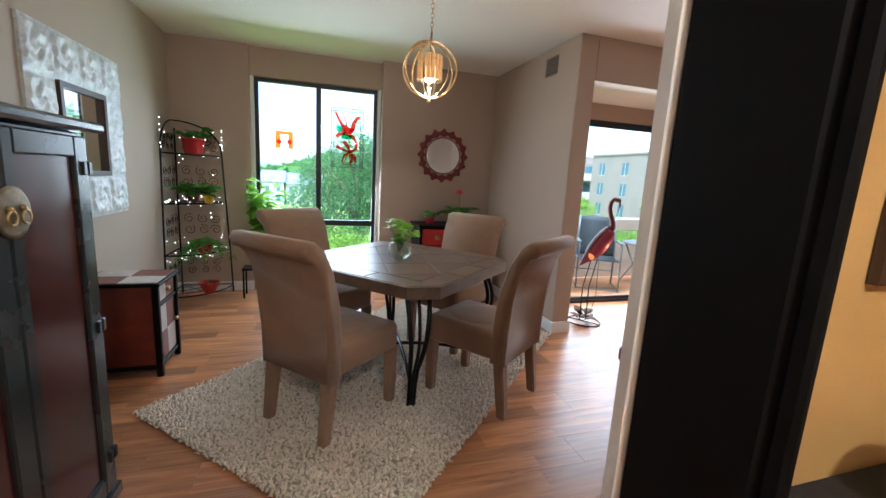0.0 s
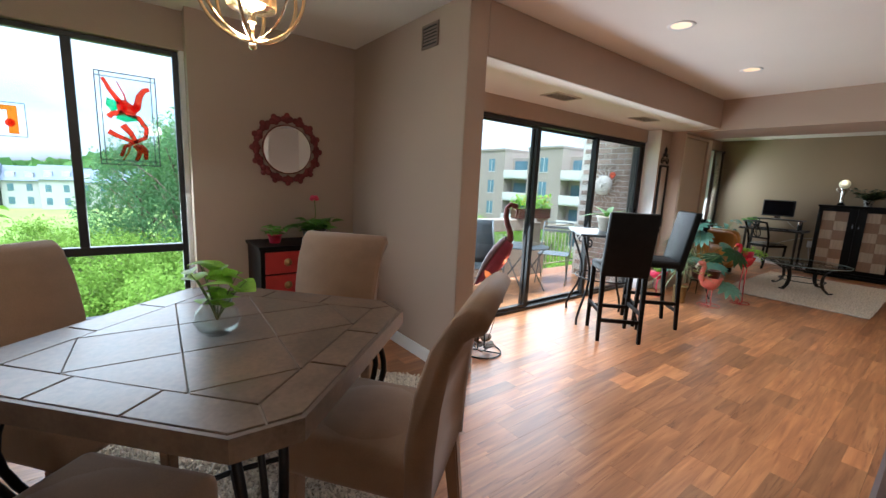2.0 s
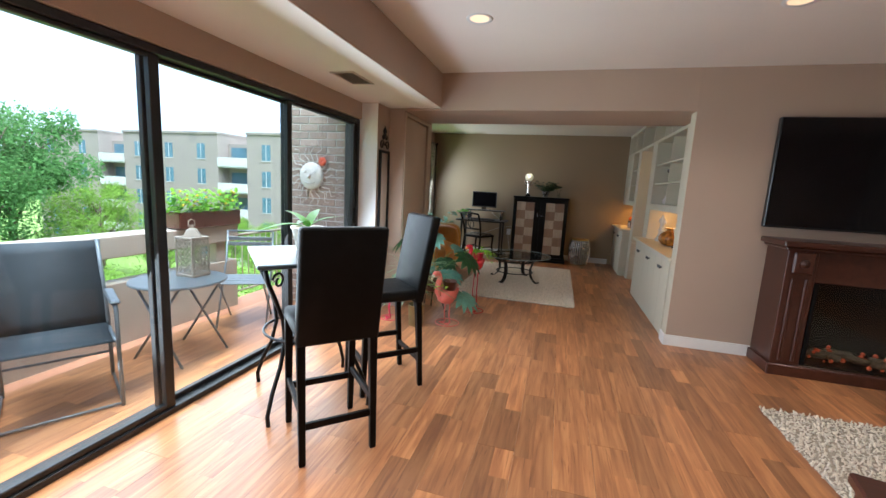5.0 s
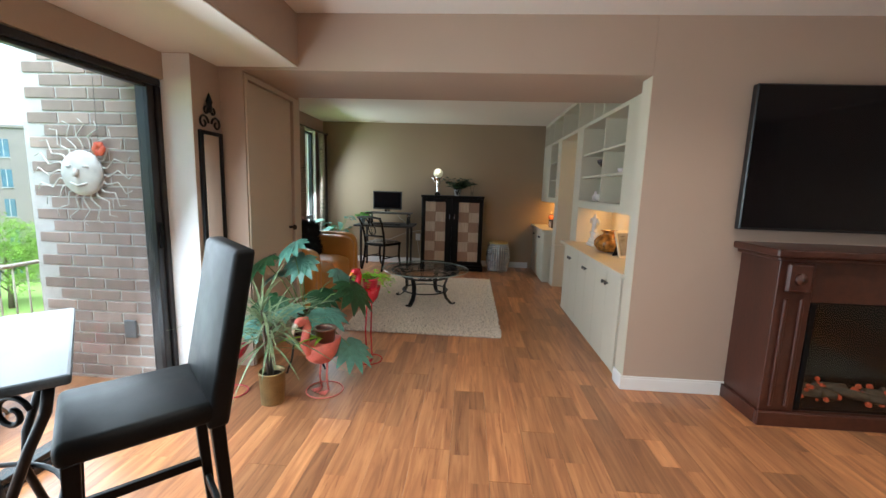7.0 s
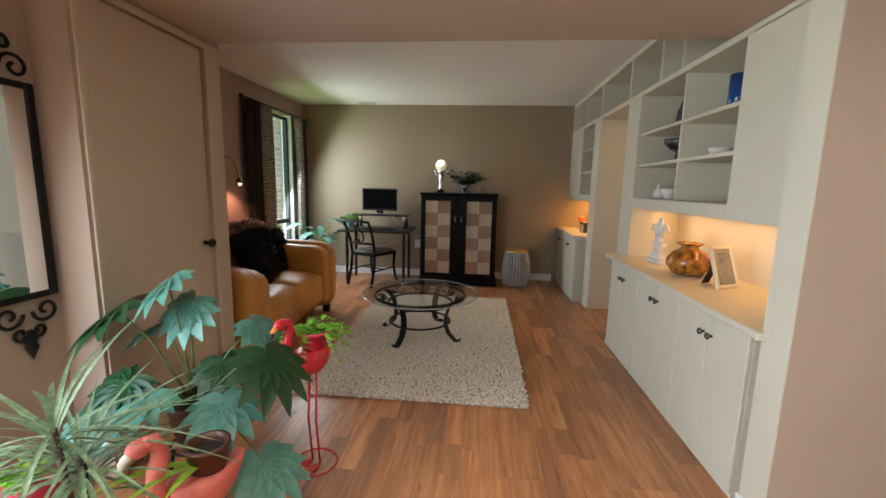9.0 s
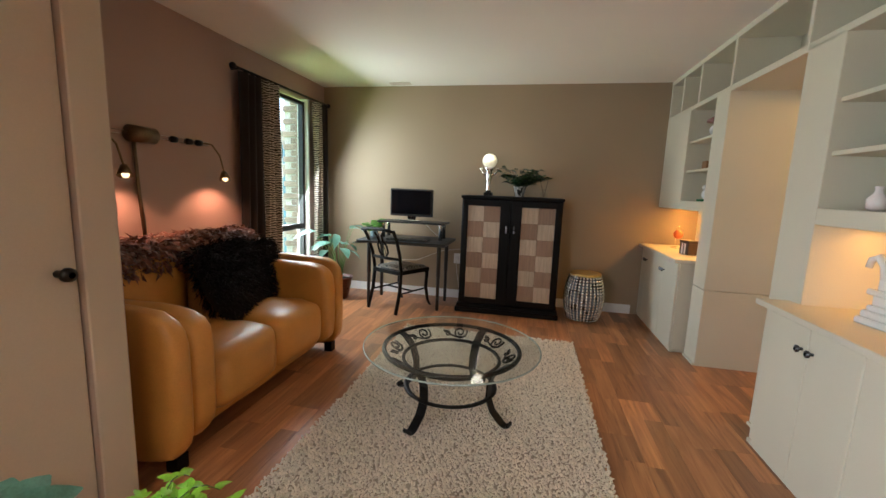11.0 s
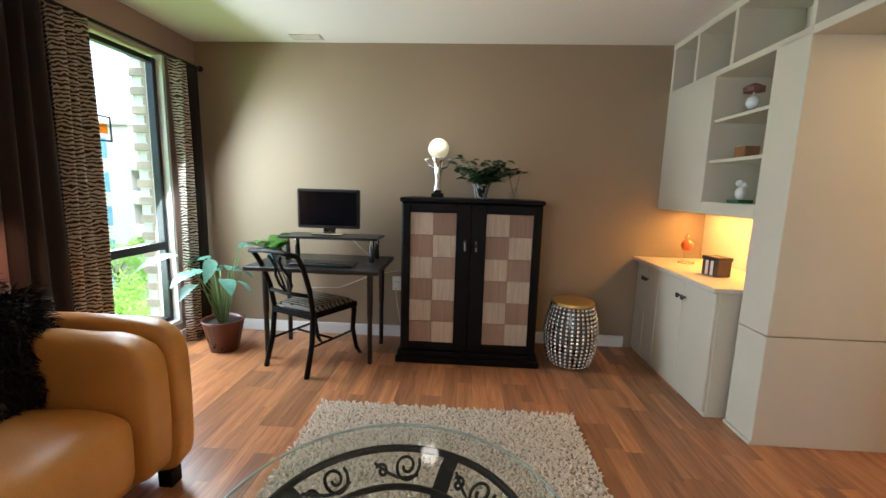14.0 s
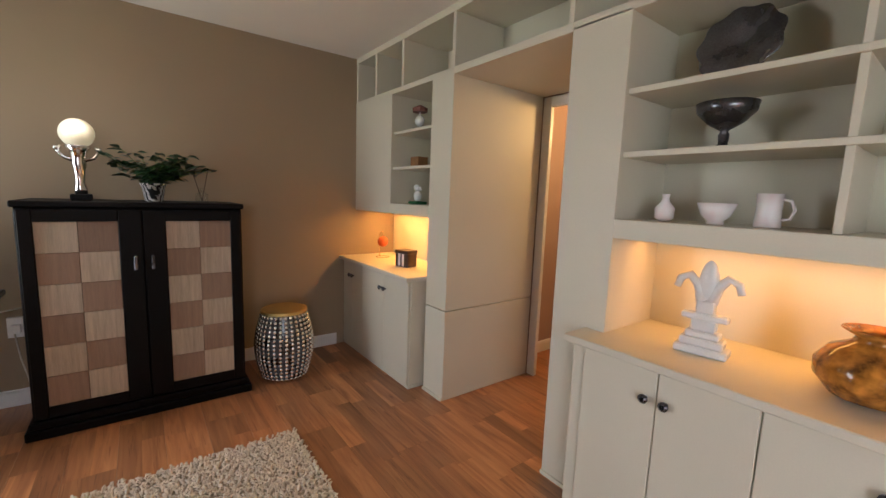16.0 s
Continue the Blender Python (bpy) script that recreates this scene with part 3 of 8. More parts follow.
def sprays(V, F, rng, at, count, length, spread, leafL, leafW, per=6, droop=0.5, up=1.0, pinch=0.0):
    """Stems that arch out from a point, set with leaves; returns stem polylines."""
    stems = []
    for k in range(count):
        a = rng.uniform(0, 2 * math.pi)
        s = rng.uniform(0.3, 1.0) * spread
        d = Vector((math.cos(a) * s, math.sin(a) * s, up))
        L = length * rng.uniform(0.6, 1.1)
        pts = []
        for j in range(6):
            t = j / 5
            p = Vector(at) + d.normalized() * L * t + Vector((0, 0, -droop * L * t * t))
            pts.append(p)
        stems.append(pts)
        for j in range(per):
            t = (j + 1) / per
            i = min(4, int(t * 5))
            p = pts[i].lerp(pts[i + 1], t * 5 - i) if i < 5 else pts[5]
            b = rng.uniform(0, 2 * math.pi)
            dd = Vector((math.cos(b), math.sin(b), rng.uniform(-0.3, 0.5)))
            vs, fs = leaf_mesh(leafL * rng.uniform(0.7, 1.2), leafW * rng.uniform(0.7, 1.2), n=4)
            add_mesh(V, F, vs, fs, aimed(p, dd, rng.uniform(-0.6, 0.6)))
    return stems


def stems_obj(stems, r, mat, parent, name="stem"):
    bm = B()
    for s in stems:
        rod(bm, s, r, 5, r * 0.5)
    return obj(name, bm, mat, parent=parent, smooth=True)


def pot(parent, at, r0, r1, h, mat, name="pot", rim=0.012, seg=22):
    bm = B()
    lathe(bm, [(r0 * 0.9, 0), (r0, 0.004), (r1, h - rim), (r1 + rim * 0.5, h - rim), (r1 + rim * 0.5, h), (r1 - 0.006, h), (r1 - 0.01, h - 0.03)], at, seg)
    obj(name, bm, mat, parent=parent, smooth=True)
    bm = B()
    lathe(bm, [(0.0005, h - 0.028), (r1 - 0.01, h - 0.031)], at, seg, bottom=False)
    obj("soil", bm, SOIL, parent=parent)


def scroll(cx, cy, r, turns, start, sgn=1, n=26):
    """A flat spiral, from its rim to its eye."""
    return [(cx + r * (1 - 0.78 * i / n) * math.cos(start + sgn * turns * 2 * math.pi * i / n), cy + r * (1 - 0.78 * i / n) * math.sin(start + sgn * turns * 2 * math.pi * i / n)) for i in range(n + 1)]

# ---- dining corner ----
R = random.Random(5)


def dining_chair(x, y, yaw):
    """Parsons chair with a rolled top; local +y is the way it faces, origin mid floor."""
    e = empty("dining_chair", pose(x, y, 0.022, 0, 0, yaw), "taupe microfibre parsons dining chair with a rolled back", "chair", "chairs round the table")
    w = 0.225
    bm = B()
    bbox(bm, -w, -0.20, 0.31, w, 0.27, 0.47, 0.035, 3)
    ball(bm, (0, 0.035, 0.455), 0.2, 1.02, 1.08, 0.16)
    obj("seat", bm, SUEDE, parent=e, smooth=True)
    # back in profile: (y, z) front and rear lines, rolled over at the top
    prof = [(-0.16, 0.30), (-0.165, 0.50), (-0.19, 0.68), (-0.235, 0.83), (-0.275, 0.90), (-0.31, 0.945), (-0.345, 0.972), (-0.385, 0.970), (-0.405, 0.945), (-0.395, 0.915), (-0.365, 0.905), (-0.335, 0.87), (-0.30, 0.80), (-0.265, 0.66), (-0.25, 0.50), (-0.245, 0.30)]
    bm = B()
    rows = []
    for k, s in enumerate((-1.0, -0.965, 0.965, 1.0)):
        inset = 0.014 if k in (0, 3) else 0.0
        cy = sum(p[0] for p in prof) / len(prof)
        rows.append([bm.verts.new((w * s * (1.0 + 0.10 * max(0, p[1] - 0.45) / 0.5), p[0] + (inset if p[0] < cy else -inset) * 0.8, p[1] - (inset if p[1] > 0.9 else 0))) for p in prof])
    for A, C in zip(rows, rows[1:]):
        for i in range(len(prof)):
            j = (i + 1) % len(prof)
            bm.faces.new((A[i], A[j], C[j], C[i]))
    bm.faces.new(rows[0])
    bm.faces.new(rows[-1][::-1])
    obj("backrest", bm, SUEDE, parent=e, smooth=True)
    for sx in (-1, 1):
        for fy, y1 in ((0.235, 0.235), (-0.21, -0.25)):
            bm = B()
            g = bmesh.ops.create_cube(bm, size=1.0)["verts"]
            for v in g:
                top = v.co.z > 0
                k = 0.030 if top else 0.024
                v.co = Vector((sx * (w - 0.03) + (1 if v.co.x > 0 else -1) * k, (fy if top else y1) + (1 if v.co.y > 0 else -1) * k, 0.33 if top else 0.0))
            bmesh.ops.bevel(bm, geom=bm.edges[:], offset=0.006, segments=2, affect='EDGES')
            obj("leg", bm, SUEDE, parent=e)
    return e


dining_chair(0.06, 2.14, -48)
dining_chair(0.93, 2.17, 37)
dining_chair(0.02, 2.96, -140)
dining_chair(0.98, 2.97, 130)


def dining_table(x, y, yaw):
    e = empty("dining_table", pose(x, y, 0.022, 0, 0, yaw), "stone-tile dining table with clipped corners and iron legs", "table")
    s, c, T = 0.535, 0.115, 0.735
    out = [(-s + c, -s), (s - c, -s), (s, -s + c), (s, s - c), (s - c, s), (-s + c, s), (-s, s - c), (-s, -s + c)]
    bm = B()
    slab(bm, [(a * 0.985, b * 0.985) for a, b in out], T - 0.05, T - 0.004)
    obj("grout_bed", bm, GROUT, parent=e)
    bm = B()
    for i in range(8):
        (a, b), (p, q) = out[i], out[(i + 1) % 8]
        slab(bm, [(a, b), (p, q), (p * 0.978, q * 0.978), (a * 0.978, b * 0.978)], T - 0.062, T - 0.001)
    obj("rim", bm, STONE_EDGE, parent=e, label="rough stone rim")
    # border of rectangles and a diagonal middle, cut from strips
    g = 0.004
    k = 0.5215
    cc = 0.112
    inner = 0.40
    def tile(pts):
        cx, cy = sum(p[0] for p in pts) / len(pts), sum(p[1] for p in pts) / len(pts)
        q = []
        for a, b in pts:
            d = math.hypot(a - cx, b - cy)
            f = max(0, (d - g) / d)
            q.append((cx + (a - cx) * f, cy + (b - cy) * f))
        bm = B()
        slab(bm, q, T - 0.012, T + 0.001, 0.0012)
        obj("tile", bm, STONE_TILE, parent=e)
    for r in range(4):
        ca, sa = (1, 0, -1, 0)[r], (0, 1, 0, -1)[r]
        f = lambda p: (p[0] * ca - p[1] * sa, p[0] * sa + p[1] * ca)
        tile([f(p) for p in [(-k + cc, -k), (-0.15, -k), (-0.15, -inner), (-inner, -inner), (-k + cc * 0.5, -k + cc * 0.5)]])
        tile([f(p) for p in [(-0.15, -k), (0.13, -k), (0.13, -inner), (-0.15, -inner)]])
        tile([f(p) for p in [(0.13, -k), (k - cc, -k), (k - cc * 0.5, -k + cc * 0.5), (inner, -inner), (0.13, -inner)]])
    def clip(pts, ax, lim, sg):
        res = []
        for (p, q) in zip(pts, pts[1:] + pts[:1]):
            a, b = sg * p[ax] - lim, sg * q[ax] - lim
            if a <= 0:
                res.append(p)
            if a * b < 0:
                t = a / (a - b)
                res.append((p[0] + (q[0] - p[0]) * t, p[1] + (q[1] - p[1]) * t))
        return res
    cell, h2 = 0.28, math.sqrt(0.5)
    for iu in range(-2, 3):
        for iv in range(-2, 3):
            u0, v0 = (iu - 0.5) * cell, (iv - 0.5) * cell
            pts = [((u - v) * h2, (u + v) * h2) for u, v in ((u0, v0), (u0 + cell, v0), (u0 + cell, v0 + cell), (u0, v0 + cell))]
            for ax in (0, 1):
                for sg in (1, -1):
                    pts = clip(pts, ax, inner, sg) if pts else pts
            if len(pts) > 2 and max(math.hypot(p[0] - pts[0][0], p[1] - pts[0][1]) for p in pts) > 0.03:
                tile(pts)
    for r in range(4):
        a = math.radians(45 + 90 * r)
        ux, uy = math.cos(a), math.sin(a)
        bm = B()
        # three rods bow out from the corner and gather at the foot
        for off, rad0 in ((-0.062, 0.013), (0.0, 0.009), (0.062, 0.013)):
            ox, oy = -uy * off, ux * off
            pts = []
            for i in range(13):
                t = i / 12
                rad = 0.535 + 0.075 * math.sin(math.pi * min(1, t * 1.5)) - 0.11 * max(0, t - 0.35) + (0.02 if off == 0 else 0) * math.sin(math.pi * t)
                g_ = max(0.22, 1 - 1.0 * t)
                pts.append((ux * rad + ox * g_, uy * rad + oy * g_, (T - 0.06) * (1 - t)))
            rod(bm, pts, rad0, 8)
        obj("leg", bm, IRON, parent=e, smooth=True)
    bm = B()
    for r in range(2):
        a = math.radians(45 + 90 * r)
        ux, uy = math.cos(a), math.sin(a)
        rod(bm, [(ux * q, uy * q, 0.17 - 0.07 * (abs(q) / 0.47) ** 2) for q in (-0.47, -0.35, -0.2, 0, 0.2, 0.35, 0.47)], 0.011, 7)
    obj("stretcher", bm, IRON, parent=e, smooth=True)
    return e


dining_table(0.50, 2.545, 42)

# glass vase with a water plant
vz = empty("glass_vase", pose(0.47, 2.53, 0.758), "round clear glass vase with green cuttings in water", "vase")
bm = B()
lathe(bm, [(0.035, 0.0), (0.062, 0.02), (0.074, 0.05), (0.066, 0.085), (0.045, 0.108), (0.05, 0.125), (0.047, 0.125), (0.042, 0.108), (0.062, 0.085), (0.070, 0.05), (0.058, 0.022), (0.02, 0.006)], seg=24)
o = obj("bowl", bm, CLEAR, parent=vz, smooth=True)
V, F = [], []
st = sprays(V, F, R, (0, 0, 0.05), 9, 0.27, 0.55, 0.085, 0.042, per=3, droop=0.22)
raw("leaves", V, F, LEAF_LIME, vz)
stems_obj(st, 0.0028, STEM, vz)

# pendant
pd = empty("pendant_lamp", pose(0.58, 2.4, 1.865), "gold open-sphere pendant lamp with a lit crystal drum", "pendant lamp")
bm = B()
for a in (15, 62, 118, 160):
    a = radians(a)
    ring = [(0.15 * math.cos(t) * math.cos(a), 0.15 * math.cos(t) * math.sin(a), 0.15 * math.sin(t)) for t in [2 * math.pi * i / 36 for i in range(37)]]
    rod(bm, ring, 0.0065, 6, caps=False, flat=0.35)
obj("sphere_bands", bm, GOLD, parent=pd, smooth=True)
bm = B()
rod(bm, [(0, 0, -0.165), (0, 0, 0.20)], 0.007)
lathe(bm, [(0.012, -0.10), (0.014, -0.095), (0.010, -0.07), (0.05, -0.062), (0.068, -0.058)], (0, 0, 0), 20)
ball(bm, (0, 0, -0.165), 0.012)
z = 0.2
i = 0
while z < H - 1.90:
    ringp = [(0.009 * math.cos(t) * (i % 2), 0.009 * math.cos(t) * (1 - i % 2), z + 0.016 * math.sin(t) + 0.012) for t in [2 * math.pi * k / 10 for k in range(11)]]
    rod(bm, ringp, 0.0022, 5, caps=False)
    z += 0.024
    i += 1
lathe(bm, [(0.06, H - 1.865 - 0.022), (0.062, H - 1.865 - 0.003)], (0, 0, 0), 24, top=True)
obj("stem", bm, GOLD, parent=pd, smooth=True, label="gold stem, chain and ceiling rose")
CRYSTAL = mk("amber_crystal", (0.75, 0.5, 0.25), 0.08, scale=30, vary=0.25, emit=(1.0, 0.42, 0.10), power=0.05, bump=0.1)
for k in range(16):
    a = 2 * math.pi * k / 16
    bm = B()
    bbox(bm, -0.011, -0.004, -0.058, 0.011, 0.004, 0.075, 0.003)
    obj("crystal", bm, CRYSTAL, parent=pd, m=pose(0.066 * math.cos(a), 0.066 * math.sin(a), 0, 0, 0, math.degrees(a) + 90))
bm = B()
for k in range(4):
    a = math.pi / 4 + k * math.pi / 2
    lathe(bm, [(0.006, -0.05), (0.011, -0.02), (0.009, 0.01), (0.001, 0.03)], (0.03 * math.cos(a), 0.03 * math.sin(a), 0), 8)
obj("bulb", bm, BULB, parent=pd, smooth=True)
lamp("pendant_bulb", "POINT", (0.58, 2.4, 1.74), 3, WARM, 0.06)

# armoire of dark lacquer
ar = empty("armoire", pose(-0.75, 1.22, 0), "dark green-black lacquer armoire with oxblood door panels", "armoire")
boxes("body", TEAL_LACQUER, [(-0.57, -0.42, 0.03, -0.028, 0.52, 1.355), (-0.585, -0.44, 0.0, 0.0, 0.54, 0.05)], bev=0.006, parent=ar)
boxes("top_board", TEAL_LACQUER, [(-0.58, -0.45, 1.357, 0.025, 0.575, 1.392)], bev=0.01, parent=ar)
for y0, y1 in ((-0.40, 0.10), (0.105, 0.50)):
    d = boxes("door", TEAL_LACQUER, [(-0.026, y0, 0.07, 0.0, y0 + 0.045, 1.34), (-0.026, y1 - 0.075, 0.07, 0.0, y1, 1.34), (-0.026, y0 + 0.045, 1.275, 0.0, y1 - 0.075, 1.34), (-0.026, y0 + 0.045, 0.07, 0.0, y1 - 0.075, 0.14)], bev=0.005, parent=ar)
    boxes("panel", RED_LACQUER, [(-0.022, y0 + 0.046, 0.141, -0.012, y1 - 0.076, 1.274)], parent=d)
for zz in (1.24, 0.70, 0.20):
    boxes("hinge", BLACKPLASTIC, [(-0.004, 0.455, zz - 0.022, 0.008, 0.478, zz + 0.022), (-0.004, 0.486, zz - 0.022, 0.008, 0.508, zz + 0.022)], bev=0.003, parent=ar, label="black metal hinge")
bm = B()
lathe(bm, [(0.066, 0.0), (0.066, 0.004), (0.056, 0.007), (0.02, 0.008)], seg=32, top=True)
obj("lock_plate", bm, mk("tarnished_brass", (0.20, 0.16, 0.09), 0.55, 0.6, scale=30, vary=0.4, bump=0.4, fine=90), parent=ar, m=pose(0.001, 0.115, 1.13, 0, 90, 0), smooth=True, label="round engraved brass lock plate")
bm = B()
for s in (-0.026, 0.026):
    rod(bm, [(0.016, s + 0.017 * math.cos(t), -0.012 + 0.017 * math.sin(t)) for t in [2 * math.pi * k / 16 for k in range(17)]], 0.0035, 6, caps=False)
    ball(bm, (0.012, s, 0.01), 0.008)
obj("ring_pull", bm, BRASS, parent=ar, m=pose(0, 0.115, 1.13), smooth=True)

# embossed silver mirror on the west wall
sm = empty("silver_mirror", pose(-1.335, 3.045, 1.42), "square mirror in a wide embossed silver frame", "mirror")
S, I = 0.50, 0.25
bm = B()
def relief(bm, y0, z0, y1, z1, nu, nv):
    vs = {}
    for i in range(nu + 1):
        for j in range(nv + 1):
            y, zz = y0 + (y1 - y0) * i / nu, z0 + (z1 - z0) * j / nv
            u, v = (i / nu - 0.5) * 2, (j / nv - 0.5) * 2
            rr = math.hypot(u, v)
            h = 0.020 + 0.007 * math.sin(9 * rr + 2.4 * math.atan2(v, u)) * (1 - 0.5 * rr) + 0.003 * math.sin(14 * u) * math.sin(11 * v)
            if abs(u) > 0.92 or abs(v) > 0.92:
                h = 0.012
            vs[i, j] = bm.verts.new((h, y, zz))
    for i in range(nu):
        for j in range(nv):
            bm.faces.new((vs[i, j], vs[i + 1, j], vs[i + 1, j + 1], vs[i, j + 1]))
for iy in range(4):
    for iz in range(4):
        if iy in (1, 2) and iz in (1, 2):
            continue
        relief(bm, -S + iy * 0.25 + 0.004, -S + iz * 0.25 + 0.004, -S + iy * 0.25 + 0.246, -S + iz * 0.25 + 0.246, 26, 26)
obj("frame", bm, SILVERLEAF, parent=sm, smooth=True, label="embossed silver frame with scroll relief")
boxes("frame_back", SILVERLEAF, [(-0.004, -S, -S, 0.010, -I, S), (-0.004, I, -S, 0.010, S, S), (-0.004, -I, I, 0.010, I, S), (-0.004, -I, -S, 0.010, I, -I)], parent=sm)
boxes("inner_edge", BROWNTRIM, [(0.0, -I, -I, 0.03, -I + 0.03, I), (0.0, I - 0.03, -I, 0.03, I, I), (0.0, -I + 0.03, I - 0.03, 0.03, I - 0.03, I), (0.0, -I + 0.03, -I, 0.03, I - 0.03, -I + 0.03)], parent=sm, label="dark wooden inner edge")
boxes("glass", MIRROR, [(0.0, -I + 0.03, -I + 0.03, 0.006, I - 0.03, I - 0.03)], parent=sm)

# checkered bedside cabinet
cb = empty("checker_cabinet", pose(-1.32, 2.72, 0), "small red-brown cabinet with a checkered top and front", "cabinet")
boxes("body", REDBROWN, [(0.02, 0.015, 0.06, 0.385, 0.335, 0.555)], parent=cb)
boxes("edging", BLACKWOOD, [(0.0, 0, 0, 0.035, 0.03, 0.56), (0.38, 0, 0, 0.415, 0.03, 0.56), (0, 0.325, 0, 0.035, 0.355, 0.56), (0.38, 0.325, 0, 0.415, 0.355, 0.56), (0.0, -0.006, 0.56, 0.425, 0.361, 0.58), (0.035, 0.0, 0.05, 0.38, 0.02, 0.075), (0.386, 0.03, 0.05, 0.405, 0.325, 0.075), (0.386, 0.03, 0.425, 0.41, 0.325, 0.445)], bev=0.004, parent=cb, label="black painted edging")
for i in range(2):
    for j in range(2):
        boxes("top_tile", TILE_PALE if (i + j) % 2 else TILE_BROWN, [(0.02 + i * 0.195, 0.012 + j * 0.168, 0.580, 0.212 + i * 0.195, 0.178 + j * 0.168, 0.586)], bev=0.002, parent=cb)
        boxes("front_tile", TILE_PALE if (i + j) % 2 else TILE_BROWN, [(0.386, 0.033 + i * 0.146, 0.08 + j * 0.17, 0.397, 0.177 + i * 0.146, 0.248 + j * 0.17)], bev=0.002, parent=cb)
for i in range(2):
    boxes("drawer_tile", TILE_BROWN if i else TILE_PALE, [(0.386, 0.033 + i * 0.146, 0.45, 0.40, 0.177 + i * 0.146, 0.55)], bev=0.002, parent=cb)
for ky, kz in ((0.18, 0.50), (0.30, 0.27)):
    bm = B()
    ball(bm, (0.412, ky, kz), 0.013)
    obj("knob", bm, BRASS, parent=cb, smooth=True)

# corner plant stand of black wire with fairy lights
ps = empty("corner_plant_stand", pose(-1.31, 4.59, 0), "black wire corner plant stand hung with fairy lights", "plant stand")
Z = [0.08, 0.46, 0.92, 1.36]
RAD = [0.47, 0.45, 0.42, 0.39]
def arc(r, z, n=12):
    return [(r * math.cos(t), -r * math.sin(t), z) for t in [math.pi / 2 * k / n for k in range(n + 1)]]
bm = B()
for z, r in zip(Z, RAD):
    rod(bm, arc(r, z), 0.007, 6)
    rod(bm, [(0.01, -r, z), (0.01, -0.01, z), (r, -0.01, z)], 0.006, 6)
    for q in (0.25, 0.5, 0.75):
        rod(bm, arc(r * q, z, 8), 0.003, 5)
    rod(bm, [(0.01, -0.01, z), (r * 0.7, -r * 0.7, z)], 0.003, 5)
for px, py in ((0.01, -1), (1, -0.01)):
    rod(bm, [(px * 0.47 if px == 1 else 0.01, py * 0.47 if py == -1 else -0.01, 0), (px * 0.45 if px == 1 else 0.01, py * 0.45 if py == -1 else -0.01, 0.5), (px * 0.40 if px == 1 else 0.01, py * 0.40 if py == -1 else -0.01, 1.45)], 0.008, 7)
rod(bm, [(0.012, -0.012, 0), (0.012, -0.012, 1.6)], 0.008, 7)
for sgn in (0, 1):
    pts = [(0.40 * math.cos(t) if sgn else 0.012, -0.012 if sgn else -0.40 * math.cos(t), 1.42 + 0.25 * math.sin(t)) for t in [math.pi / 2 * k / 10 for k in range(11)]]
    rod(bm, pts, 0.007, 6)
    for q, s in ((0.13, 1), (0.27, -1)):
        sp = scroll(q, 1.50, 0.05, 1.3, 0, s, 18)
        rod(bm, [(a if sgn else 0.013, -0.013 if sgn else -a, b) for a, b in sp], 0.0035, 5)
# scrollwork on both back sides
for sgn in (0, 1):
    for zc, r_ in ((1.16, 0.085), (0.70, 0.09), (1.47, 0.07), (0.28, 0.07)):
        for q in (0.10, 0.22, 0.33):
            for zz, s in ((zc + r_ * 0.6, 1), (zc - r_ * 0.6, -1)):
                sp = scroll(q, zz, r_ * 0.55, 1.4, q * 9, s, 16)
                rod(bm, [(a if sgn else 0.013, -0.013 if sgn else -a, b) for a, b in sp], 0.003, 5)
obj("wire_frame", bm, IRON, parent=ps, smooth=True)
bm = B()
for k in range(85):
    z = R.choice([R.uniform(1.30, 1.66), R.uniform(0.4, 0.52), R.uniform(0.9, 1.0), R.uniform(0.5, 1.6)])
    a = R.uniform(0.15, 1.55) if z < 1.35 else R.choice([0.03, 1.53, R.uniform(0, 1.5)])
    r = 0.44 if z < 0.6 else 0.41
    ball(bm, (r * math.cos(a), -r * math.sin(a), z), 0.0042, u=6, v=4)
obj("fairy_light", bm, FAIRY, parent=ps, label="string of tiny warm-white fairy lights", kind="stuff")


def potted(name, at, label, r0, r1, h, mat, leafmat, count, length, spread, LL, LW, per, droop, seed, up=1.0, cat="potted plant"):
    e = empty(name, pose(*at), label, cat)
    pot(e, (0, 0, 0), r0, r1, h, mat)
    rr = random.Random(seed)
    V, F = [], []
    st = sprays(V, F, rr, (0, 0, h - 0.03), count, length, spread, LL, LW, per, droop, up)
    raw("leaves", V, F, leafmat, e)
    stems_obj(st, 0.003, STEM, e)
    return e


potted("potted_plant", (-1.10, 4.40, 1.367), "trailing plant in a crimson glazed pot", 0.075, 0.095, 0.14, REDGLAZE, LEAF, 9, 0.24, 0.9, 0.09, 0.04, 5, 0.5, 1)
potted("potted_plant", (-1.12, 4.36, 0.927), "leafy plant in a dark nursery pot", 0.045, 0.06, 0.08, TERRAPOT, LEAF, 20, 0.26, 1.0, 0.10, 0.035, 5, 0.5, 2)
potted("potted_plant", (-0.97, 4.30, 0.927), "small plant in a yellow pot", 0.035, 0.042, 0.08, YELLOWPOT, LEAF, 8, 0.20, 0.8, 0.11, 0.04, 3, 0.4, 3)
potted("potted_plant", (-1.02, 4.28, 0.467), "fern in a red pot on the wire shelf", 0.05, 0.075, 0.09, REDGLAZE, LEAF, 44, 0.36, 1.2, 0.05, 0.014, 14, 1.1, 4)
potted("potted_plant", (-0.99, 4.27, 0.087), "succulent in a red bowl with a cream rim", 0.05, 0.085, 0.10, REDPAINT, LEAF_DARK, 8, 0.06, 0.9, 0.03, 0.012, 3, 0.2, 5)
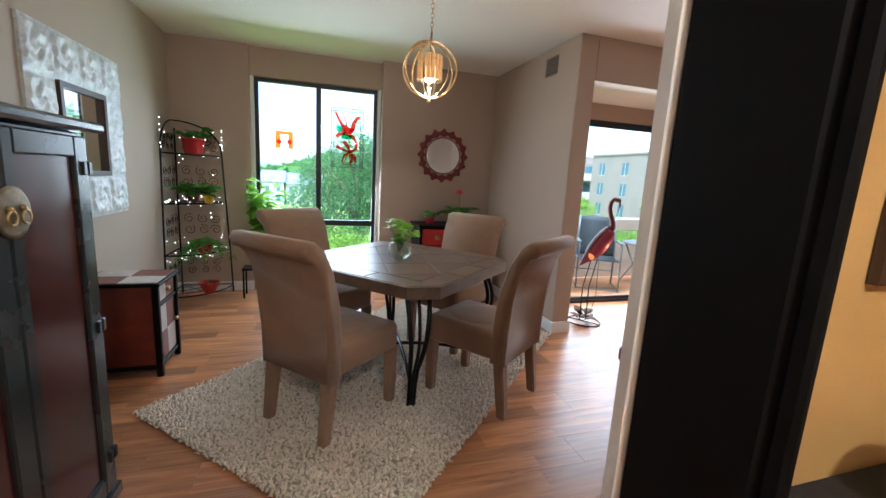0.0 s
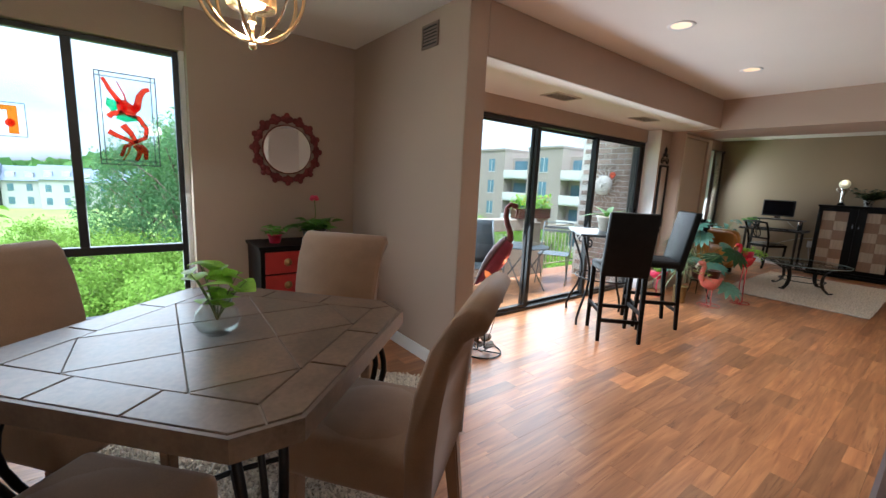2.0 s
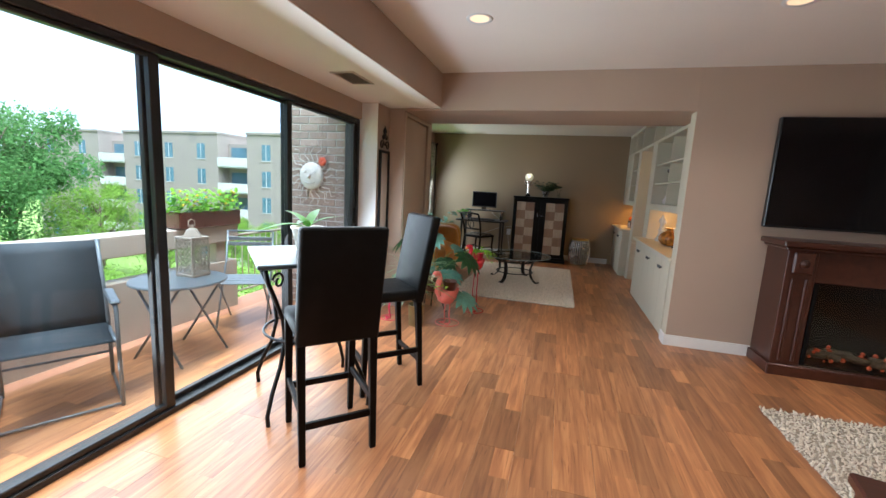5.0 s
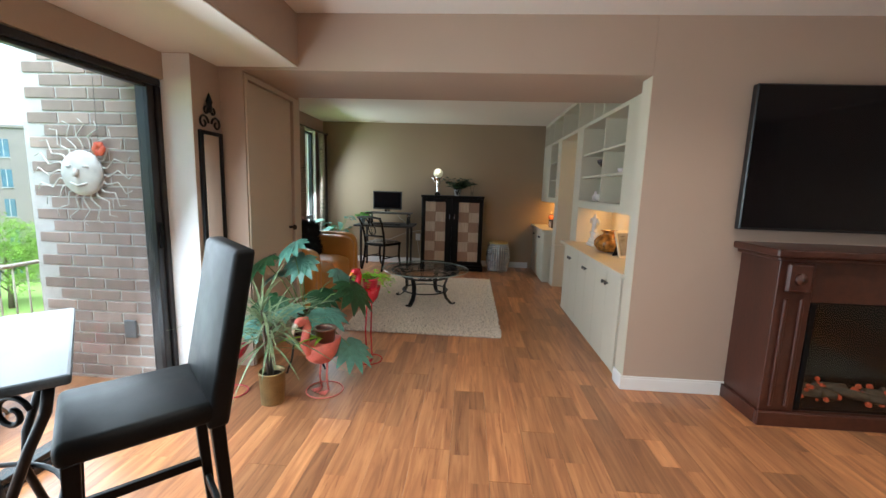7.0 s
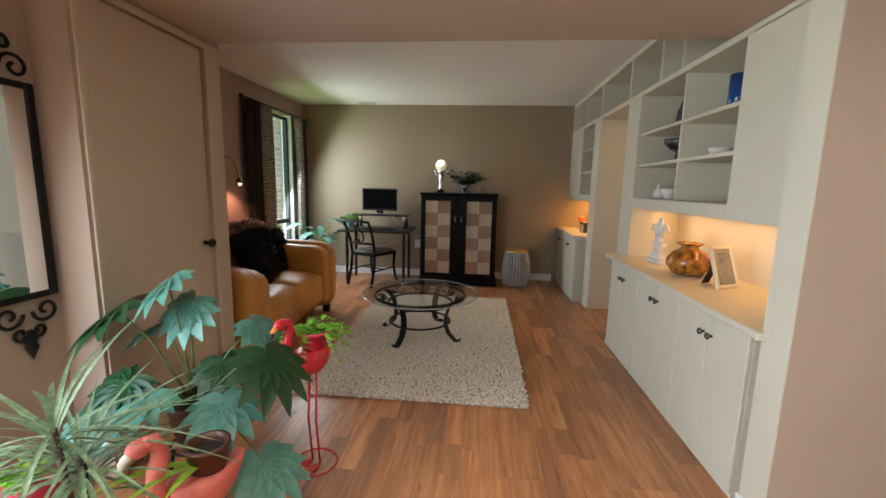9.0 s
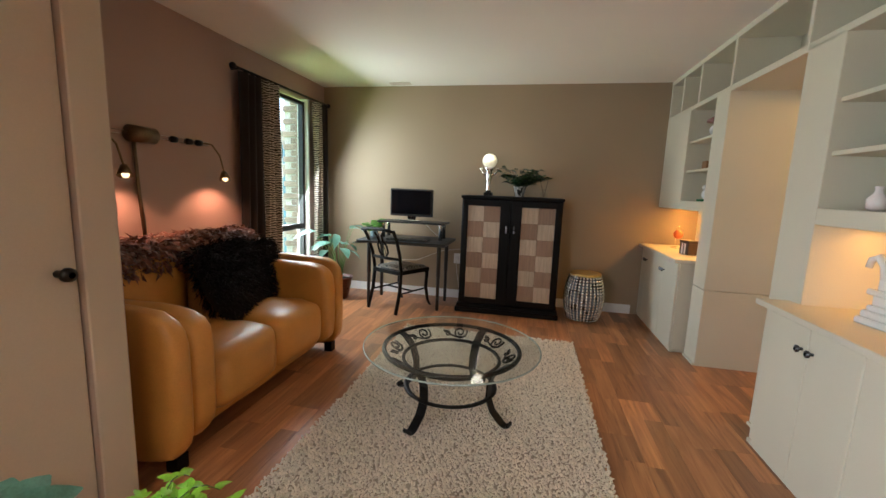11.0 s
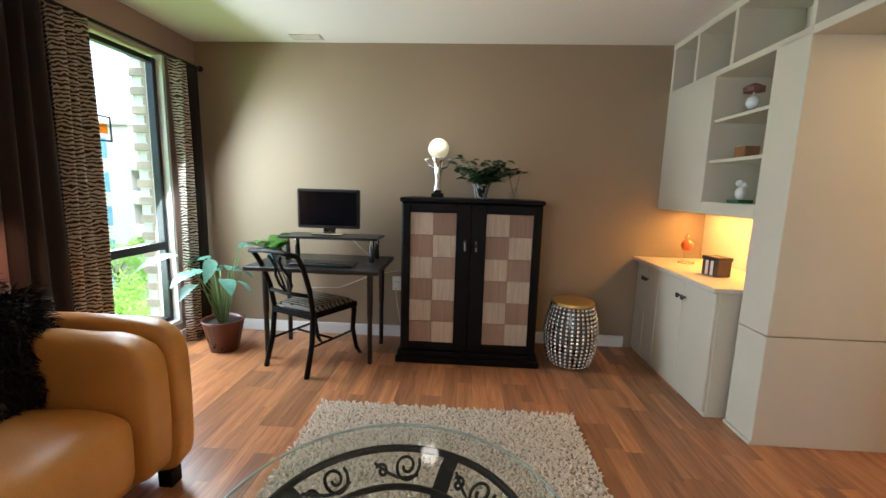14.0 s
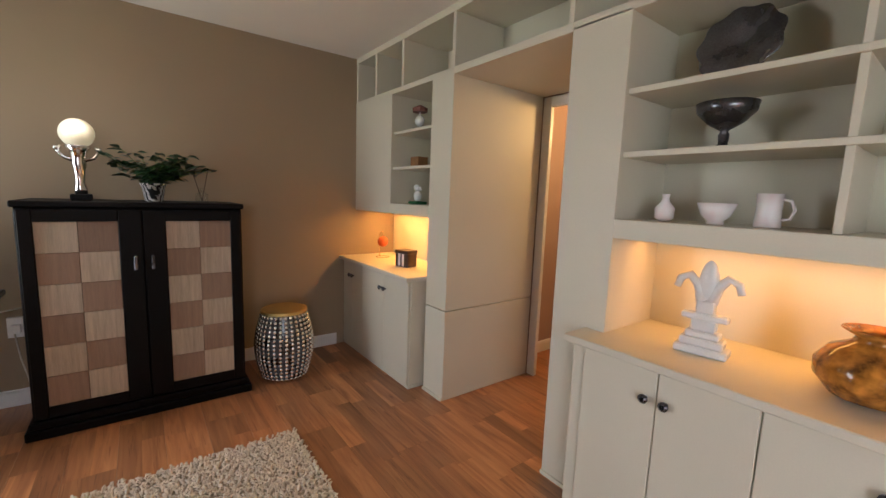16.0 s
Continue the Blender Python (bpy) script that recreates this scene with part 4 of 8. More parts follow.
potted("vine_plant", (-0.54, 4.40, 0.30), "bright lime-green climbing vine by the window", 0.06, 0.075, 0.12, TERRAPOT, LEAF_LIME, 24, 0.82, 0.22, 0.10, 0.05, 13, 0.12, 6)
boxes("plant_stool", BLACKWOOD, [(-0.71, 4.31, 0.0, -0.695, 4.325, 0.28), (-0.545, 4.31, 0.0, -0.53, 4.325, 0.28), (-0.71, 4.475, 0.0, -0.695, 4.49, 0.28), (-0.545, 4.475, 0.0, -0.53, 4.49, 0.28), (-0.715, 4.305, 0.28, -0.525, 4.495, 0.298)], bev=0.002, label="small black wooden plant stool", category="stool")

# round mirror with a petal rim
rm = empty("round_mirror", pose(1.33, 4.515, 1.52), "round mirror with a rim of red metal petals", "mirror")
bm = B()
lathe(bm, [(0.20, 0.0), (0.20, 0.012), (0.188, 0.016)], seg=40)
obj("rim", bm, REDBROWN, parent=rm, m=pose(0, 0.012, 0, 90, 0, 0), smooth=True)
bm = B()
lathe(bm, [(0.19, 0.0), (0.19, 0.006)], seg=40, top=True)
obj("glass", bm, MIRROR, parent=rm, m=pose(0, -0.001, 0, 90, 0, 0))
PETAL = mk("petal_red_enamel", (0.16, 0.022, 0.022), 0.35, 0.3, scale=30, vary=0.4, bump=0.2)
for k in range(16):
    a = 2 * math.pi * k / 16
    bm = B()
    for da, rr, q in ((-0.11, 0.245, 0.026), (0.11, 0.245, 0.026), (0, 0.272, 0.024), (0, 0.228, 0.022)):
        ball(bm, (rr * math.cos(a + da), 0, rr * math.sin(a + da)), q, 1, 0.3, 1, 9, 6)
    obj("petal", bm, PETAL, parent=rm, smooth=True)

# red drawer chest in the corner, with plants
rc = empty("red_drawer_chest", pose(1.0, 4.10, 0), "black chest with four bright red drawers", "chest of drawers")
boxes("body", BLACKWOOD, [(0.0, 0.01, 0.0, 0.74, 0.40, 0.76), (-0.015, -0.01, 0.76, 0.755, 0.41, 0.785)], bev=0.004, parent=rc)
for k in range(4):
    for x0 in (0.03, 0.385):
        d = boxes("drawer", REDPAINT, [(x0, -0.004, 0.045 + k * 0.177, x0 + 0.325, 0.011, 0.21 + k * 0.177)], bev=0.003, parent=rc)
        bm = B()
        lathe(bm, [(0.030, 0), (0.028, 0.006), (0.012, 0.008), (0.014, 0.02), (0.004, 0.026)], seg=14)
        obj("knob", bm, BRASS, parent=d, m=pose(x0 + 0.162, -0.004, 0.128 + k * 0.177, 90, 0, 0), smooth=True)
potted("potted_flower", (1.47, 4.30, 0.785), "dark bowl planter with a red bloom", 0.075, 0.095, 0.10, BLACKPLASTIC, LEAF, 20, 0.24, 1.1, 0.10, 0.05, 4, 0.5, 7)
bm = B()
for k in range(7):
    ball(bm, (0.018 * math.cos(k), 0.018 * math.sin(k), 0.008 * (k % 3)), 0.022, 1, 1, 0.7, 8, 6)
fl = obj("flower_bloom", bm, FLAMINGO_HOT, smooth=True, m=pose(1.47, 4.29, 1.13), label="pink-red flower bloom on a thin stem", category="flower")
bm = B()
rod(bm, [(0, 0, -0.23), (0.01, 0, -0.1), (0, 0, 0)], 0.003, 5)
obj("stem", bm, STEM, parent=fl)
potted("potted_plant", (1.15, 4.28, 0.785), "small leafy plant with a pink ornament", 0.04, 0.05, 0.07, FLAMINGO_HOT, LEAF, 12, 0.16, 0.9, 0.06, 0.025, 3, 0.4, 8)

# stained glass hung in the window
sg = empty("stained_glass_panel", pose(-0.34, 4.69, 1.575), "small orange stained glass panel with a clear emblem", "stained glass")
boxes("glass", SGORANGE, [(-0.085, 0, -0.085, -0.04, 0.004, 0.085), (0.04, 0, -0.085, 0.085, 0.004, 0.085), (-0.04, 0, 0.055, 0.04, 0.004, 0.085)], parent=sg)
for sx in (-0.05, 0.05):
    bm = B()
    ball(bm, (sx, -0.002, -0.02), 0.024, 1, 0.15, 1)
    obj("glass_drop", bm, SGRED, parent=sg, smooth=True)
boxes("came", FRAME, [(-0.12, 0, 0.10, 0.12, 0.004, 0.104), (-0.12, 0, -0.103, 0.12, 0.004, -0.10), (-0.123, 0, -0.1, -0.12, 0.003, 0.1), (0.12, 0, -0.1, 0.123, 0.003, 0.1)], parent=sg)
sg = empty("stained_glass_panel", pose(0.295, 4.685, 1.64), "tall stained glass panel with a red and orange ribbon bird", "stained glass")
p = boxes("clear_field", SGCLEAR, [(-0.165, 0.002, -0.305, 0.165, 0.004, 0.305)], parent=sg)
boxes("came", FRAME, [(-0.17, -0.002, -0.31, -0.164, 0.006, 0.31), (0.164, -0.002, -0.31, 0.17, 0.006, 0.31), (-0.164, -0.002, 0.304, 0.164, 0.006, 0.31), (-0.164, -0.002, -0.31, 0.164, 0.006, -0.304), (-0.142, 0, -0.304, -0.137, 0.004, 0.304), (0.137, 0, -0.304, 0.142, 0.004, 0.304), (-0.164, 0, 0.275, 0.164, 0.004, 0.28), (-0.164, 0, -0.28, 0.164, 0.004, -0.275)], parent=sg)
def ribbon(pts, w, mat, nm):
    bm = B()
    rod(bm, [(x, -0.006, z) for x, z in pts], w * 0.30, 8, w * 0.16, flat=2.6)
    obj(nm, bm, mat, parent=sg, smooth=True)
# flower with curling petals, leaves, and looping ribbons below
ribbon([(-0.01, 0.07), (-0.05, 0.13), (-0.09, 0.19), (-0.125, 0.265)], 0.026, SGRED, "glass_petal")
ribbon([(0.0, 0.10), (-0.015, 0.17), (-0.05, 0.25)], 0.022, SGRED, "glass_petal")
ribbon([(0.02, 0.07), (0.055, 0.10), (0.07, 0.17), (0.10, 0.215), (0.13, 0.225)], 0.034, SGRED, "glass_petal")
ribbon([(-0.06, 0.09), (-0.015, 0.095), (0.035, 0.075), (0.06, 0.11)], 0.062, SGRED, "glass_body")
ribbon([(-0.075, 0.125), (-0.09, 0.09), (-0.07, 0.06)], 0.05, SGGREEN, "glass_leaf")
ribbon([(-0.055, 0.035), (-0.01, 0.012), (0.05, 0.02)], 0.044, SGGREEN, "glass_leaf")
ribbon([(-0.11, 0.01), (-0.09, 0.035), (-0.02, 0.05), (0.06, 0.02), (0.10, -0.05), (0.09, -0.11), (0.03, -0.145), (-0.03, -0.18), (-0.055, -0.25)], 0.026, SGRED, "glass_ribbon")
ribbon([(-0.115, -0.085), (-0.07, -0.11), (-0.01, -0.135), (0.04, -0.15)], 0.024, SGRED, "glass_ribbon")
ribbon([(-0.035, -0.035), (0.01, -0.09), (0.035, -0.15)], 0.030, SGRED, "glass_ribbon")
ribbon([(0.0, -0.17), (-0.015, -0.22), (-0.045, -0.275)], 0.032, SGORANGE, "glass_petal")
ribbon([(0.03, -0.165), (0.055, -0.21), (0.03, -0.275)], 0.030, SGRED, "glass_petal")
ribbon([(0.05, -0.17), (0.085, -0.20), (0.085, -0.265)], 0.030, SGRED, "glass_petal")

# dresser by the kitchen wall, with a stone lamp
dr = empty("dresser", pose(0.87, 0.49, 0), "cherry wood dresser with a moulded top", "dresser")
boxes("body", CHERRY, [(0.03, 0.0, 0.0, 1.18, 0.47, 0.74)], bev=0.004, parent=dr)
boxes("moulding", CHERRY, [(0.02, -0.0, 0.715, 1.19, 0.485, 0.735), (0.01, 0.0, 0.735, 1.2, 0.50, 0.752)], bev=0.006, parent=dr)
boxes("top", CHERRY, [(-0.02, 0.0, 0.753, 1.22, 0.525, 0.80)], bev=0.008, parent=dr)
boxes("side_panel", CHERRY, [(0.022, 0.05, 0.10, 0.03, 0.10, 0.70), (0.022, 0.38, 0.10, 0.03, 0.44, 0.70), (0.022, 0.10, 0.62, 0.03, 0.38, 0.70), (0.022, 0.10, 0.10, 0.03, 0.38, 0.17)], bev=0.002, parent=dr)
for k in range(3):
    d = boxes("drawer", CHERRY, [(0.06 + k * 0.38, 0.47, 0.10, 0.42 + k * 0.38, 0.484, 0.69)], bev=0.004, parent=dr)
sl_ = empty("stone_lamp", pose(1.194, 0.775, 0.80, 0, 0, -73), "dark stone lantern lamp with a glowing cream panel", "lamp")
LAVA = mk("dark_stone", (0.018, 0.02, 0.022), 0.7, scale=16, vary=0.5, bump=0.6, fine=60, dist=0.006)
boxes("stone", LAVA, [(-0.13, -0.13, 0.0, 0.13, 0.13, 0.065), (-0.075, -0.08, 0.065, 0.075, 0.08, 0.17), (-0.12, -0.1, 0.17, -0.075, 0.1, 0.40), (0.075, -0.1, 0.17, 0.12, 0.1, 0.40), (-0.075, -0.1, 0.355, 0.075, 0.1, 0.40), (-0.075, -0.1, 0.17, 0.075, 0.1, 0.215)], bev=0.008, parent=sl_)
boxes("light_panel", mk("cream_lit_panel", (0.8, 0.75, 0.5), 0.6, emit=(1.0, 0.85, 0.45), power=0.22), [(-0.075, -0.075, 0.215, 0.075, 0.075, 0.355)], parent=sl_)
V, F = [], []
for a in (0.5, 1.5, 2.6):
    add_mesh(V, F, *leaf_mesh(0.10, 0.03), aimed((-0.10, -0.09, 0.065), (math.cos(a + 1.5), math.sin(a + 1.5), 0.5)))
raw("leaf", V, F, LEAF, sl_)

# kitchen, seen past the door edge
kc = empty("kitchen_counter", pose(0.60, 0.02, 0), "dark stone counter on brown kitchen units", "counter")
boxes("unit", BROWNTRIM, [(0.03, 0.03, 0.0, 1.5, 0.385, 0.82)], parent=kc)
boxes("worktop", LAVA, [(0.0, 0.0, 0.82, 1.52, 0.388, 0.86)], bev=0.006, parent=kc)
kp = empty("framed_print", pose(0.91, 0.410, 1.33), "rust-red abstract print in a thin brown frame", "picture")
boxes("frame", BROWNTRIM, [(-0.21, -0.014, -0.17, 0.21, 0.0, -0.155), (-0.21, -0.014, 0.155, 0.21, 0.0, 0.17), (-0.21, -0.014, -0.155, -0.195, 0.0, 0.155), (0.195, -0.014, -0.155, 0.21, 0.0, 0.155)], parent=kp)
boxes("print", mk("rust_print", (0.30, 0.06, 0.02), 0.6, scale=5, vary=0.6), [(-0.195, -0.008, -0.155, 0.195, -0.003, 0.155)], parent=kp)
bm = B()
lathe(bm, [(0.07, 0), (0.09, 0.02), (0.10, 0.10), (0.105, 0.105), (0.095, 0.105), (0.085, 0.02)], seg=24)
obj("steel_bowl", bm, CHROME, smooth=True, m=pose(0.76, 0.24, 0.86), label="polished steel bowl on the counter", category="bowl")

# ---- living room ----
def bar_chair(x, y, yaw):
    e = empty("bar_chair", pose(x, y, 0, 0, 0, yaw), "black leather counter stool with a tall padded back", "bar chair", "bar chairs at the bistro table")
    w = 0.185
    bm = B()
    bbox(bm, -w - 0.01, -0.17, 0.60, w + 0.01, 0.21, 0.67, 0.025, 3)
    obj("seat", bm, LEATHER_BLACK, parent=e, smooth=True)
    bm = B()
    bbox(bm, -w - 0.012, -0.035, 0.0, w + 0.012, 0.03, 0.56, 0.016, 2)
    for v in bm.verts:
        v.co.y -= 0.10 * (v.co.z / 0.56) ** 1.4
    obj("backrest", bm, LEATHER_BLACK, parent=e, smooth=True, m=pose(0, -0.165, 0.58))
    for sx in (-1, 1):
        for sy, y0, y1 in ((1, 0.175, 0.195), (-1, -0.165, -0.205)):
            bm = B()
            g = bmesh.ops.create_cube(bm, size=1.0)["verts"]
            for v in g:
                k = 0.020 if v.co.z > 0 else 0.015
                v.co = Vector((sx * (w - 0.012) + math.copysign(k, v.co.x), (y0 if v.co.z > 0 else y1) + math.copysign(k, v.co.y), 0.61 if v.co.z > 0 else 0.0))
            bmesh.ops.bevel(bm, geom=bm.edges[:], offset=0.003, segments=1, affect='EDGES')
            obj("leg", bm, BLACKWOOD, parent=e)
    boxes("stretcher", BLACKWOOD, [(-w, 0.175, 0.20, w, 0.20, 0.235), (-w, -0.20, 0.17, w, -0.18, 0.205), (-w - 0.0, -0.19, 0.24, -w + 0.022, 0.185, 0.275), (w - 0.022, -0.19, 0.24, w, 0.185, 0.275)], bev=0.003, parent=e)
    return e


bar_chair(3.715, 2.83, -45)
bar_chair(4.375, 2.82, 45)

bt = empty("bistro_table", pose(4.045, 3.16, 0, 0, 0, 45), "dark square bistro table with curved iron legs", "bar table")
bm = B()
bbox(bm, -0.325, -0.325, 0.875, 0.325, 0.325, 0.90, 0.008, 2)
obj("top", bm, mk("dark_slate_top", (0.05, 0.06, 0.068), 0.34, spec=0.3, scale=12, vary=0.3, bump=0.05), parent=bt)
for k in range(4):
    a = radians(45 + 90 * k)
    bm = B()
    pts = [(0.40, 0.865), (0.385, 0.80), (0.33, 0.70), (0.265, 0.56), (0.25, 0.44), (0.29, 0.30), (0.36, 0.17), (0.40, 0.06), (0.395, 0.0)]
    rod(bm, [(r * math.cos(a), r * math.sin(a), z) for r, z in pts], 0.012, 8)
    sp = scroll(0.30, 0.79, 0.05, 1.2, 0.3, 1, 18)
    rod(bm, [(u * math.cos(a), u * math.sin(a), v) for u, v in sp], 0.007, 6)
    obj("leg", bm, IRON, parent=bt, smooth=True)
bm = B()
rod(bm, [(0.27 * math.cos(t), 0.27 * math.sin(t), 0.44) for t in [2 * math.pi * k / 32 for k in range(33)]], 0.008, 7, caps=False)
obj("ring", bm, IRON, parent=bt, smooth=True)
op = empty("orchid_pot", pose(4.10, 3.22, 0.90), "white ceramic pot with broad strap leaves", "potted plant")
pot(op, (0, 0, 0), 0.065, 0.095, 0.15, CREAM)
V, F = [], []
for a, l, u in ((0.3, 0.24, 1.3), (2.4, 0.26, 0.5), (3.5, 0.22, 0.9), (5.2, 0.20, 1.2), (1.4, 0.18, 1.6)):
    add_mesh(V, F, *leaf_mesh(l, 0.035, cup=0.6, n=9), aimed((0, 0, 0.14), (math.cos(a), math.sin(a), u)))
raw("leaves", V, F, LEAF, op)

# metal flamingo lamp by the glass doors
fl = empty("flamingo_lamp", pose(2.453, 3.119, 0, 0, 0, -55), "dark copper flamingo lamp glowing amber, on a leafy base", "floor lamp")
COPPER = mk("dark_copper", (0.13, 0.045, 0.04), 0.4, 0.75, scale=20, vary=0.5, bump=0.3, fine=70)
WINGMETAL = mk("wing_silver_plum", (0.085, 0.045, 0.045), 0.45, 0.5, spec=0.3, scale=14, vary=0.5, bump=0.3, fine=60)
GLOWRED = mk("lit_plum_glass", (0.09, 0.013, 0.024), 0.45, 0.1, spec=0.25, scale=9, vary=0.5, emit=(1.0, 0.12, 0.12), power=0.011)
GLOWAMBER = mk("lit_amber_glass", (0.6, 0.2, 0.08), 0.35, scale=9, vary=0.4, emit=(1.0, 0.25, 0.045), power=0.14)


def along(t, u, w):
    """A place on the bird's body: t from shoulder to tail, u across, w sideways."""
    ax = Vector((0.075 - 0.235 * t, 0, 0.905 - 0.36 * t - 0.02 * math.sin(math.pi * t)))
    nx = Vector((0.84, 0, -0.55))
    return ax + nx * u + Vector((0, w, 0))


def body_girth(t):
    return 0.010 + 0.064 * math.sin(math.pi * min(1.0, (t * 0.93 + 0.10)) ** 0.8) ** 0.9


bm = B()
rings = []
for i in range(15):
    t = i / 14
    g_ = body_girth(t)
    rings.append([bm.verts.new(along(t, g_ * math.cos(q), 0.72 * g_ * math.sin(q))) for q in [2 * math.pi * k / 16 for k in range(16)]])
for A, C in zip(rings, rings[1:]):
    for k in range(16):
        bm.faces.new((A[k], A[(k + 1) % 16], C[(k + 1) % 16], C[k]))
bm.faces.new(rings[0][::-1])
bm.faces.new(rings[-1])
obj("body", bm, GLOWRED, parent=fl, smooth=True, label="plum glass body lit from within")
bm = B()
for sy in (-1, 1):
    ball(bm, along(0.62, 0.006, sy * 0.022), 0.040, 0.9, 0.55, 1.3, 12, 8)
obj("lit_belly", bm, GLOWAMBER, parent=fl, smooth=True, label="amber glow of the bulb through glass")
bm = B()
for sy in (-1, 1):
    rows = []
    for i in range(25):
        t = -0.02 + 1.16 * i / 24
        g_ = body_girth(min(1, max(0, t))) * 1.06
        rib = 0.004 * math.sin(i * 2.1)
        rows.append([bm.verts.new(along(t, g_ * math.cos(q) * (1 if t < 1 else 0.5), sy * (0.76 * g_ * math.sin(q) + 0.004 + rib))) for q in [math.pi * (0.62 + 0.38 * k / 6) for k in range(7)]])
    for A, C in zip(rows, rows[1:]):
        for k in range(6):
            bm.faces.new((A[k], A[k + 1], C[k + 1], C[k]))
wing = obj("wing", bm, WINGMETAL, parent=fl, smooth=True, label="ribbed silvery metal wings")
wing.modifiers.new("plate", "SOLIDIFY").thickness = 0.003
bm = B()
rod(bm, [(0.055, 0, 0.86), (0.085, 0, 0.92), (0.080, 0, 0.97), (0.055, 0, 1.03), (0.040, 0, 1.09), (0.045, 0, 1.145), (0.070, 0, 1.178), (0.098, 0, 1.172)], 0.027, 10, 0.016)
ball(bm, (0.100, 0, 1.166), 0.022, 1.25, 0.8, 0.9)
rod(bm, [(0.112, 0, 1.158), (0.122, 0, 1.125), (0.112, 0, 1.075)], 0.012, 8, 0.004)
obj("neck", bm, COPPER, parent=fl, smooth=True)
bm = B()
for sy, x in ((-1, -0.05), (1, -0.01)):
    rod(bm, [(x, sy * 0.02, 0.70), (x - 0.012, sy * 0.025, 0.62)], 0.012, 7, 0.006)
    rod(bm, [(x - 0.012, sy * 0.025, 0.62), (x - 0.06, sy * 0.028, 0.34), (x - 0.055, sy * 0.028, 0.02)], 0.0055, 6)
rod(bm, [(-0.01, 0.03, 0.60), (0.0, 0.04, 0.25), (-0.06, 0.06, 0.02)], 0.0025, 5)
rod(bm, [(-0.075 + 0.15 * math.cos(t), 0.15 * math.sin(t), 0.008) for t in [2 * math.pi * k / 28 for k in range(29)]], 0.006, 6, caps=False)
rod(bm, [(-0.225, 0, 0.008), (0.075, 0, 0.008)], 0.005, 6)
obj("leg", bm, IRON, parent=fl, smooth=True)
BRONZELEAF = mk("bronze_patina_leaf", (0.075, 0.062, 0.018), 0.6, 0.1, spec=0.2, scale=12, vary=0.5, bump=0.3, c2=(0.11, 0.04, 0.025))
V, F = [], []
rr = random.Random(71)
for k in range(8):
    a = 2 * math.pi * k / 8 + 0.3
    add_mesh(V, F, *leaf_mesh(0.095, 0.062, cup=0.25, n=7), aimed((0.035 * math.cos(a) - 0.09, 0.035 * math.sin(a), 0.02 + 0.05 * (k % 2)), (math.cos(a), math.sin(a), rr.uniform(0.4, 1.1))))
lv = raw("metal_leaf", V, F, BRONZELEAF, fl, label="bronze metal lily leaves")
lv.modifiers.new("plate", "SOLIDIFY").thickness = 0.002
lamp("flamingo_bulb", "POINT", (2.45 + 0.06, 3.17 - 0.14, 0.72), 0.5, (1.0, 0.4, 0.15), 0.03)

# iron scroll mirror
im = empty("scroll_mirror", pose(5.85, 3.515, 1.265), "tall narrow mirror in a black scrolled iron frame", "mirror")
boxes("frame", IRON, [(-0.115, -0.012, -0.41, -0.085, 0.012, 0.40), (0.085, -0.012, -0.41, 0.115, 0.012, 0.40), (-0.085, -0.012, 0.375, 0.085, 0.012, 0.40), (-0.085, -0.012, -0.41, 0.085, 0.012, -0.385)], bev=0.004, parent=im)
boxes("glass", MIRROR, [(-0.085, -0.004, -0.385, 0.085, 0.006, 0.375)], parent=im)
bm = B()
for zc, s in ((0.45, 1), (-0.46, -1)):
    for sx in (-1, 1):
        rod(bm, [(sx * u, 0, zc + s * (v - 0.0)) for u, v in scroll(0.065, 0.0, 0.05, 1.2, math.pi, -1, 20)], 0.007, 6)
    for sx in (-1, 1):
        rod(bm, [(sx * u, 0, zc + s * (0.075 + v)) for u, v in scroll(0.032, 0.0, 0.032, 1.1, math.pi, -1, 16)], 0.007, 6)
    ball(bm, (0, 0, zc + s * 0.10), 0.035, 0.8, 0.35, 1.0)
    lathe(bm, [(0.001, -0.05), (0.022, 0.0), (0.012, 0.03), (0.001, 0.06)], (0, 0, zc + s * 0.135), 10)
obj("scroll", bm, IRON, parent=im, smooth=True)

# television and fireplace
tv = empty("television", pose(5.93, -0.63, 1.58, 0, 0, 0), "large black flat television on the wall, switched off", "television")
boxes("bezel", BLACKPLASTIC, [(-0.03, -0.745, -0.43, 0.02, 0.745, 0.45)], bev=0.006, parent=tv)
boxes("screen", SCREEN, [(-0.0325, -0.735, -0.415, -0.0295, 0.735, 0.44)], parent=tv)
boxes("bracket", BLACKPLASTIC, [(0.02, -0.2, -0.2, 0.046, 0.2, 0.2)], parent=tv)
fx = empty("fireplace", pose(5.975, -0.68, 0), "mahogany mantel with an electric fire and glowing logs", "fireplace")
W2 = 0.71
boxes("surround", MAHOGANY, [(-0.34, -W2, 0.0, 0.0, -W2 + 0.20, 1.0), (-0.34, W2 - 0.20, 0.0, 0.0, W2, 1.0), (-0.33, -W2 + 0.20, 0.76, 0.0, W2 - 0.20, 1.0), (-0.33, -W2 + 0.20, 0.0, 0.0, W2 - 0.20, 0.09)], bev=0.004, parent=fx)
boxes("plinth", MAHOGANY, [(-0.37, -W2 - 0.02, 0.0, -0.345, W2 + 0.02, 0.09), (-0.345, W2 + 0.001, 0.0, 0.0, W2 + 0.02, 0.09), (-0.345, -W2 - 0.02, 0.0, 0.0, -W2 - 0.001, 0.09)], bev=0.005, parent=fx)
boxes("mantel", MAHOGANY, [(-0.37, -W2 - 0.03, 1.0, 0.0, W2 + 0.03, 1.025), (-0.40, -W2 - 0.06, 1.026, 0.0, W2 + 0.06, 1.07)], bev=0.008, parent=fx)
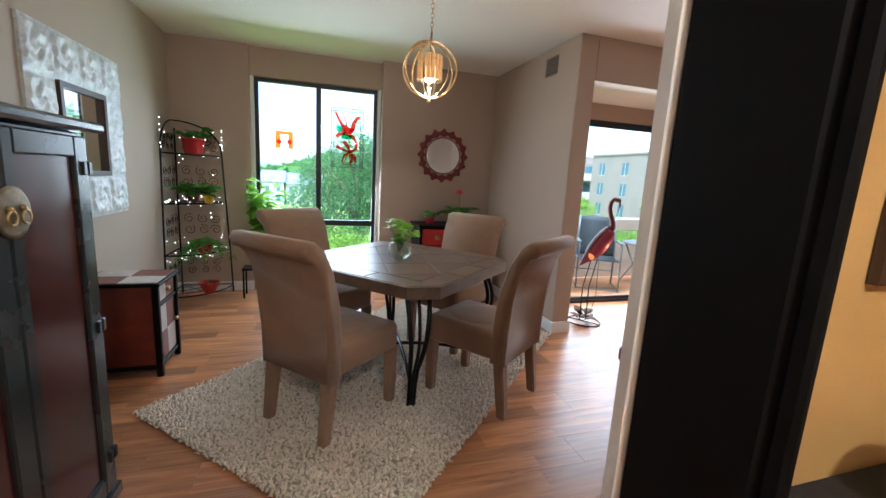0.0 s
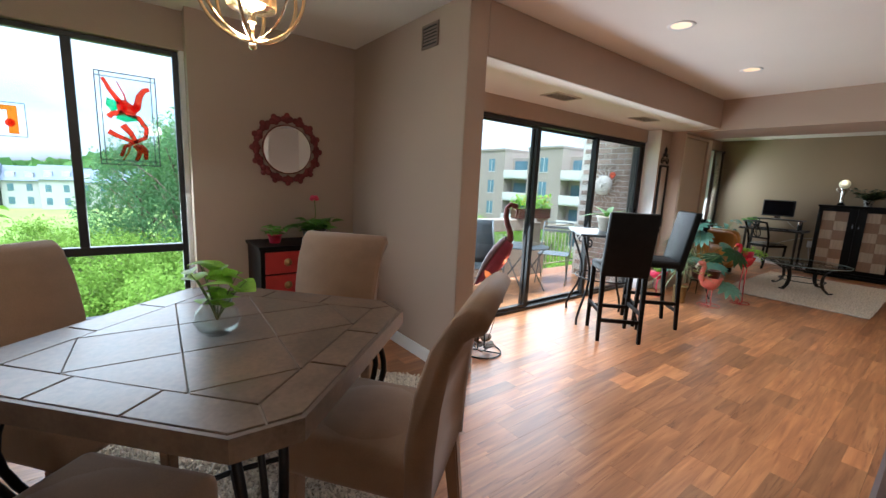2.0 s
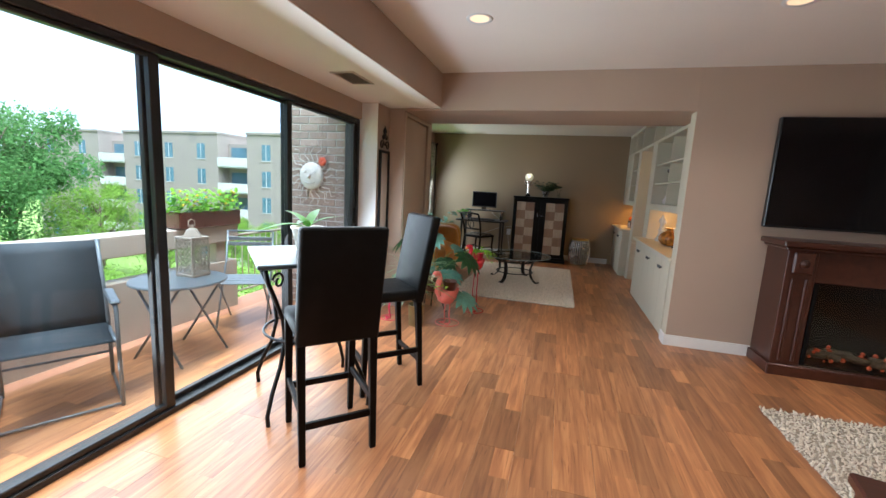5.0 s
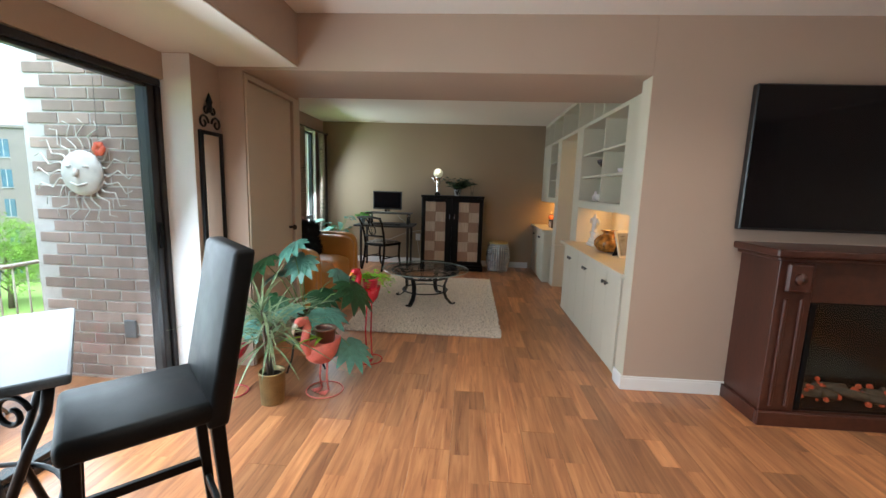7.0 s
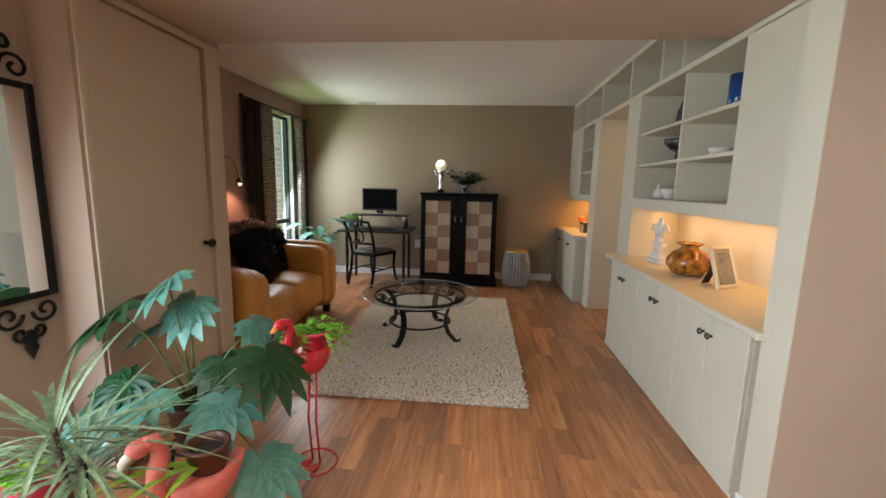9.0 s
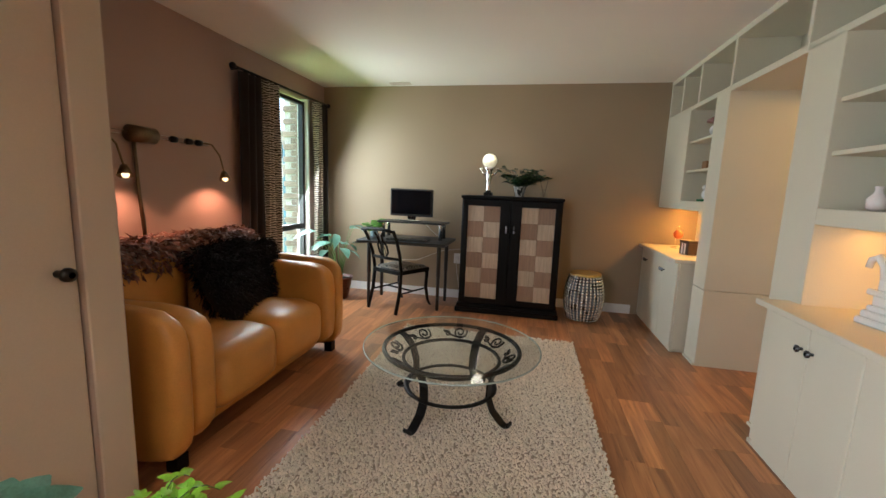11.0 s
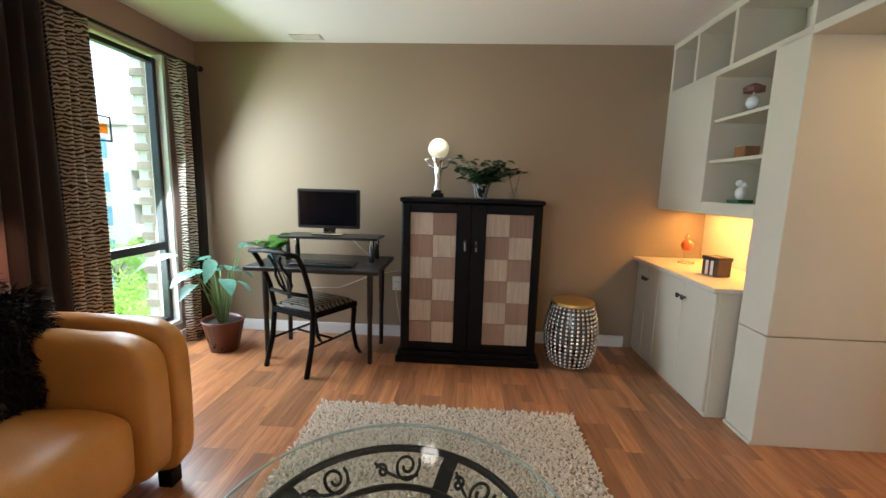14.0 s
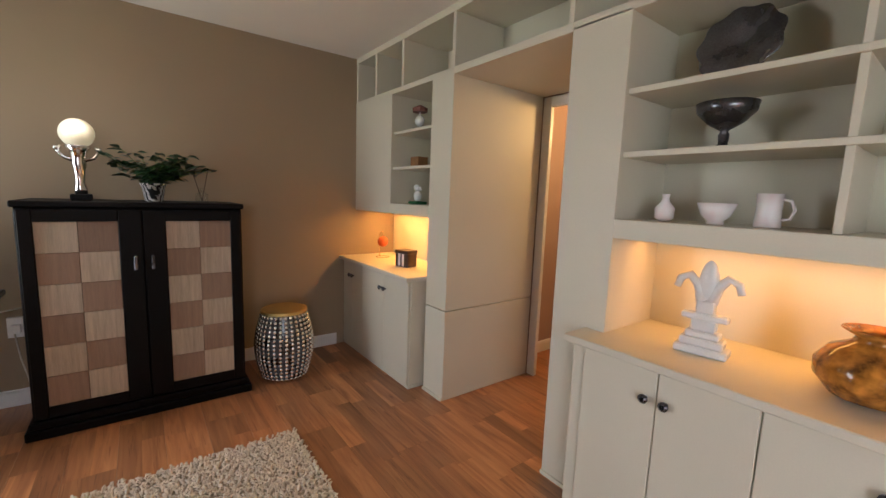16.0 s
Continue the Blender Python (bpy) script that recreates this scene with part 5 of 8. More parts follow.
for s in (-1, 1):
    for q in (0.055, 0.145):
        boxes("flute", MAHOGANY, [(-0.356, s * (W2 - q) - 0.012, 0.12, -0.341, s * (W2 - q) + 0.012, 0.78)], bev=0.005, parent=fx)
    boxes("corbel", MAHOGANY, [(-0.375, s * (W2 - 0.10) - 0.07, 0.82, -0.341, s * (W2 - 0.10) + 0.07, 0.99)], bev=0.012, parent=fx)
    bm = B()
    lathe(bm, [(0.035, 0), (0.03, 0.01), (0.012, 0.012), (0.008, 0.018)], seg=16)
    obj("rosette", bm, MAHOGANY, parent=fx, smooth=True, m=pose(-0.375, s * (W2 - 0.10), 0.90, 0, -90, 0))
boxes("firebox", BLACKPAINT, [(-0.10, -W2 + 0.20, 0.09, -0.08, W2 - 0.20, 0.76), (-0.32, -W2 + 0.20, 0.091, -0.10, W2 - 0.20, 0.11), (-0.345, -W2 + 0.202, 0.10, -0.33, -W2 + 0.23, 0.755), (-0.345, W2 - 0.23, 0.10, -0.33, W2 - 0.202, 0.755)], parent=fx)
o = boxes("fire_glass", CLEAR, [(-0.337, -W2 + 0.231, 0.10, -0.333, W2 - 0.231, 0.755)], parent=fx)
bm = B()
rr = random.Random(81)
for k in range(9):
    y = -0.40 + 0.1 * k
    rod(bm, [(-0.24 + rr.uniform(-0.05, 0.05), y - 0.09, 0.14 + rr.uniform(0, 0.05)), (-0.2, y + 0.09, 0.15 + rr.uniform(0, 0.06))], 0.028, 7)
obj("log", bm, BARK, parent=fx, smooth=True, kind="stuff")
bm = B()
for k in range(60):
    ball(bm, (rr.uniform(-0.28, -0.14), rr.uniform(-0.42, 0.42), rr.uniform(0.115, 0.22)), rr.uniform(0.008, 0.02), u=6, v=4)
obj("ember", bm, EMBER, parent=fx, kind="stuff", label="glowing embers")

# studded chest, with a reed pot and a candle glass
sc = empty("studded_chest", pose(2.536, 0.132, 0, 0, 0, -14), "dark wooden chest with brass studs", "chest")
boxes("body", MAHOGANY, [(0.012, 0.012, 0.03, 0.50, 0.91, 0.575), (0.03, 0.03, 0.0, 0.48, 0.89, 0.03)], bev=0.004, parent=sc)
boxes("lid", MAHOGANY, [(0.0, 0.0, 0.577, 0.515, 0.925, 0.61)], bev=0.006, parent=sc)
bm = B()
for i in range(9):
    for j in range(5):
        if (i + j) % 2 == 0:
            ball(bm, (0.012, 0.06 + i * 0.098, 0.09 + j * 0.105), 0.007, u=7, v=5)
for i in range(5):
    for j in range(5):
        if (i + j) % 2 == 0:
            ball(bm, (0.06 + i * 0.098, 0.91, 0.09 + j * 0.105), 0.007, u=7, v=5)
obj("stud", bm, CHROME, parent=sc, smooth=True, kind="stuff")
rp = empty("reed_pot", pose(3.09, 0.84, 0.61), "bronze bud pot with dark reeds", "diffuser")
bm = B()
lathe(bm, [(0.04, 0), (0.062, 0.010), (0.072, 0.028), (0.066, 0.045), (0.045, 0.060), (0.015, 0.068), (0.017, 0.092)], seg=28)
obj("pot", bm, mk("champagne_metal", (0.20, 0.155, 0.10), 0.35, 0.9), parent=rp, smooth=True)
bm = B()
for k in range(5):
    a = k * 1.3
    rod(bm, [(0, 0, 0.05), (0.09 * math.cos(a), 0.09 * math.sin(a), 0.235)], 0.0045, 6)
obj("reed", bm, BROWNTRIM, parent=rp)
turned_glass = B()
lathe(turned_glass, [(0.05, 0), (0.062, 0.012), (0.066, 0.07), (0.058, 0.13), (0.053, 0.13), (0.060, 0.07), (0.05, 0.014)], seg=14)
cg = obj("candle_glass", turned_glass, mk("frosted_mosaic_glass", (0.62, 0.68, 0.68), 0.25, scale=60, vary=0.25, bump=0.6, fine=90, dist=0.004), smooth=False, m=pose(2.87, 0.82, 0.61), label="frosted mosaic glass candle holder", category="candle holder")
bm = B()
lathe(bm, [(0.044, 0.013), (0.044, 0.06)], seg=16, top=True)
obj("candle", bm, LEAF, parent=cg, label="green moss filling")
bm = B()
rod(bm, [(0.20, 0.912, 0.47), (0.20, 0.937, 0.455), (0.215, 0.942, 0.40), (0.245, 0.942, 0.39), (0.275, 0.942, 0.40), (0.29, 0.937, 0.455), (0.29, 0.912, 0.47)], 0.005, 7)
obj("handle", bm, BRASS, parent=sc, smooth=True, label="brass drop handle")


# ---- plant group by the closet ----
def flamingo(x, y, yaw, s, mat, label, tall=0.0, beak=CREAM, seed=0, pot_mat=None, plant=LEAF):
    e = empty("flamingo_planter", pose(x, y, 0, 0, 0, yaw), label, "planter", "flamingo planters")
    z0 = 0.17 * s + tall
    bm = B()
    ball(bm, (0, 0, 0), 1, 0.125 * s, 0.075 * s, 0.085 * s, 22, 14)
    for v in bm.verts:
        t = v.co.x / (0.125 * s)
        if t < 0:
            v.co.z += 0.06 * s * t * t
            v.co.y *= 1 + 0.55 * t
        if v.co.z > 0.045 * s:
            v.co.z = 0.045 * s
        # wicker ribs
        v.co *= 1 + 0.02 * math.sin(40 * t)
    obj("body", bm, mat, parent=e, smooth=True, m=pose(0, 0, z0 + 0.09 * s))
    bm = B()
    rod(bm, [(0.09 * s, 0, z0 + 0.08 * s), (0.135 * s, 0, z0 + 0.13 * s), (0.13 * s, 0, z0 + 0.20 * s), (0.115 * s, 0, z0 + 0.25 * s), (0.13 * s, 0, z0 + 0.295 * s), (0.165 * s, 0, z0 + 0.295 * s)], 0.027 * s, 10, 0.021 * s)
    ball(bm, (0.165 * s, 0, z0 + 0.29 * s), 0.028 * s, 1.1, 0.85, 0.95)
    obj("neck", bm, mat, parent=e, smooth=True)
    bm = B()
    rod(bm, [(0.18 * s, 0, z0 + 0.285 * s), (0.205 * s, 0, z0 + 0.265 * s), (0.21 * s, 0, z0 + 0.235 * s)], 0.016 * s, 8, 0.005 * s)
    obj("beak", bm, beak, parent=e, smooth=True)
    bm = B()
    for sy in (-1, 1):
        rod(bm, [(0.0, sy * 0.025 * s, z0 + 0.03 * s), (0.012, sy * 0.03 * s, z0 * 0.5), (-0.005, sy * 0.03 * s, 0.008)], 0.006 * s, 6)
        for q in (-0.4, 0, 0.4):
            rod(bm, [(-0.005, sy * 0.03 * s, 0.008), (0.055 * s * math.cos(q), sy * 0.03 * s + 0.055 * s * math.sin(q), 0.006)], 0.005 * s, 5)
    rod(bm, [(0.105 * s * math.cos(t), 0.105 * s * math.sin(t), 0.005) for t in [2 * math.pi * k / 24 for k in range(25)]], 0.004, 6, caps=False)
    obj("leg", bm, mat, parent=e, smooth=True)
    if pot_mat:
        pot(e, (-0.01, 0, z0 + 0.08 * s), 0.048 * s, 0.060 * s, 0.135 * s, pot_mat)
    rr = random.Random(seed)
    return e, z0


e1, z = flamingo(5.70, 2.72, 150, 1.12, FLAMINGO, "coral pink woven flamingo planter", 0.0, CREAM, 1, TERRAPOT)
V, F = [], []
for a, l in ((2.4, 0.30), (2.8, 0.26), (3.2, 0.2), (0.5, 0.1)):
    add_mesh(V, F, *leaf_mesh(l, 0.018, cup=0.35, n=9), aimed((0, 0, z + 0.17), (math.cos(a - 2.6), math.sin(a - 2.6), 0.5)))
raw("leaves", V, F, LEAF_LIME, e1)
e2, z = flamingo(5.60, 3.29, 120, 0.85, FLAMINGO_HOT, "hot pink metal flamingo planter", 0.06, FLAMINGO_HOT, 2)
V, F = [], []
st = sprays(V, F, random.Random(91), (0, 0, z + 0.10), 12, 0.10, 1.0, 0.05, 0.022, 4, 0.3)
raw("leaves", V, F, LEAF_LIME, e2)
e3, z = flamingo(6.21, 2.55, 150, 0.95, mk("flamingo_red", (0.50, 0.02, 0.035), 0.25, scale=14, vary=0.15), "glossy red metal flamingo planter on tall legs", 0.29, BEAK_YELLOW, 3, FLAMINGO_HOT)
bm = B()
rod(bm, [(0.196, 0, z + 0.252), (0.20, 0, z + 0.222)], 0.0125, 8, 0.004)
obj("beak_tip", bm, BLACKPLASTIC, parent=e3, smooth=True)
V, F = [], []
st = sprays(V, F, random.Random(92), (-0.01, 0, z + 0.17), 30, 0.27, 1.3, 0.032, 0.012, 13, 0.75)
raw("leaves", V, F, LEAF_LIME, e3)
stems_obj(st, 0.002, STEM, e3)

dp = empty("dracaena", pose(5.52, 2.985, 0), "spiky dracaena in an olive-gold metal pot", "potted plant")
pot(dp, (0, 0, 0), 0.068, 0.078, 0.205, mk("olive_gold_pot", (0.36, 0.28, 0.12), 0.45, 0.4, scale=7, vary=0.35), rim=0.006)
V, F = [], []
rr = random.Random(93)
bm = B()
for k, (tx, ty, th_) in enumerate(((0.0, 0.0, 0.50), (0.04, 0.04, 0.42), (-0.04, 0.03, 0.60))):
    rod(bm, [(tx * 0.4, ty * 0.4, 0.17), (tx, ty, th_)], 0.011, 7, 0.009)
    for q in range(34):
        a, u = rr.uniform(0, 6.28), rr.uniform(0.0, 2.2)
        add_mesh(V, F, *leaf_mesh(rr.uniform(0.20, 0.42), 0.0085, cup=rr.uniform(0.3, 1.1), n=9, fold=0.4), aimed((tx, ty, th_ - rr.uniform(0, 0.10)), (math.cos(a), math.sin(a), u)))
obj("trunk", bm, BARK, parent=dp, smooth=True)
raw("leaves", V, F, thin(mk("dracaena_leaf", (0.17, 0.26, 0.10), 0.4, scale=40, vary=0.4, bump=0.1, c2=(0.34, 0.42, 0.24)), 0.25), dp)

pp = empty("philodendron", pose(5.98, 2.96, 0), "split-leaf philodendron in a dark pot on an iron stand", "potted plant")
bm = B()
for k in range(3):
    a = 2 * math.pi * k / 3 + 0.4
    rod(bm, [(0.09 * math.cos(a), 0.09 * math.sin(a), 0.24), (0.11 * math.cos(a), 0.11 * math.sin(a), 0.12), (0.15 * math.cos(a), 0.15 * math.sin(a), 0.02), (0.17 * math.cos(a), 0.17 * math.sin(a), 0.04)], 0.007, 6)
rod(bm, [(0.10 * math.cos(t), 0.10 * math.sin(t), 0.235) for t in [2 * math.pi * k / 20 for k in range(21)]], 0.006, 6, caps=False)
obj("iron_stand", bm, IRON, parent=pp, smooth=True)
pot(pp, (0, 0, 0.24), 0.075, 0.105, 0.19, TERRAPOT)
def palmate(L, n=9):
    """A leaf of deep fingers spread round its stalk."""
    V, F = [], []
    for k in range(n):
        a = (k / (n - 1) - 0.5) * 4.6
        q = L * (0.62 + 0.38 * math.cos(a * 0.72))
        vs, fs = leaf_mesh(q, 0.016 + 0.13 * L, cup=0.22, n=7, fold=0.22)
        add_mesh(V, F, vs, fs, Matrix.Rotation(a, 4, 'Z'))
    return V, F
V, F, V2, F2 = [], [], [], []
sts = []
rr = random.Random(95)
spots = [(-0.02, 0.29, 0.80, 0.23), (0.0, 0.08, 0.92, 0.17), (0.06, 0.04, 0.80, 0.16), (-0.05, -0.36, 0.64, 0.20), (-0.08, -0.18, 0.46, 0.17), (-0.12, -0.36, 0.25, 0.19), (-0.15, 0.16, 0.55, 0.17), (-0.18, 0.05, 0.52, 0.15), (0.12, 0.22, 0.70, 0.18), (0.05, -0.10, 0.56, 0.15), (-0.2, 0.25, 0.42, 0.16), (0.15, -0.2, 0.7, 0.15)]
for i, (dx, dy, z, L) in enumerate(spots):
    p1 = Vector((dx, dy, z))
    p0 = Vector((0.02 * dx, 0.02 * dy, 0.40))
    mid = p0.lerp(p1, 0.55) + Vector((0, 0, 0.05))
    sts.append([p0, mid, p1])
    vs, fs = palmate(L * 1.12, 11)
    d = Vector((dx - 0.15, dy, -0.12 + rr.uniform(-0.1, 0.2)))
    add_mesh(*((V, F) if i % 3 else (V2, F2)), vs, fs, aimed(p1, d, rr.uniform(-0.3, 0.3)) @ Matrix.Rotation(rr.uniform(0.2, 0.6), 4, 'Y'))
raw("leaves", V, F, LEAF_BLUE, pp)
raw("dark_leaves", V2, F2, LEAF_DARK, pp)
stems_obj(sts, 0.006, STEM, pp)

# ---- balcony things ----
def sling_chair(x, y, yaw):
    e = empty("patio_chair", pose(x, y, -0.045, 0, 0, yaw), "grey sling patio chair with a metal frame", "patio chair")
    bm = B()
    for s in (-1, 1):
        rod(bm, [(s * 0.25, 0.24, 0.0), (s * 0.25, 0.20, 0.42), (s * 0.25, 0.20, 0.60), (s * 0.25, 0.12, 0.625), (s * 0.25, -0.20, 0.62)], 0.011, 8)
        rod(bm, [(s * 0.25, -0.26, 0.0), (s * 0.24, -0.18, 0.42), (s * 0.235, -0.22, 0.62), (s * 0.22, -0.30, 0.94)], 0.011, 8)
        rod(bm, [(s * 0.24, 0.20, 0.42), (s * 0.24, -0.18, 0.40)], 0.010, 8)
        rod(bm, [(s * 0.25, 0.235, 0.06), (s * 0.25, -0.245, 0.06)], 0.008, 8)
    rod(bm, [(-0.25, 0.235, 0.06), (0.25, 0.235, 0.06)], 0.008, 8)
    rod(bm, [(-0.25, -0.22, 0.22), (0.25, -0.22, 0.22)], 0.008, 8)
    obj("frame", bm, GREYPAINT, parent=e, smooth=True)
    boxes("armrest", GREYPAINT, [(-0.275, -0.18, 0.625, -0.225, 0.18, 0.645), (0.225, -0.18, 0.625, 0.275, 0.18, 0.645)], bev=0.008, parent=e)
    bm = B()
    rows = [[bm.verts.new((sx, -0.185 - 0.13 * t ** 1.5, 0.42 + 0.51 * t)) for sx in (-0.235, 0.235)] for t in [k / 8 for k in range(9)]]
    for A, C in zip(rows, rows[1:]):
        bm.faces.new((A[0], A[1], C[1], C[0]))
    rows = [[bm.verts.new((sx, 0.20 - 0.385 * t, 0.425 - 0.03 * math.sin(math.pi * t))) for sx in (-0.235, 0.235)] for t in [k / 6 for k in range(7)]]
    for A, C in zip(rows, rows[1:]):
        bm.faces.new((A[0], A[1], C[1], C[0]))
    o = obj("sling", bm, SLATE, parent=e, smooth=True)
    so = o.modifiers.new("cloth", "SOLIDIFY")
    so.thickness = 0.008
    return e
sling_chair(3.44, 4.38, 150)
pt = empty("patio_table", pose(4.20, 4.36, -0.045), "round grey folding patio table", "patio table")
bm = B()
lathe(bm, [(0.001, 0.60), (0.30, 0.60), (0.31, 0.607), (0.305, 0.618), (0.001, 0.62)], seg=40, bottom=False)
obj("top", bm, GREYPAINT, parent=pt, smooth=False)
bm = B()
for sx in (-0.2, 0.2):
    rod(bm, [(sx, -0.25, 0), (sx * 0.9, 0.2, 0.60)], 0.009, 7)
    rod(bm, [(sx, 0.25, 0), (sx * 0.9, -0.2, 0.60)], 0.009, 7)
rod(bm, [(-0.2, -0.25, 0.02), (0.2, -0.25, 0.02)], 0.007, 6)
rod(bm, [(-0.2, 0.25, 0.02), (0.2, 0.25, 0.02)], 0.007, 6)
obj("leg", bm, GREYPAINT, parent=pt, smooth=True)
ln = empty("lantern", pose(4.32, 4.36, 0.575), "whitewashed fretwork garden lantern", "lantern")
boxes("post", STUCCO, [(-0.08, -0.08, 0, 0.08, 0.08, 0.02), (-0.08, -0.08, 0.02, -0.068, -0.068, 0.28), (0.068, -0.08, 0.02, 0.08, -0.068, 0.28), (-0.08, 0.068, 0.02, -0.068, 0.08, 0.28), (0.068, 0.068, 0.02, 0.08, 0.08, 0.28), (-0.08, -0.08, 0.28, 0.08, 0.08, 0.295)], bev=0.003, parent=ln)
bm = B()
for k in range(6):
    for j in range(4):
        for f in range(4):
            u, v = -0.05 + j * 0.033, 0.05 + k * 0.04
            pts = [(u + 0.014 * math.cos(t), v + 0.018 * math.sin(t)) for t in [2 * math.pi * q / 8 for q in range(9)]]
            P3 = [((a, -0.074, b) if f == 0 else (a, 0.074, b) if f == 1 else (-0.074, a, b) if f == 2 else (0.074, a, b)) for a, b in pts]
            rod(bm, P3, 0.004, 4, caps=False)
obj("fretwork", bm, STUCCO, parent=ln, kind="stuff")
bm = B()
lathe(bm, [(0.085, 0.296), (0.05, 0.34), (0.02, 0.36), (0.02, 0.38)], seg=4)
rod(bm, [(-0.03, 0, 0.37), (-0.025, 0, 0.41), (0, 0, 0.425), (0.025, 0, 0.41), (0.03, 0, 0.37)], 0.004, 6)
obj("roof", bm, STUCCO, parent=ln)
fc = empty("folding_chair", pose(4.95, 4.45, -0.045, 0, 0, 120), "grey folding metal bistro chair", "folding chair")
bm = B()
for s in (-0.2, 0.2):
    rod(bm, [(s, 0.25, 0), (s, -0.18, 0.60), (s, -0.26, 0.86)], 0.009, 7)
    rod(bm, [(s * 0.9, -0.25, 0), (s * 0.9, 0.18, 0.45)], 0.009, 7)
rod(bm, [(-0.2, 0.25, 0.02), (0.2, 0.25, 0.02)], 0.007, 6)
rod(bm, [(-0.2, -0.26, 0.86), (0.2, -0.26, 0.86)], 0.009, 6)
obj("frame", bm, GREYPAINT, parent=fc, smooth=True)
boxes("slat", GREYPAINT, [(-0.2, -0.17 + k * 0.065, 0.445, 0.2, -0.12 + k * 0.065, 0.455) for k in range(6)] + [(-0.2, -0.25, 0.72 + k * 0.05, 0.2, -0.24, 0.755 + k * 0.05) for k in range(2)], bev=0.002, parent=fc)
pb = empty("planter_box", pose(5.15, 5.02, 0.835), "brown rail planter full of yellow-flowered greens", "planter")
boxes("box", TERRAPOT, [(-0.42, -0.08, 0, 0.30, 0.10, 0.15)], bev=0.01, parent=pb)
V, F = [], []
rr = random.Random(97)
for k in range(520):
    a = rr.uniform(0, 6.28)
    add_mesh(V, F, *leaf_mesh(rr.uniform(0.04, 0.08), 0.02, n=3), aimed((rr.uniform(-0.44, 0.32), rr.uniform(-0.1, 0.12), 0.14 + rr.random() ** 1.5 * 0.20), (math.cos(a), math.sin(a), rr.uniform(-0.2, 1))))
raw("foliage", V, F, LEAF_LIME, pb, kind="stuff")
bm = B()
for k in range(26):
    ball(bm, (rr.uniform(-0.42, 0.3), rr.uniform(-0.1, 0.05), rr.uniform(0.2, 0.35)), 0.012, u=6, v=4)
obj("bloom", bm, YELLOWPOT, parent=pb, kind="stuff")
sf_ = empty("sun_ornament", pose(5.675, 4.235, 1.37) @ Matrix.Scale(1.22, 4), "white metal sun ornament with wavy rays on the brick", "wall ornament")
SUNW = mk("weathered_white", (0.62, 0.58, 0.52), 0.6, scale=20, vary=0.2, bump=0.3)
bm = B()
ball(bm, (-0.015, 0, 0), 0.115, 0.28, 1, 1, 24, 14)
rod(bm, [(-0.05, 0, 0.02), (-0.058, 0, -0.02)], 0.012)
rod(bm, [(-0.04, -0.045, -0.05), (-0.047, 0, -0.065), (-0.04, 0.045, -0.05)], 0.006)
rod(bm, [(-0.042, -0.06, 0.03), (-0.046, -0.03, 0.035)], 0.006)
rod(bm, [(-0.042, 0.06, 0.03), (-0.046, 0.03, 0.035)], 0.006)
obj("disc", bm, SUNW, parent=sf_, smooth=True)
bm = B()
for k in range(20):
    a = 2 * math.pi * k / 20
    rod(bm, [(-0.012, (0.105 + 0.028 * j) * math.cos(a + 0.10 * math.sin(j * 1.6)), (0.105 + 0.028 * j) * math.sin(a + 0.10 * math.sin(j * 1.6))) for j in range(7)], 0.005, 5, 0.002)
obj("ray", bm, SUNW, parent=sf_, smooth=True, kind="stuff")
bm = B()
for k in range(6):
    a = k * 1.05
    ball(bm, (0, 0.025 * math.cos(a), 0.025 * math.sin(a)), 0.022, 0.4, 1, 1, 8, 6)
fr_ = obj("flower_ornament", bm, mk("orange_enamel", (0.62, 0.09, 0.03), 0.4, scale=20, vary=0.2), smooth=True, m=pose(5.64, 4.10, 1.52), label="orange-red glass flower hung on a thread", category="ornament")
bm = B()
rod(bm, [(0, 0, 0.02), (0, 0, 0.88)], 0.0015, 4)
obj("thread", bm, IRON, parent=fr_)
boxes("outdoor_outlet", GREYPAINT, [(5.665, 3.98, 0.30, 5.681, 4.06, 0.42)], bev=0.004, label="grey outdoor power outlet on the brick", category="outlet")

# ---- outside: bricks, ground, trees, houses ----
BRICK = mk("brown_brick", (0.33, 0.25, 0.205), 0.88, scale=16, vary=0.2, bump=0.5, fine=90, rnd=0.22, dist=0.004)
bme = B()
bbox(bme, -0.100, -0.016, -0.032, 0.100, 0.02, 0.032, 0.003)
brick_me = bpy.data.meshes.new("brick")
bme.to_mesh(brick_me)
bme.free()
brick_me.materials.append(BRICK)
bw = empty("brick_wall", pose(0, 0, 0), "brown brick end wall of the balcony", "wall", kind="structure")
for j in range(33):
    z = -0.02 + j * 0.075
    for k in range(4):
        y = 3.97 + k * 0.21 - (0.105 if j % 2 else 0)
        if y + 0.1 < 4.66:
            b = new("brick", brick_me)
            b.parent = bw
            b.matrix_basis = pose(5.694, y, z, 0, 0, -90)
    b = new("brick", brick_me)
    b.parent = bw
    b.matrix_basis = pose(5.80 + (0.05 if j % 2 else 0), 4.632, z, 0, 0, 180)
bw2 = empty("brick_pier", pose(0, 0, 0), "brown brick pier outside the office window", "wall", kind="structure")
for j in range(36):
    z = 0.0 + j * 0.075
    for k in range(2):
        y = 4.73 + k * 0.21 + (-0.105 if j % 2 else 0)
        if y < 4.93:
            b = new("brick", brick_me)
            b.parent = bw2
            b.matrix_basis = pose(10.316, y, z, 0, 0, -90)

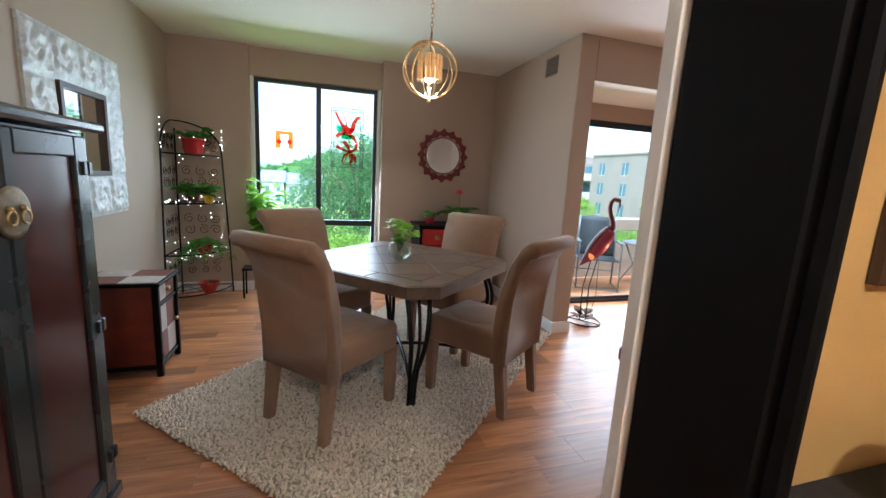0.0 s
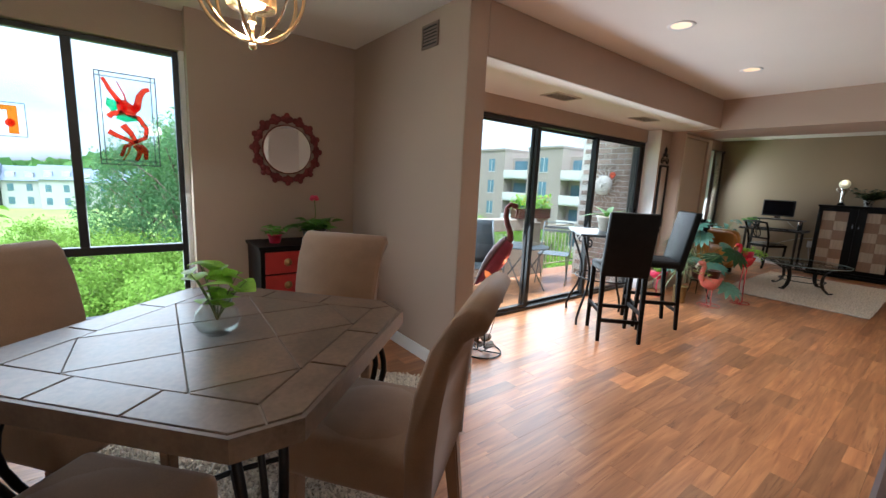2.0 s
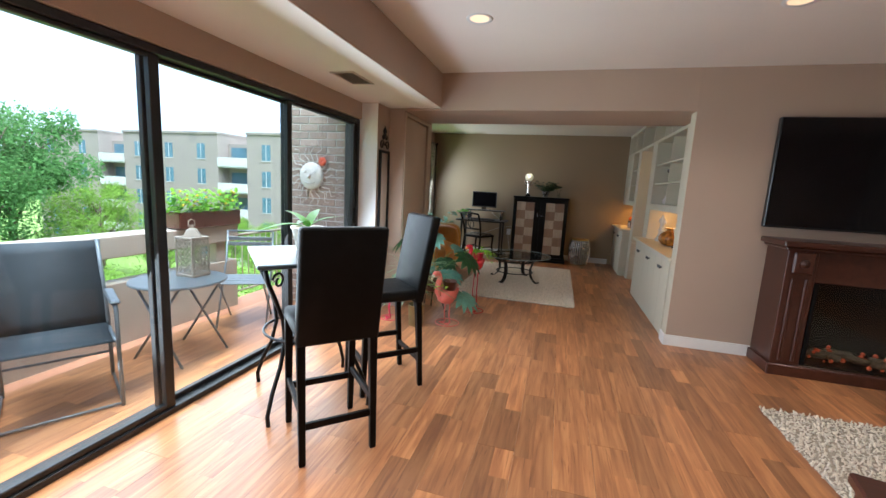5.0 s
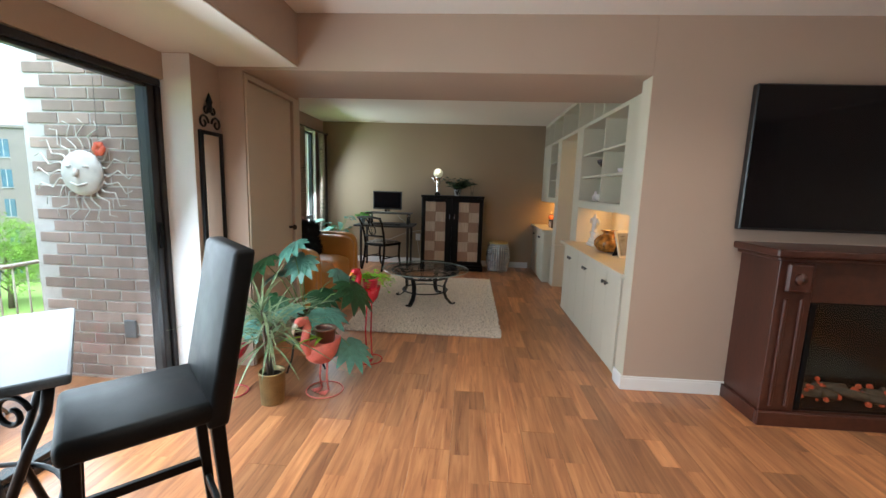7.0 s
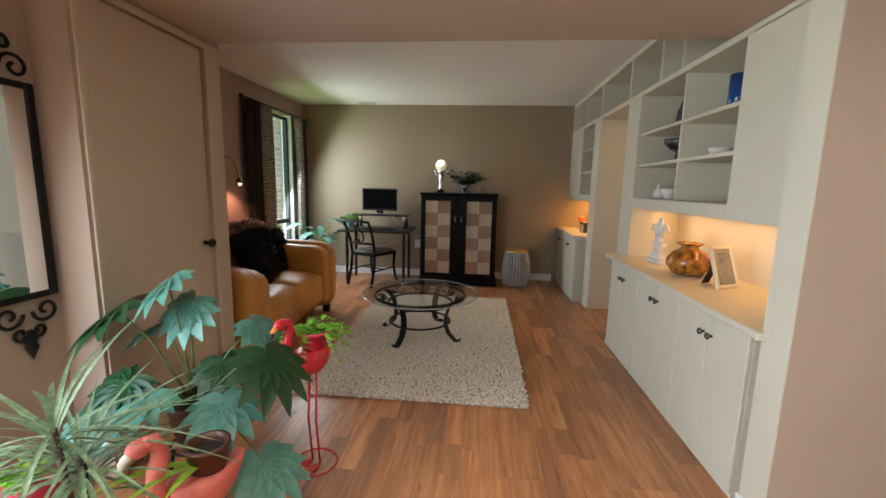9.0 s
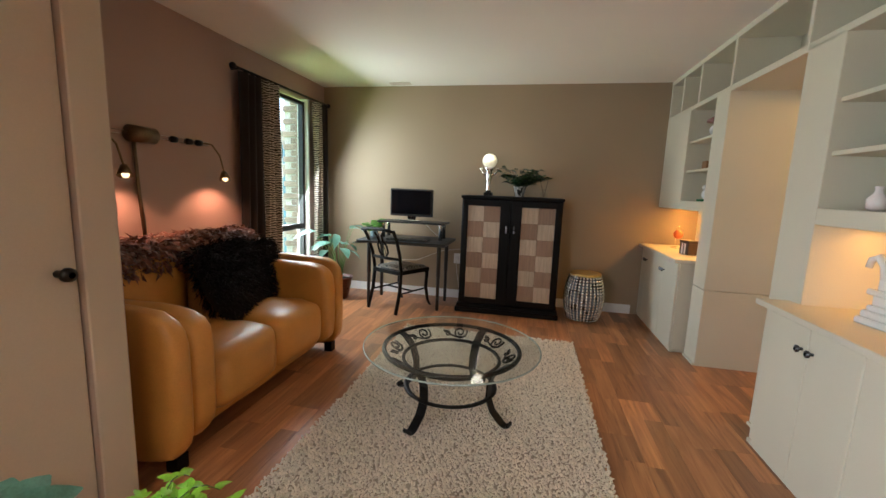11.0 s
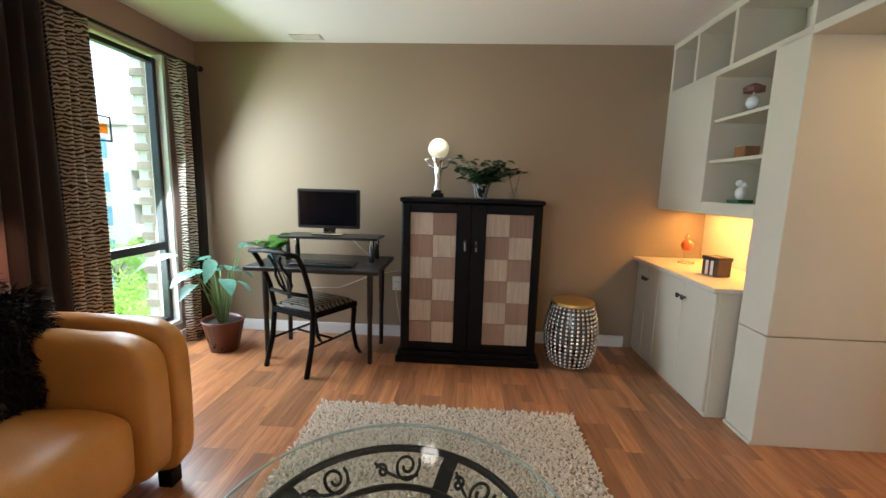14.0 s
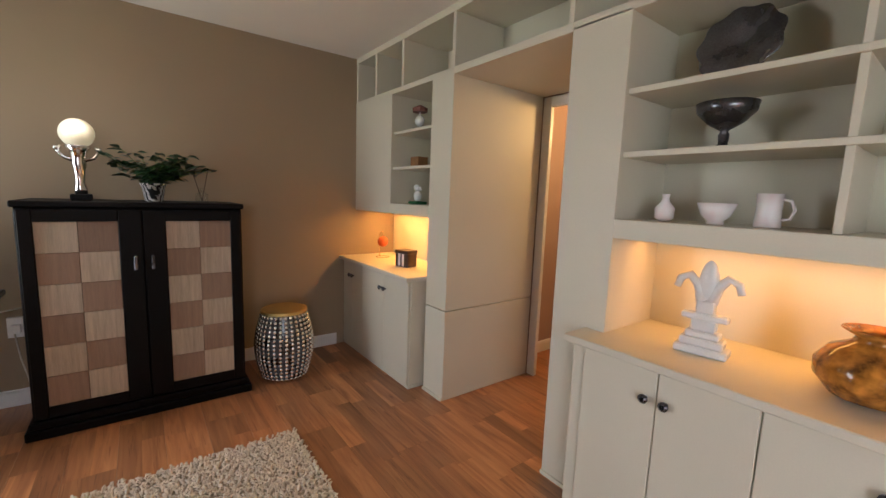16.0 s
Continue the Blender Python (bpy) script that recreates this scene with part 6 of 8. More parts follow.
bw3 = empty("brick_fin", pose(0, 0, 0), "brown brick fin beside the dining window", "wall", kind="structure")
for j in range(36):
    for k in range(3):
        y = 4.90 + k * 0.21 + (-0.0525 if j % 2 else 0.0525)
        if y < 5.2:
            b = new("brick", brick_me)
            b.parent = bw3
            b.matrix_basis = pose(-0.696, y, j * 0.075, 0, 0, 90)

GZ = -9.0
GRASS = mk("meadow", (0.20, 0.29, 0.06), 0.95, scale=0.12, vary=0.25, bump=0.3, fine=3.0, dist=0.05)
bm = B()
bmesh.ops.create_grid(bm, x_segments=24, y_segments=24, size=2500)
obj("ground", bm, GRASS, m=pose(0, 0, GZ), kind="structure", label="green lawn stretching to the horizon")

FOL = [thin(mk("foliage_a", (0.13, 0.25, 0.075), 0.75, scale=0.6, vary=0.3, bump=0, rnd=0.15, spec=0.1), 0.45), thin(mk("foliage_b", (0.22, 0.34, 0.055), 0.75, scale=0.6, vary=0.25, bump=0, rnd=0.15, spec=0.1), 0.45), thin(mk("foliage_c", (0.115, 0.215, 0.09), 0.75, scale=0.6, vary=0.3, bump=0, rnd=0.15, spec=0.1), 0.45)]


def tree(h, r, seed, fol, n=15000):
    """Tapered trunk, limbs, and a crown of leaf sprays grouped in clumps with gaps."""
    rr = random.Random(seed)
    e = empty("tree", pose(0, 0, -500), "full-leaved deciduous tree in summer green", "tree", "trees beyond the windows")
    bm = B()
    rod(bm, [(0, 0, 0), (0.1, 0, h * 0.25), (0.05, 0.1, h * 0.5), (0, 0, h * 0.85)], 0.03 * h, 9, 0.006 * h)
    clumps = []
    for k in range(34):
        a = rr.uniform(0, 6.28)
        t = rr.uniform(0.32, 1.0)
        rad = r * (1 - ((t - 0.55) / 0.62) ** 2) ** 0.5 if abs(t - 0.55) < 0.61 else 0.2 * r
        rad *= rr.uniform(0.45, 1.0)
        c = Vector((rad * math.cos(a), rad * math.sin(a), h * t))
        clumps.append((c, r * rr.uniform(0.22, 0.42)))
        if k % 3 == 0:
            z0 = h * max(0.2, t - 0.3)
            rod(bm, [(0, 0, z0), (c.x * 0.5, c.y * 0.5, z0 + (c.z - z0) * 0.6), tuple(c)], 0.010 * h, 6, 0.003 * h)
    obj("trunk", bm, BARK, parent=e, smooth=True)
    V, F = [], []
    for k in range(n):
        c, cr = clumps[k % len(clumps)]
        d = Vector((rr.gauss(0, 1), rr.gauss(0, 1), rr.gauss(0, 0.8))).normalized()
        p = c + d * cr * rr.uniform(0.55, 1.08)
        s = rr.uniform(0.07, 0.15) * (r / 4) ** 0.5
        m = aimed(p, (d + Vector((rr.uniform(-1, 1), rr.uniform(-1, 1), rr.uniform(-0.8, 0.6)))).normalized(), rr.uniform(-1.5, 1.5))
        add_mesh(V, F, [(0, -s * 0.5, 0), (s * 1.3, 0, -s * 0.3), (0, s * 0.5, 0), (-s * 0.9, 0, -s * 0.1)], [(0, 1, 2, 3)], m)
    raw("leaves", V, F, fol, e, smooth=False, kind="stuff")
    return e


kinds = [tree(11.5, 4.6, 1, FOL[0]), tree(10.0, 4.2, 2, FOL[1]), tree(12.5, 5.0, 3, FOL[2]), tree(4.2, 2.9, 4, FOL[1], 4200)]
# (x, y, kind, turn, height): tall trees, then low lime-green growth on the slope
TREES = [(23.5, 46.2, 0, 90, 13.6), (20.0, 49.0, 2, 10, 14.2), (27.0, 50.0, 0, 220, 12.5), (29.8, 43.0, 1, 200, 8.2), (31.8, 37.4, 1, 20, 8.0), (33.7, 31.7, 1, 75, 7.2), (33.5, 26.5, 1, 130, 7.0), (4.2, 45, 2, 40, 11.4), (1.6, 52, 2, 130, 10.6), (7.0, 52, 0, 33, 12.5), (11.0, 58, 2, 100, 12.0)]
low = random.Random(17)
for k in range(34):
    TREES.append((low.uniform(-13, 4.5), low.uniform(27, 52), 3, low.uniform(0, 360), low.uniform(3.0, 5.6)))
for k in range(12):
    q = low.uniform(0, 1)
    TREES.append((15.5 + 10 * q + low.uniform(-2, 2), 36 - 14 * q + low.uniform(-2.5, 2.5), 3, low.uniform(0, 360), low.uniform(3.6, 5.6)))
placed = [False] * 4
for x, y, k, yaw, tall in TREES:
    m = pose(x, y, GZ, 0, 0, yaw) @ Matrix.Scale(tall / (11.5, 10.0, 12.5, 4.2)[k], 4)
    if not placed[k]:
        kinds[k].matrix_basis = m
        placed[k] = True
    else:
        copy_thing(kinds[k], m)
# far woods on the skyline
V, F = [], []
rr = random.Random(111)
for k in range(9000):
    a = radians(rr.uniform(-50, 75))
    d = rr.uniform(190, 250)
    hgt = 15 + 4.0 * math.sin(a * 9) + 2.0 * math.sin(a * 23 + 1)
    z = GZ + hgt * rr.random() ** 0.5
    s = rr.uniform(1.2, 3.0)
    b = rr.uniform(0, 6.28)
    add_mesh(V, F, [(0, -s, 0), (s, 0, s * 0.5), (0, s, 0), (-s, 0, -s * 0.4)], [(0, 1, 2, 3)], aimed((d * math.sin(a), d * math.cos(a), z), (math.cos(b), math.sin(b), rr.uniform(-1, 1)), rr.uniform(-1.5, 1.5)))
raw("far_woods", V, F, FOL[0], None, False, kind="stuff", label="distant green wooded skyline", category="woods")

# apartment block across the lawn
APT = mk("pale_brick_facade", (0.27, 0.225, 0.19), 0.9, scale=0.6, vary=0.08, bump=0.1, fine=9)
APTWHITE = mk("balcony_panel_white", (0.5, 0.48, 0.45), 0.7, scale=2, vary=0.06)
APTGLASS = mk("far_window_glass", (0.10, 0.17, 0.21), 0.12, scale=1, vary=0.3, bump=0)


def apartment(x, y, yaw, bays, floors=5, fh=2.8):
    e = empty("apartment_building", pose(x, y, GZ, 0, 0, yaw), "pale brick apartment building with white balconies", "building")
    top = floors * fh
    walls, wins, frames, pans, slots = [], [], [], [], []
    u = 0.0
    for k, (w, kind) in enumerate(bays):
        if kind == "w":
            set_ = 0.0
            walls.append((u, 0, 0, u + w, 9, top + 0.7))
            n = max(1, int(w / 4.2))
            for f in range(floors):
                for q in range(n):
                    cx = u + w * (q + 0.5) / n
                    wins.append((cx - 0.55, -0.03, f * fh + 0.8, cx + 0.55, 0.02, f * fh + 2.45))
                    frames += [(cx - 0.62, -0.06, f * fh + 0.72, cx + 0.62, -0.0, f * fh + 0.79), (cx - 0.03, -0.05, f * fh + 0.8, cx + 0.03, -0.031, f * fh + 2.45)]
            walls.append((u - 0.05, -0.12, top + 0.70, u + w + 0.05, 9.1, top + 0.95))
        else:
            walls.append((u, 1.6, 0, u + w, 9, top - 0.2))
            for f in range(floors):
                pans += [(u, -0.1, f * fh + 0.02, u + w, 0.0, f * fh + 1.0), (u, 0.0, f * fh - 0.12, u + w, 1.6, f * fh + 0.02)]
                wins.append((u + 0.4, 1.56, f * fh + 0.05, u + w - 0.4, 1.61, f * fh + 2.2))
        u += w
    boxes("wall", APT, walls, parent=e)
    for w_ in wins:
        boxes("window", APTGLASS, [w_], parent=e)
    boxes("window_frame", APTWHITE, frames, parent=e)
    for p_ in pans:
        boxes("balcony_panel", APTWHITE, [p_], parent=e)
    return e


apartment(39.5, 68.0, -90, [(11.2, "w"), (4.1, "b"), (13.9, "w"), (3.9, "b"), (5.0, "w"), (4.0, "b"), (14.0, "w")])

# a row of town houses on the far slope
HOUSE = mk("town_house_siding", (0.42, 0.41, 0.39), 0.8, scale=0.5, vary=0.08)
ROOF = mk("town_house_roof", (0.16, 0.19, 0.25), 0.85, scale=0.8, vary=0.15)


def town_house(x, y, w, h):
    e = empty("town_house", pose(x, y, GZ), "pale town house with a blue-grey pitched roof", "house", "far town houses")
    boxes("wall", HOUSE, [(0, 0, 0, w, 9, h)], parent=e)
    bm = B()
    lo = [bm.verts.new(p) for p in ((-0.4, -0.5, h), (w + 0.4, -0.5, h), (w + 0.4, 9.5, h), (-0.4, 9.5, h))]
    hi = [bm.verts.new(p) for p in ((-0.4, 4.5, h + 3.2), (w + 0.4, 4.5, h + 3.2))]
    for f in ((lo[0], lo[1], hi[1], hi[0]), (lo[2], lo[3], hi[0], hi[1]), (lo[1], lo[2], hi[1]), (lo[3], lo[0], hi[0]), (lo[3], lo[2], lo[1], lo[0])):
        bm.faces.new(f)
    obj("roof", bm, ROOF, parent=e)
    for k in range(int(w / 3)):
        cx = (k + 0.5) * w / int(w / 3)
        for z in (1.0, 3.9):
            boxes("window", APTGLASS, [(cx - 0.5, -0.05, z, cx + 0.5, 0.05, z + 1.6)], parent=e)
        boxes("dormer", HOUSE, [(cx - 0.7, 0.6, h + 0.4, cx + 0.7, 3.6, h + 1.9)], parent=e)


for k in range(6):
    town_house(-34.0 + 6.4 * k, 128 + 1.5 * (k % 3), 6.0, 6.2 + 0.5 * (k % 2))

# ---- office: the built-in wall ----
bi = empty("built_in_wall", pose(0, 0, 0), "cream painted built-in shelves and cupboards with lit niches", "built-in shelving", kind="structure")
FY, BY = 0.585, 0.20
NT, CT = 1.185, 0.79
wallparts = [
    (6.125, 0.185, 0.0, 8.214, 0.20, H), (9.046, 0.185, 0.0, 10.38, 0.20, H), (8.22, 0.185, 2.10, 9.04, 0.20, H),
    # big unit
    (6.12, 0.20, 0.0, 6.27, FY, 2.06), (6.27, 0.20, NT, 6.67, FY, 2.06), (7.955, 0.20, 0.0, 8.22, FY, 2.06), (6.67, 0.20, NT, 7.955, FY, 1.262),
    (6.12, 0.20, 2.05, 8.22, FY, 2.085),
    # small unit
    (9.04, -0.22, 0.0, 9.26, FY, 0.598), (9.04, -0.22, 0.604, 9.26, FY, 2.06), (9.77, 0.20, NT, 10.38, FY, 2.06), (9.26, 0.20, NT, 9.77, FY, 1.262), (9.04, 0.20, 2.05, 10.38, FY, 2.085),
    # head over the doorway, cubby row
    (8.22, -0.22, 2.045, 9.04, FY, 2.085), (8.14, -0.22, 0.0, 8.22, 0.20, 2.045),
    (6.12, 0.20, 2.395, 10.38, FY, H),
]
for x in (6.122, 6.72, 7.30, 7.62, 8.22, 9.04, 9.62, 10.02, 10.35):
    wallparts.append((x, 0.20, 2.085, x + 0.028, FY - 0.002, 2.395))
boxes("carcass", BUILTIN, wallparts, bev=0.0025, parent=bi)
boxes("shelf", BUILTIN, [(6.67, 0.20, 1.505, 7.955, FY - 0.02, 1.527), (6.67, 0.20, 1.745, 7.955, FY - 0.02, 1.767)], bev=0.002, parent=bi)
boxes("divider", BUILTIN, [(7.296, 0.20, 1.262, 7.318, 0.555, 1.505), (7.296, 0.20, 1.527, 7.318, 0.555, 1.745), (7.296, 0.20, 1.767, 7.318, 0.555, 2.05)], bev=0.002, parent=bi)
boxes("shelf", BUILTIN, [(9.26, 0.20, 1.51, 9.77, FY - 0.02, 1.53), (9.26, 0.20, 1.765, 9.77, FY - 0.02, 1.785)], bev=0.002, parent=bi)
boxes("counter", BUILTIN, [(6.10, 0.20, CT - 0.03, 8.045, 0.735, CT), (9.265, 0.20, CT - 0.03, 10.378, 0.735, CT)], bev=0.004, parent=bi, label="cream painted counter top")
boxes("base_unit", BUILTIN, [(6.20, 0.22, 0.025, 8.03, 0.675, CT - 0.03), (9.30, 0.22, 0.025, 10.378, 0.675, CT - 0.03), (6.20, 0.22, 0.0, 8.03, 0.685, 0.024), (9.30, 0.22, 0.0, 10.378, 0.685, 0.024), (7.955, FY, 0.0, 8.22, FY + 0.012, 0.02), (9.04, FY, 0.0, 9.26, FY + 0.012, 0.02)], bev=0.002, parent=bi)
def cupboard(x0, x1, z0, z1, knob):
    d = boxes("cupboard_door", BUILTIN, [(x0 + 0.002, 0.676, z0, x1 - 0.002, 0.694, z1)], bev=0.003, parent=bi)
    bm = B()
    lathe(bm, [(0.007, 0), (0.007, 0.012), (0.016, 0.018), (0.017, 0.026), (0.008, 0.031)], seg=14)
    obj("knob", bm, PEWTER, parent=d, m=pose(knob, 0.694, z1 - 0.11, -90, 0, 0), smooth=True, label="dark metal knob")
dw = (7.97 - 6.20) / 6
for k in range(6):
    x0 = 6.20 + k * dw
    cupboard(x0, x0 + dw, 0.03, CT - 0.035, x0 + (dw - 0.035 if k % 2 == 0 else 0.035))
for x0, x1, kx in ((9.305, 9.65, 9.62), (9.65, 9.995, 9.68), (9.995, 10.19, 10.165), (10.19, 10.372, 10.215)):
    cupboard(x0, x1, 0.03, CT - 0.035, kx)
# strip lamps under the niches' heads
AMB = (1.0, 0.42, 0.07)
for x0, x1, pw in ((6.40, 7.90, 0.62), (9.35, 10.30, 1.0)):
    d = bpy.data.lights.new("niche_strip", "AREA")
    d.shape, d.size, d.size_y, d.energy, d.color = "RECTANGLE", x1 - x0, 0.03, pw, AMB
    o = new("niche_strip", d)
    o.matrix_world = look(((x0 + x1) / 2, 0.36, NT - 0.012), ((x0 + x1) / 2, 0.34, 0.5)) @ Matrix.Rotation(0, 4, 'Z')
    boxes("strip_lamp", TRIM, [(x0, 0.34, NT - 0.010, x1, 0.38, NT - 0.002)], parent=bi)
# doorway to the hall
boxes("door_frame_2", TRIM, [(8.22, -0.26, 0.0, 8.30, -0.225, 2.04), (8.97, -0.26, 0.0, 9.04, -0.225, 2.04), (8.30, -0.26, 1.97, 8.97, -0.225, 2.04)], bev=0.004, kind="structure", label="painted door frame to the hall")
boxes("wall_hall_front", WALL_OFFICE, [(6.12, -0.34, 0, 8.22, -0.262, H), (9.04, -0.34, 0, 9.28, -0.262, H), (8.22, -0.34, 2.04, 9.04, -0.262, H)], kind="structure")
base("baseboard", 9.266, -1.6, 9.28, -0.34)

# things on the built-in
def turned(name, at, prof, mat, label, cat, seg=26):
    bm = B()
    lathe(bm, prof, seg=seg)
    return obj(name, bm, mat, smooth=True, m=pose(*at), label=label, category=cat)
turned("amber_vase", (7.20, 0.47, CT + 0.001), [(0.05, 0), (0.09, 0.012), (0.128, 0.06), (0.130, 0.10), (0.10, 0.145), (0.055, 0.17), (0.046, 0.185), (0.08, 0.205), (0.078, 0.208), (0.042, 0.19), (0.045, 0.175)], AMBERGLASS, "round amber and brown spotted glass vase", "vase", 32)
fd = empty("fleur_ornament", pose(7.63, 0.48, CT + 0.001, 0, 0, 8), "whitewashed wooden fleur ornament on a stepped base", "ornament")
boxes("base", WHITECER, [(-0.085, -0.04, 0.0, 0.085, 0.04, 0.03), (-0.07, -0.033, 0.03, 0.07, 0.033, 0.06), (-0.055, -0.028, 0.06, 0.055, 0.028, 0.085), (-0.04, -0.022, 0.085, 0.04, 0.022, 0.13), (-0.075, -0.02, 0.125, 0.075, 0.02, 0.15), (-0.03, -0.02, 0.15, 0.03, 0.02, 0.20)], bev=0.006, parent=fd)
bm = B()
ball(bm, (0, 0, 0.265), 0.075, 0.42, 0.28, 1.05)
for s in (-1, 1):
    rod(bm, [(s * 0.015, 0, 0.19), (s * 0.03, 0, 0.25), (s * 0.06, 0, 0.285), (s * 0.09, 0, 0.27), (s * 0.10, 0, 0.235)], 0.02, 8, 0.012)
obj("petals", bm, WHITECER, parent=fd, smooth=True)
ph = empty("photo_frame", pose(6.85, 0.42, CT + 0.001, 0, 0, -62), "beaded photo frame on an easel back", "photo frame")
boxes("frame", CREAM, [(-0.09, -0.01, 0.0, -0.07, 0.008, 0.24), (0.07, -0.01, 0.0, 0.09, 0.008, 0.24), (-0.07, -0.01, 0.22, 0.07, 0.008, 0.24), (-0.07, -0.01, 0.0, 0.07, 0.008, 0.02)], bev=0.003, parent=ph, m=pose(0, 0, 0.002, -18, 0, 0))
boxes("picture", mk("grey_print", (0.25, 0.25, 0.26), 0.3, scale=9, vary=0.5), [(-0.07, -0.003, 0.02, 0.07, 0.003, 0.22)], parent=ph, m=pose(0, 0, 0.002, -18, 0, 0))
boxes("easel_leg", BLACKWOOD, [(-0.03, 0.0, 0.0, 0.03, 0.004, 0.20)], parent=ph, m=pose(0, 0.13, 0.002, 22, 0, 0))
turned("pedestal_bowl", (7.67, 0.40, 1.529), [(0.044, 0), (0.040, 0.008), (0.015, 0.022), (0.018, 0.055), (0.011, 0.068), (0.055, 0.095), (0.092, 0.135), (0.098, 0.165), (0.092, 0.165), (0.084, 0.137), (0.044, 0.105)], PEWTER, "dark silvered glass pedestal bowl", "bowl", 28)
pl = empty("fluted_plate", pose(7.67, 0.31, 1.769, 0, 0, 0), "dark carnival glass plate with a scalloped rim", "plate")
bm = B()
lathe(bm, [(0.024, 0.0), (0.07, 0.005), (0.118, 0.020), (0.134, 0.028), (0.130, 0.032), (0.07, 0.013), (0.012, 0.006)], seg=54)
for v in bm.verts:
    r = math.hypot(v.co.x, v.co.y)
    if r > 0.10:
        k = 1 + 0.045 * math.cos(9 * math.atan2(v.co.y, v.co.x))
        v.co.x *= k
        v.co.y *= k
obj("plate", bm, PEWTER, parent=pl, smooth=True, m=pose(0, 0.03, 0.134, -76, 0, 0))
turned("bud_vase", (7.83, 0.44, 1.263), [(0.02, 0), (0.034, 0.012), (0.036, 0.05), (0.016, 0.075), (0.012, 0.09), (0.016, 0.105), (0.012, 0.105)], PINKCER, "small pink and white bud vase", "vase")
turned("footed_bowl", (7.65, 0.44, 1.263), [(0.028, 0), (0.026, 0.012), (0.045, 0.03), (0.062, 0.075), (0.058, 0.076), (0.04, 0.03), (0.01, 0.02)], PINKCER, "pink transferware footed bowl", "bowl")
mg = turned("mug", (7.50, 0.43, 1.263), [(0.036, 0), (0.038, 0.004), (0.035, 0.06), (0.038, 0.112), (0.035, 0.112), (0.032, 0.01)], PINKCER, "tall white mug with a pink pattern", "mug")
bm = B()
rod(bm, [(0.034, 0, 0.095), (0.058, 0, 0.09), (0.068, 0, 0.06), (0.058, 0, 0.03), (0.034, 0, 0.028)], 0.005, 7)
obj("handle", bm, PINKCER, parent=mg, smooth=True, m=pose(0, 0, 0, 0, 0, 180))
turned("blue_vase", (6.98, 0.42, 1.769), [(0.045, 0), (0.05, 0.004), (0.05, 0.19), (0.047, 0.19), (0.045, 0.01)], mk("blue_glass", (0.012, 0.05, 0.20), 0.12, scale=8, vary=0.5, bump=0), "tall cobalt blue glass vase", "vase")
turned("pink_bowl", (7.10, 0.42, 1.529), [(0.03, 0), (0.05, 0.02), (0.062, 0.05), (0.058, 0.05), (0.03, 0.012)], PINKCER, "small pink patterned bowl", "bowl")
eg = empty("ornament_stand", pose(10.12, 0.45, CT + 0.001), "orange glass ball hung in a gold wire stand", "ornament")
bm = B()
ball(bm, (0, 0, 0.135), 0.045)
obj("ball", bm, ORANGEGLASS, parent=eg, smooth=True)
bm = B()
rod(bm, [(0.055 * math.cos(t), 0.055 * math.sin(t), 0.004) for t in [2 * math.pi * k / 20 for k in range(21)]], 0.003, 5, caps=False)
rod(bm, [(0.055, 0, 0.004), (0.065, 0, 0.10), (0.06, 0, 0.19), (0.02, 0, 0.225), (0, 0, 0.215), (0, 0, 0.18)], 0.003, 5)
obj("wire", bm, GOLD, parent=eg, smooth=True)
bx = empty("keepsake_box", pose(9.66, 0.50, CT + 0.001, 0, 0, 12), "dark keepsake box with pale stripes", "box")
boxes("box", BROWNTRIM, [(-0.065, -0.05, 0, 0.065, 0.05, 0.10), (-0.069, -0.054, 0.10, 0.069, 0.054, 0.125)], bev=0.003, parent=bx)
boxes("stripe", PINKCER, [(-0.03, 0.0505, 0.005, -0.008, 0.053, 0.098), (0.01, 0.0505, 0.005, 0.032, 0.053, 0.098)], parent=bx)
ca = empty("carousel_ornament", pose(9.60, 0.45, 1.786), "painted brown and white ornament on the shelf", "ornament")
boxes("base", BROWNTRIM, [(-0.05, -0.04, 0, 0.05, 0.04, 0.025)], bev=0.004, parent=ca)
bm = B()
ball(bm, (0, 0, 0.075), 0.045, 1, 0.7, 0.9)
rod(bm, [(0, 0, 0.02), (0, 0, 0.17)], 0.005)
obj("figure", bm, WHITECER, parent=ca, smooth=True)
bm = B()
lathe(bm, [(0.055, 0.135), (0.057, 0.16), (0.01, 0.185)], seg=10, top=True)
obj("canopy", bm, TILE_BROWN, parent=ca)
boxes("wooden_box", mk("honey_wood", (0.26, 0.12, 0.04), 0.45, scale=8, vary=0.3), [(9.55, 0.40, 1.531, 9.65, 0.49, 1.605)], bev=0.004, label="small honey-coloured wooden box", category="box")
wf = empty("white_figurine", pose(9.60, 0.45, 1.263), "white ceramic ornament on a green base", "ornament")
boxes("base", mk("green_felt", (0.03, 0.14, 0.05), 0.8), [(-0.06, -0.045, 0, 0.06, 0.045, 0.02)], bev=0.004, parent=wf)
bm = B()
ball(bm, (0, 0, 0.06), 0.036, 1, 0.8, 1.1)
ball(bm, (0.015, 0, 0.12), 0.024)
rod(bm, [(0.0, 0, 0.09), (-0.035, 0, 0.12), (-0.045, 0, 0.10)], 0.008)
obj("figure", bm, WHITECER, parent=wf, smooth=True)


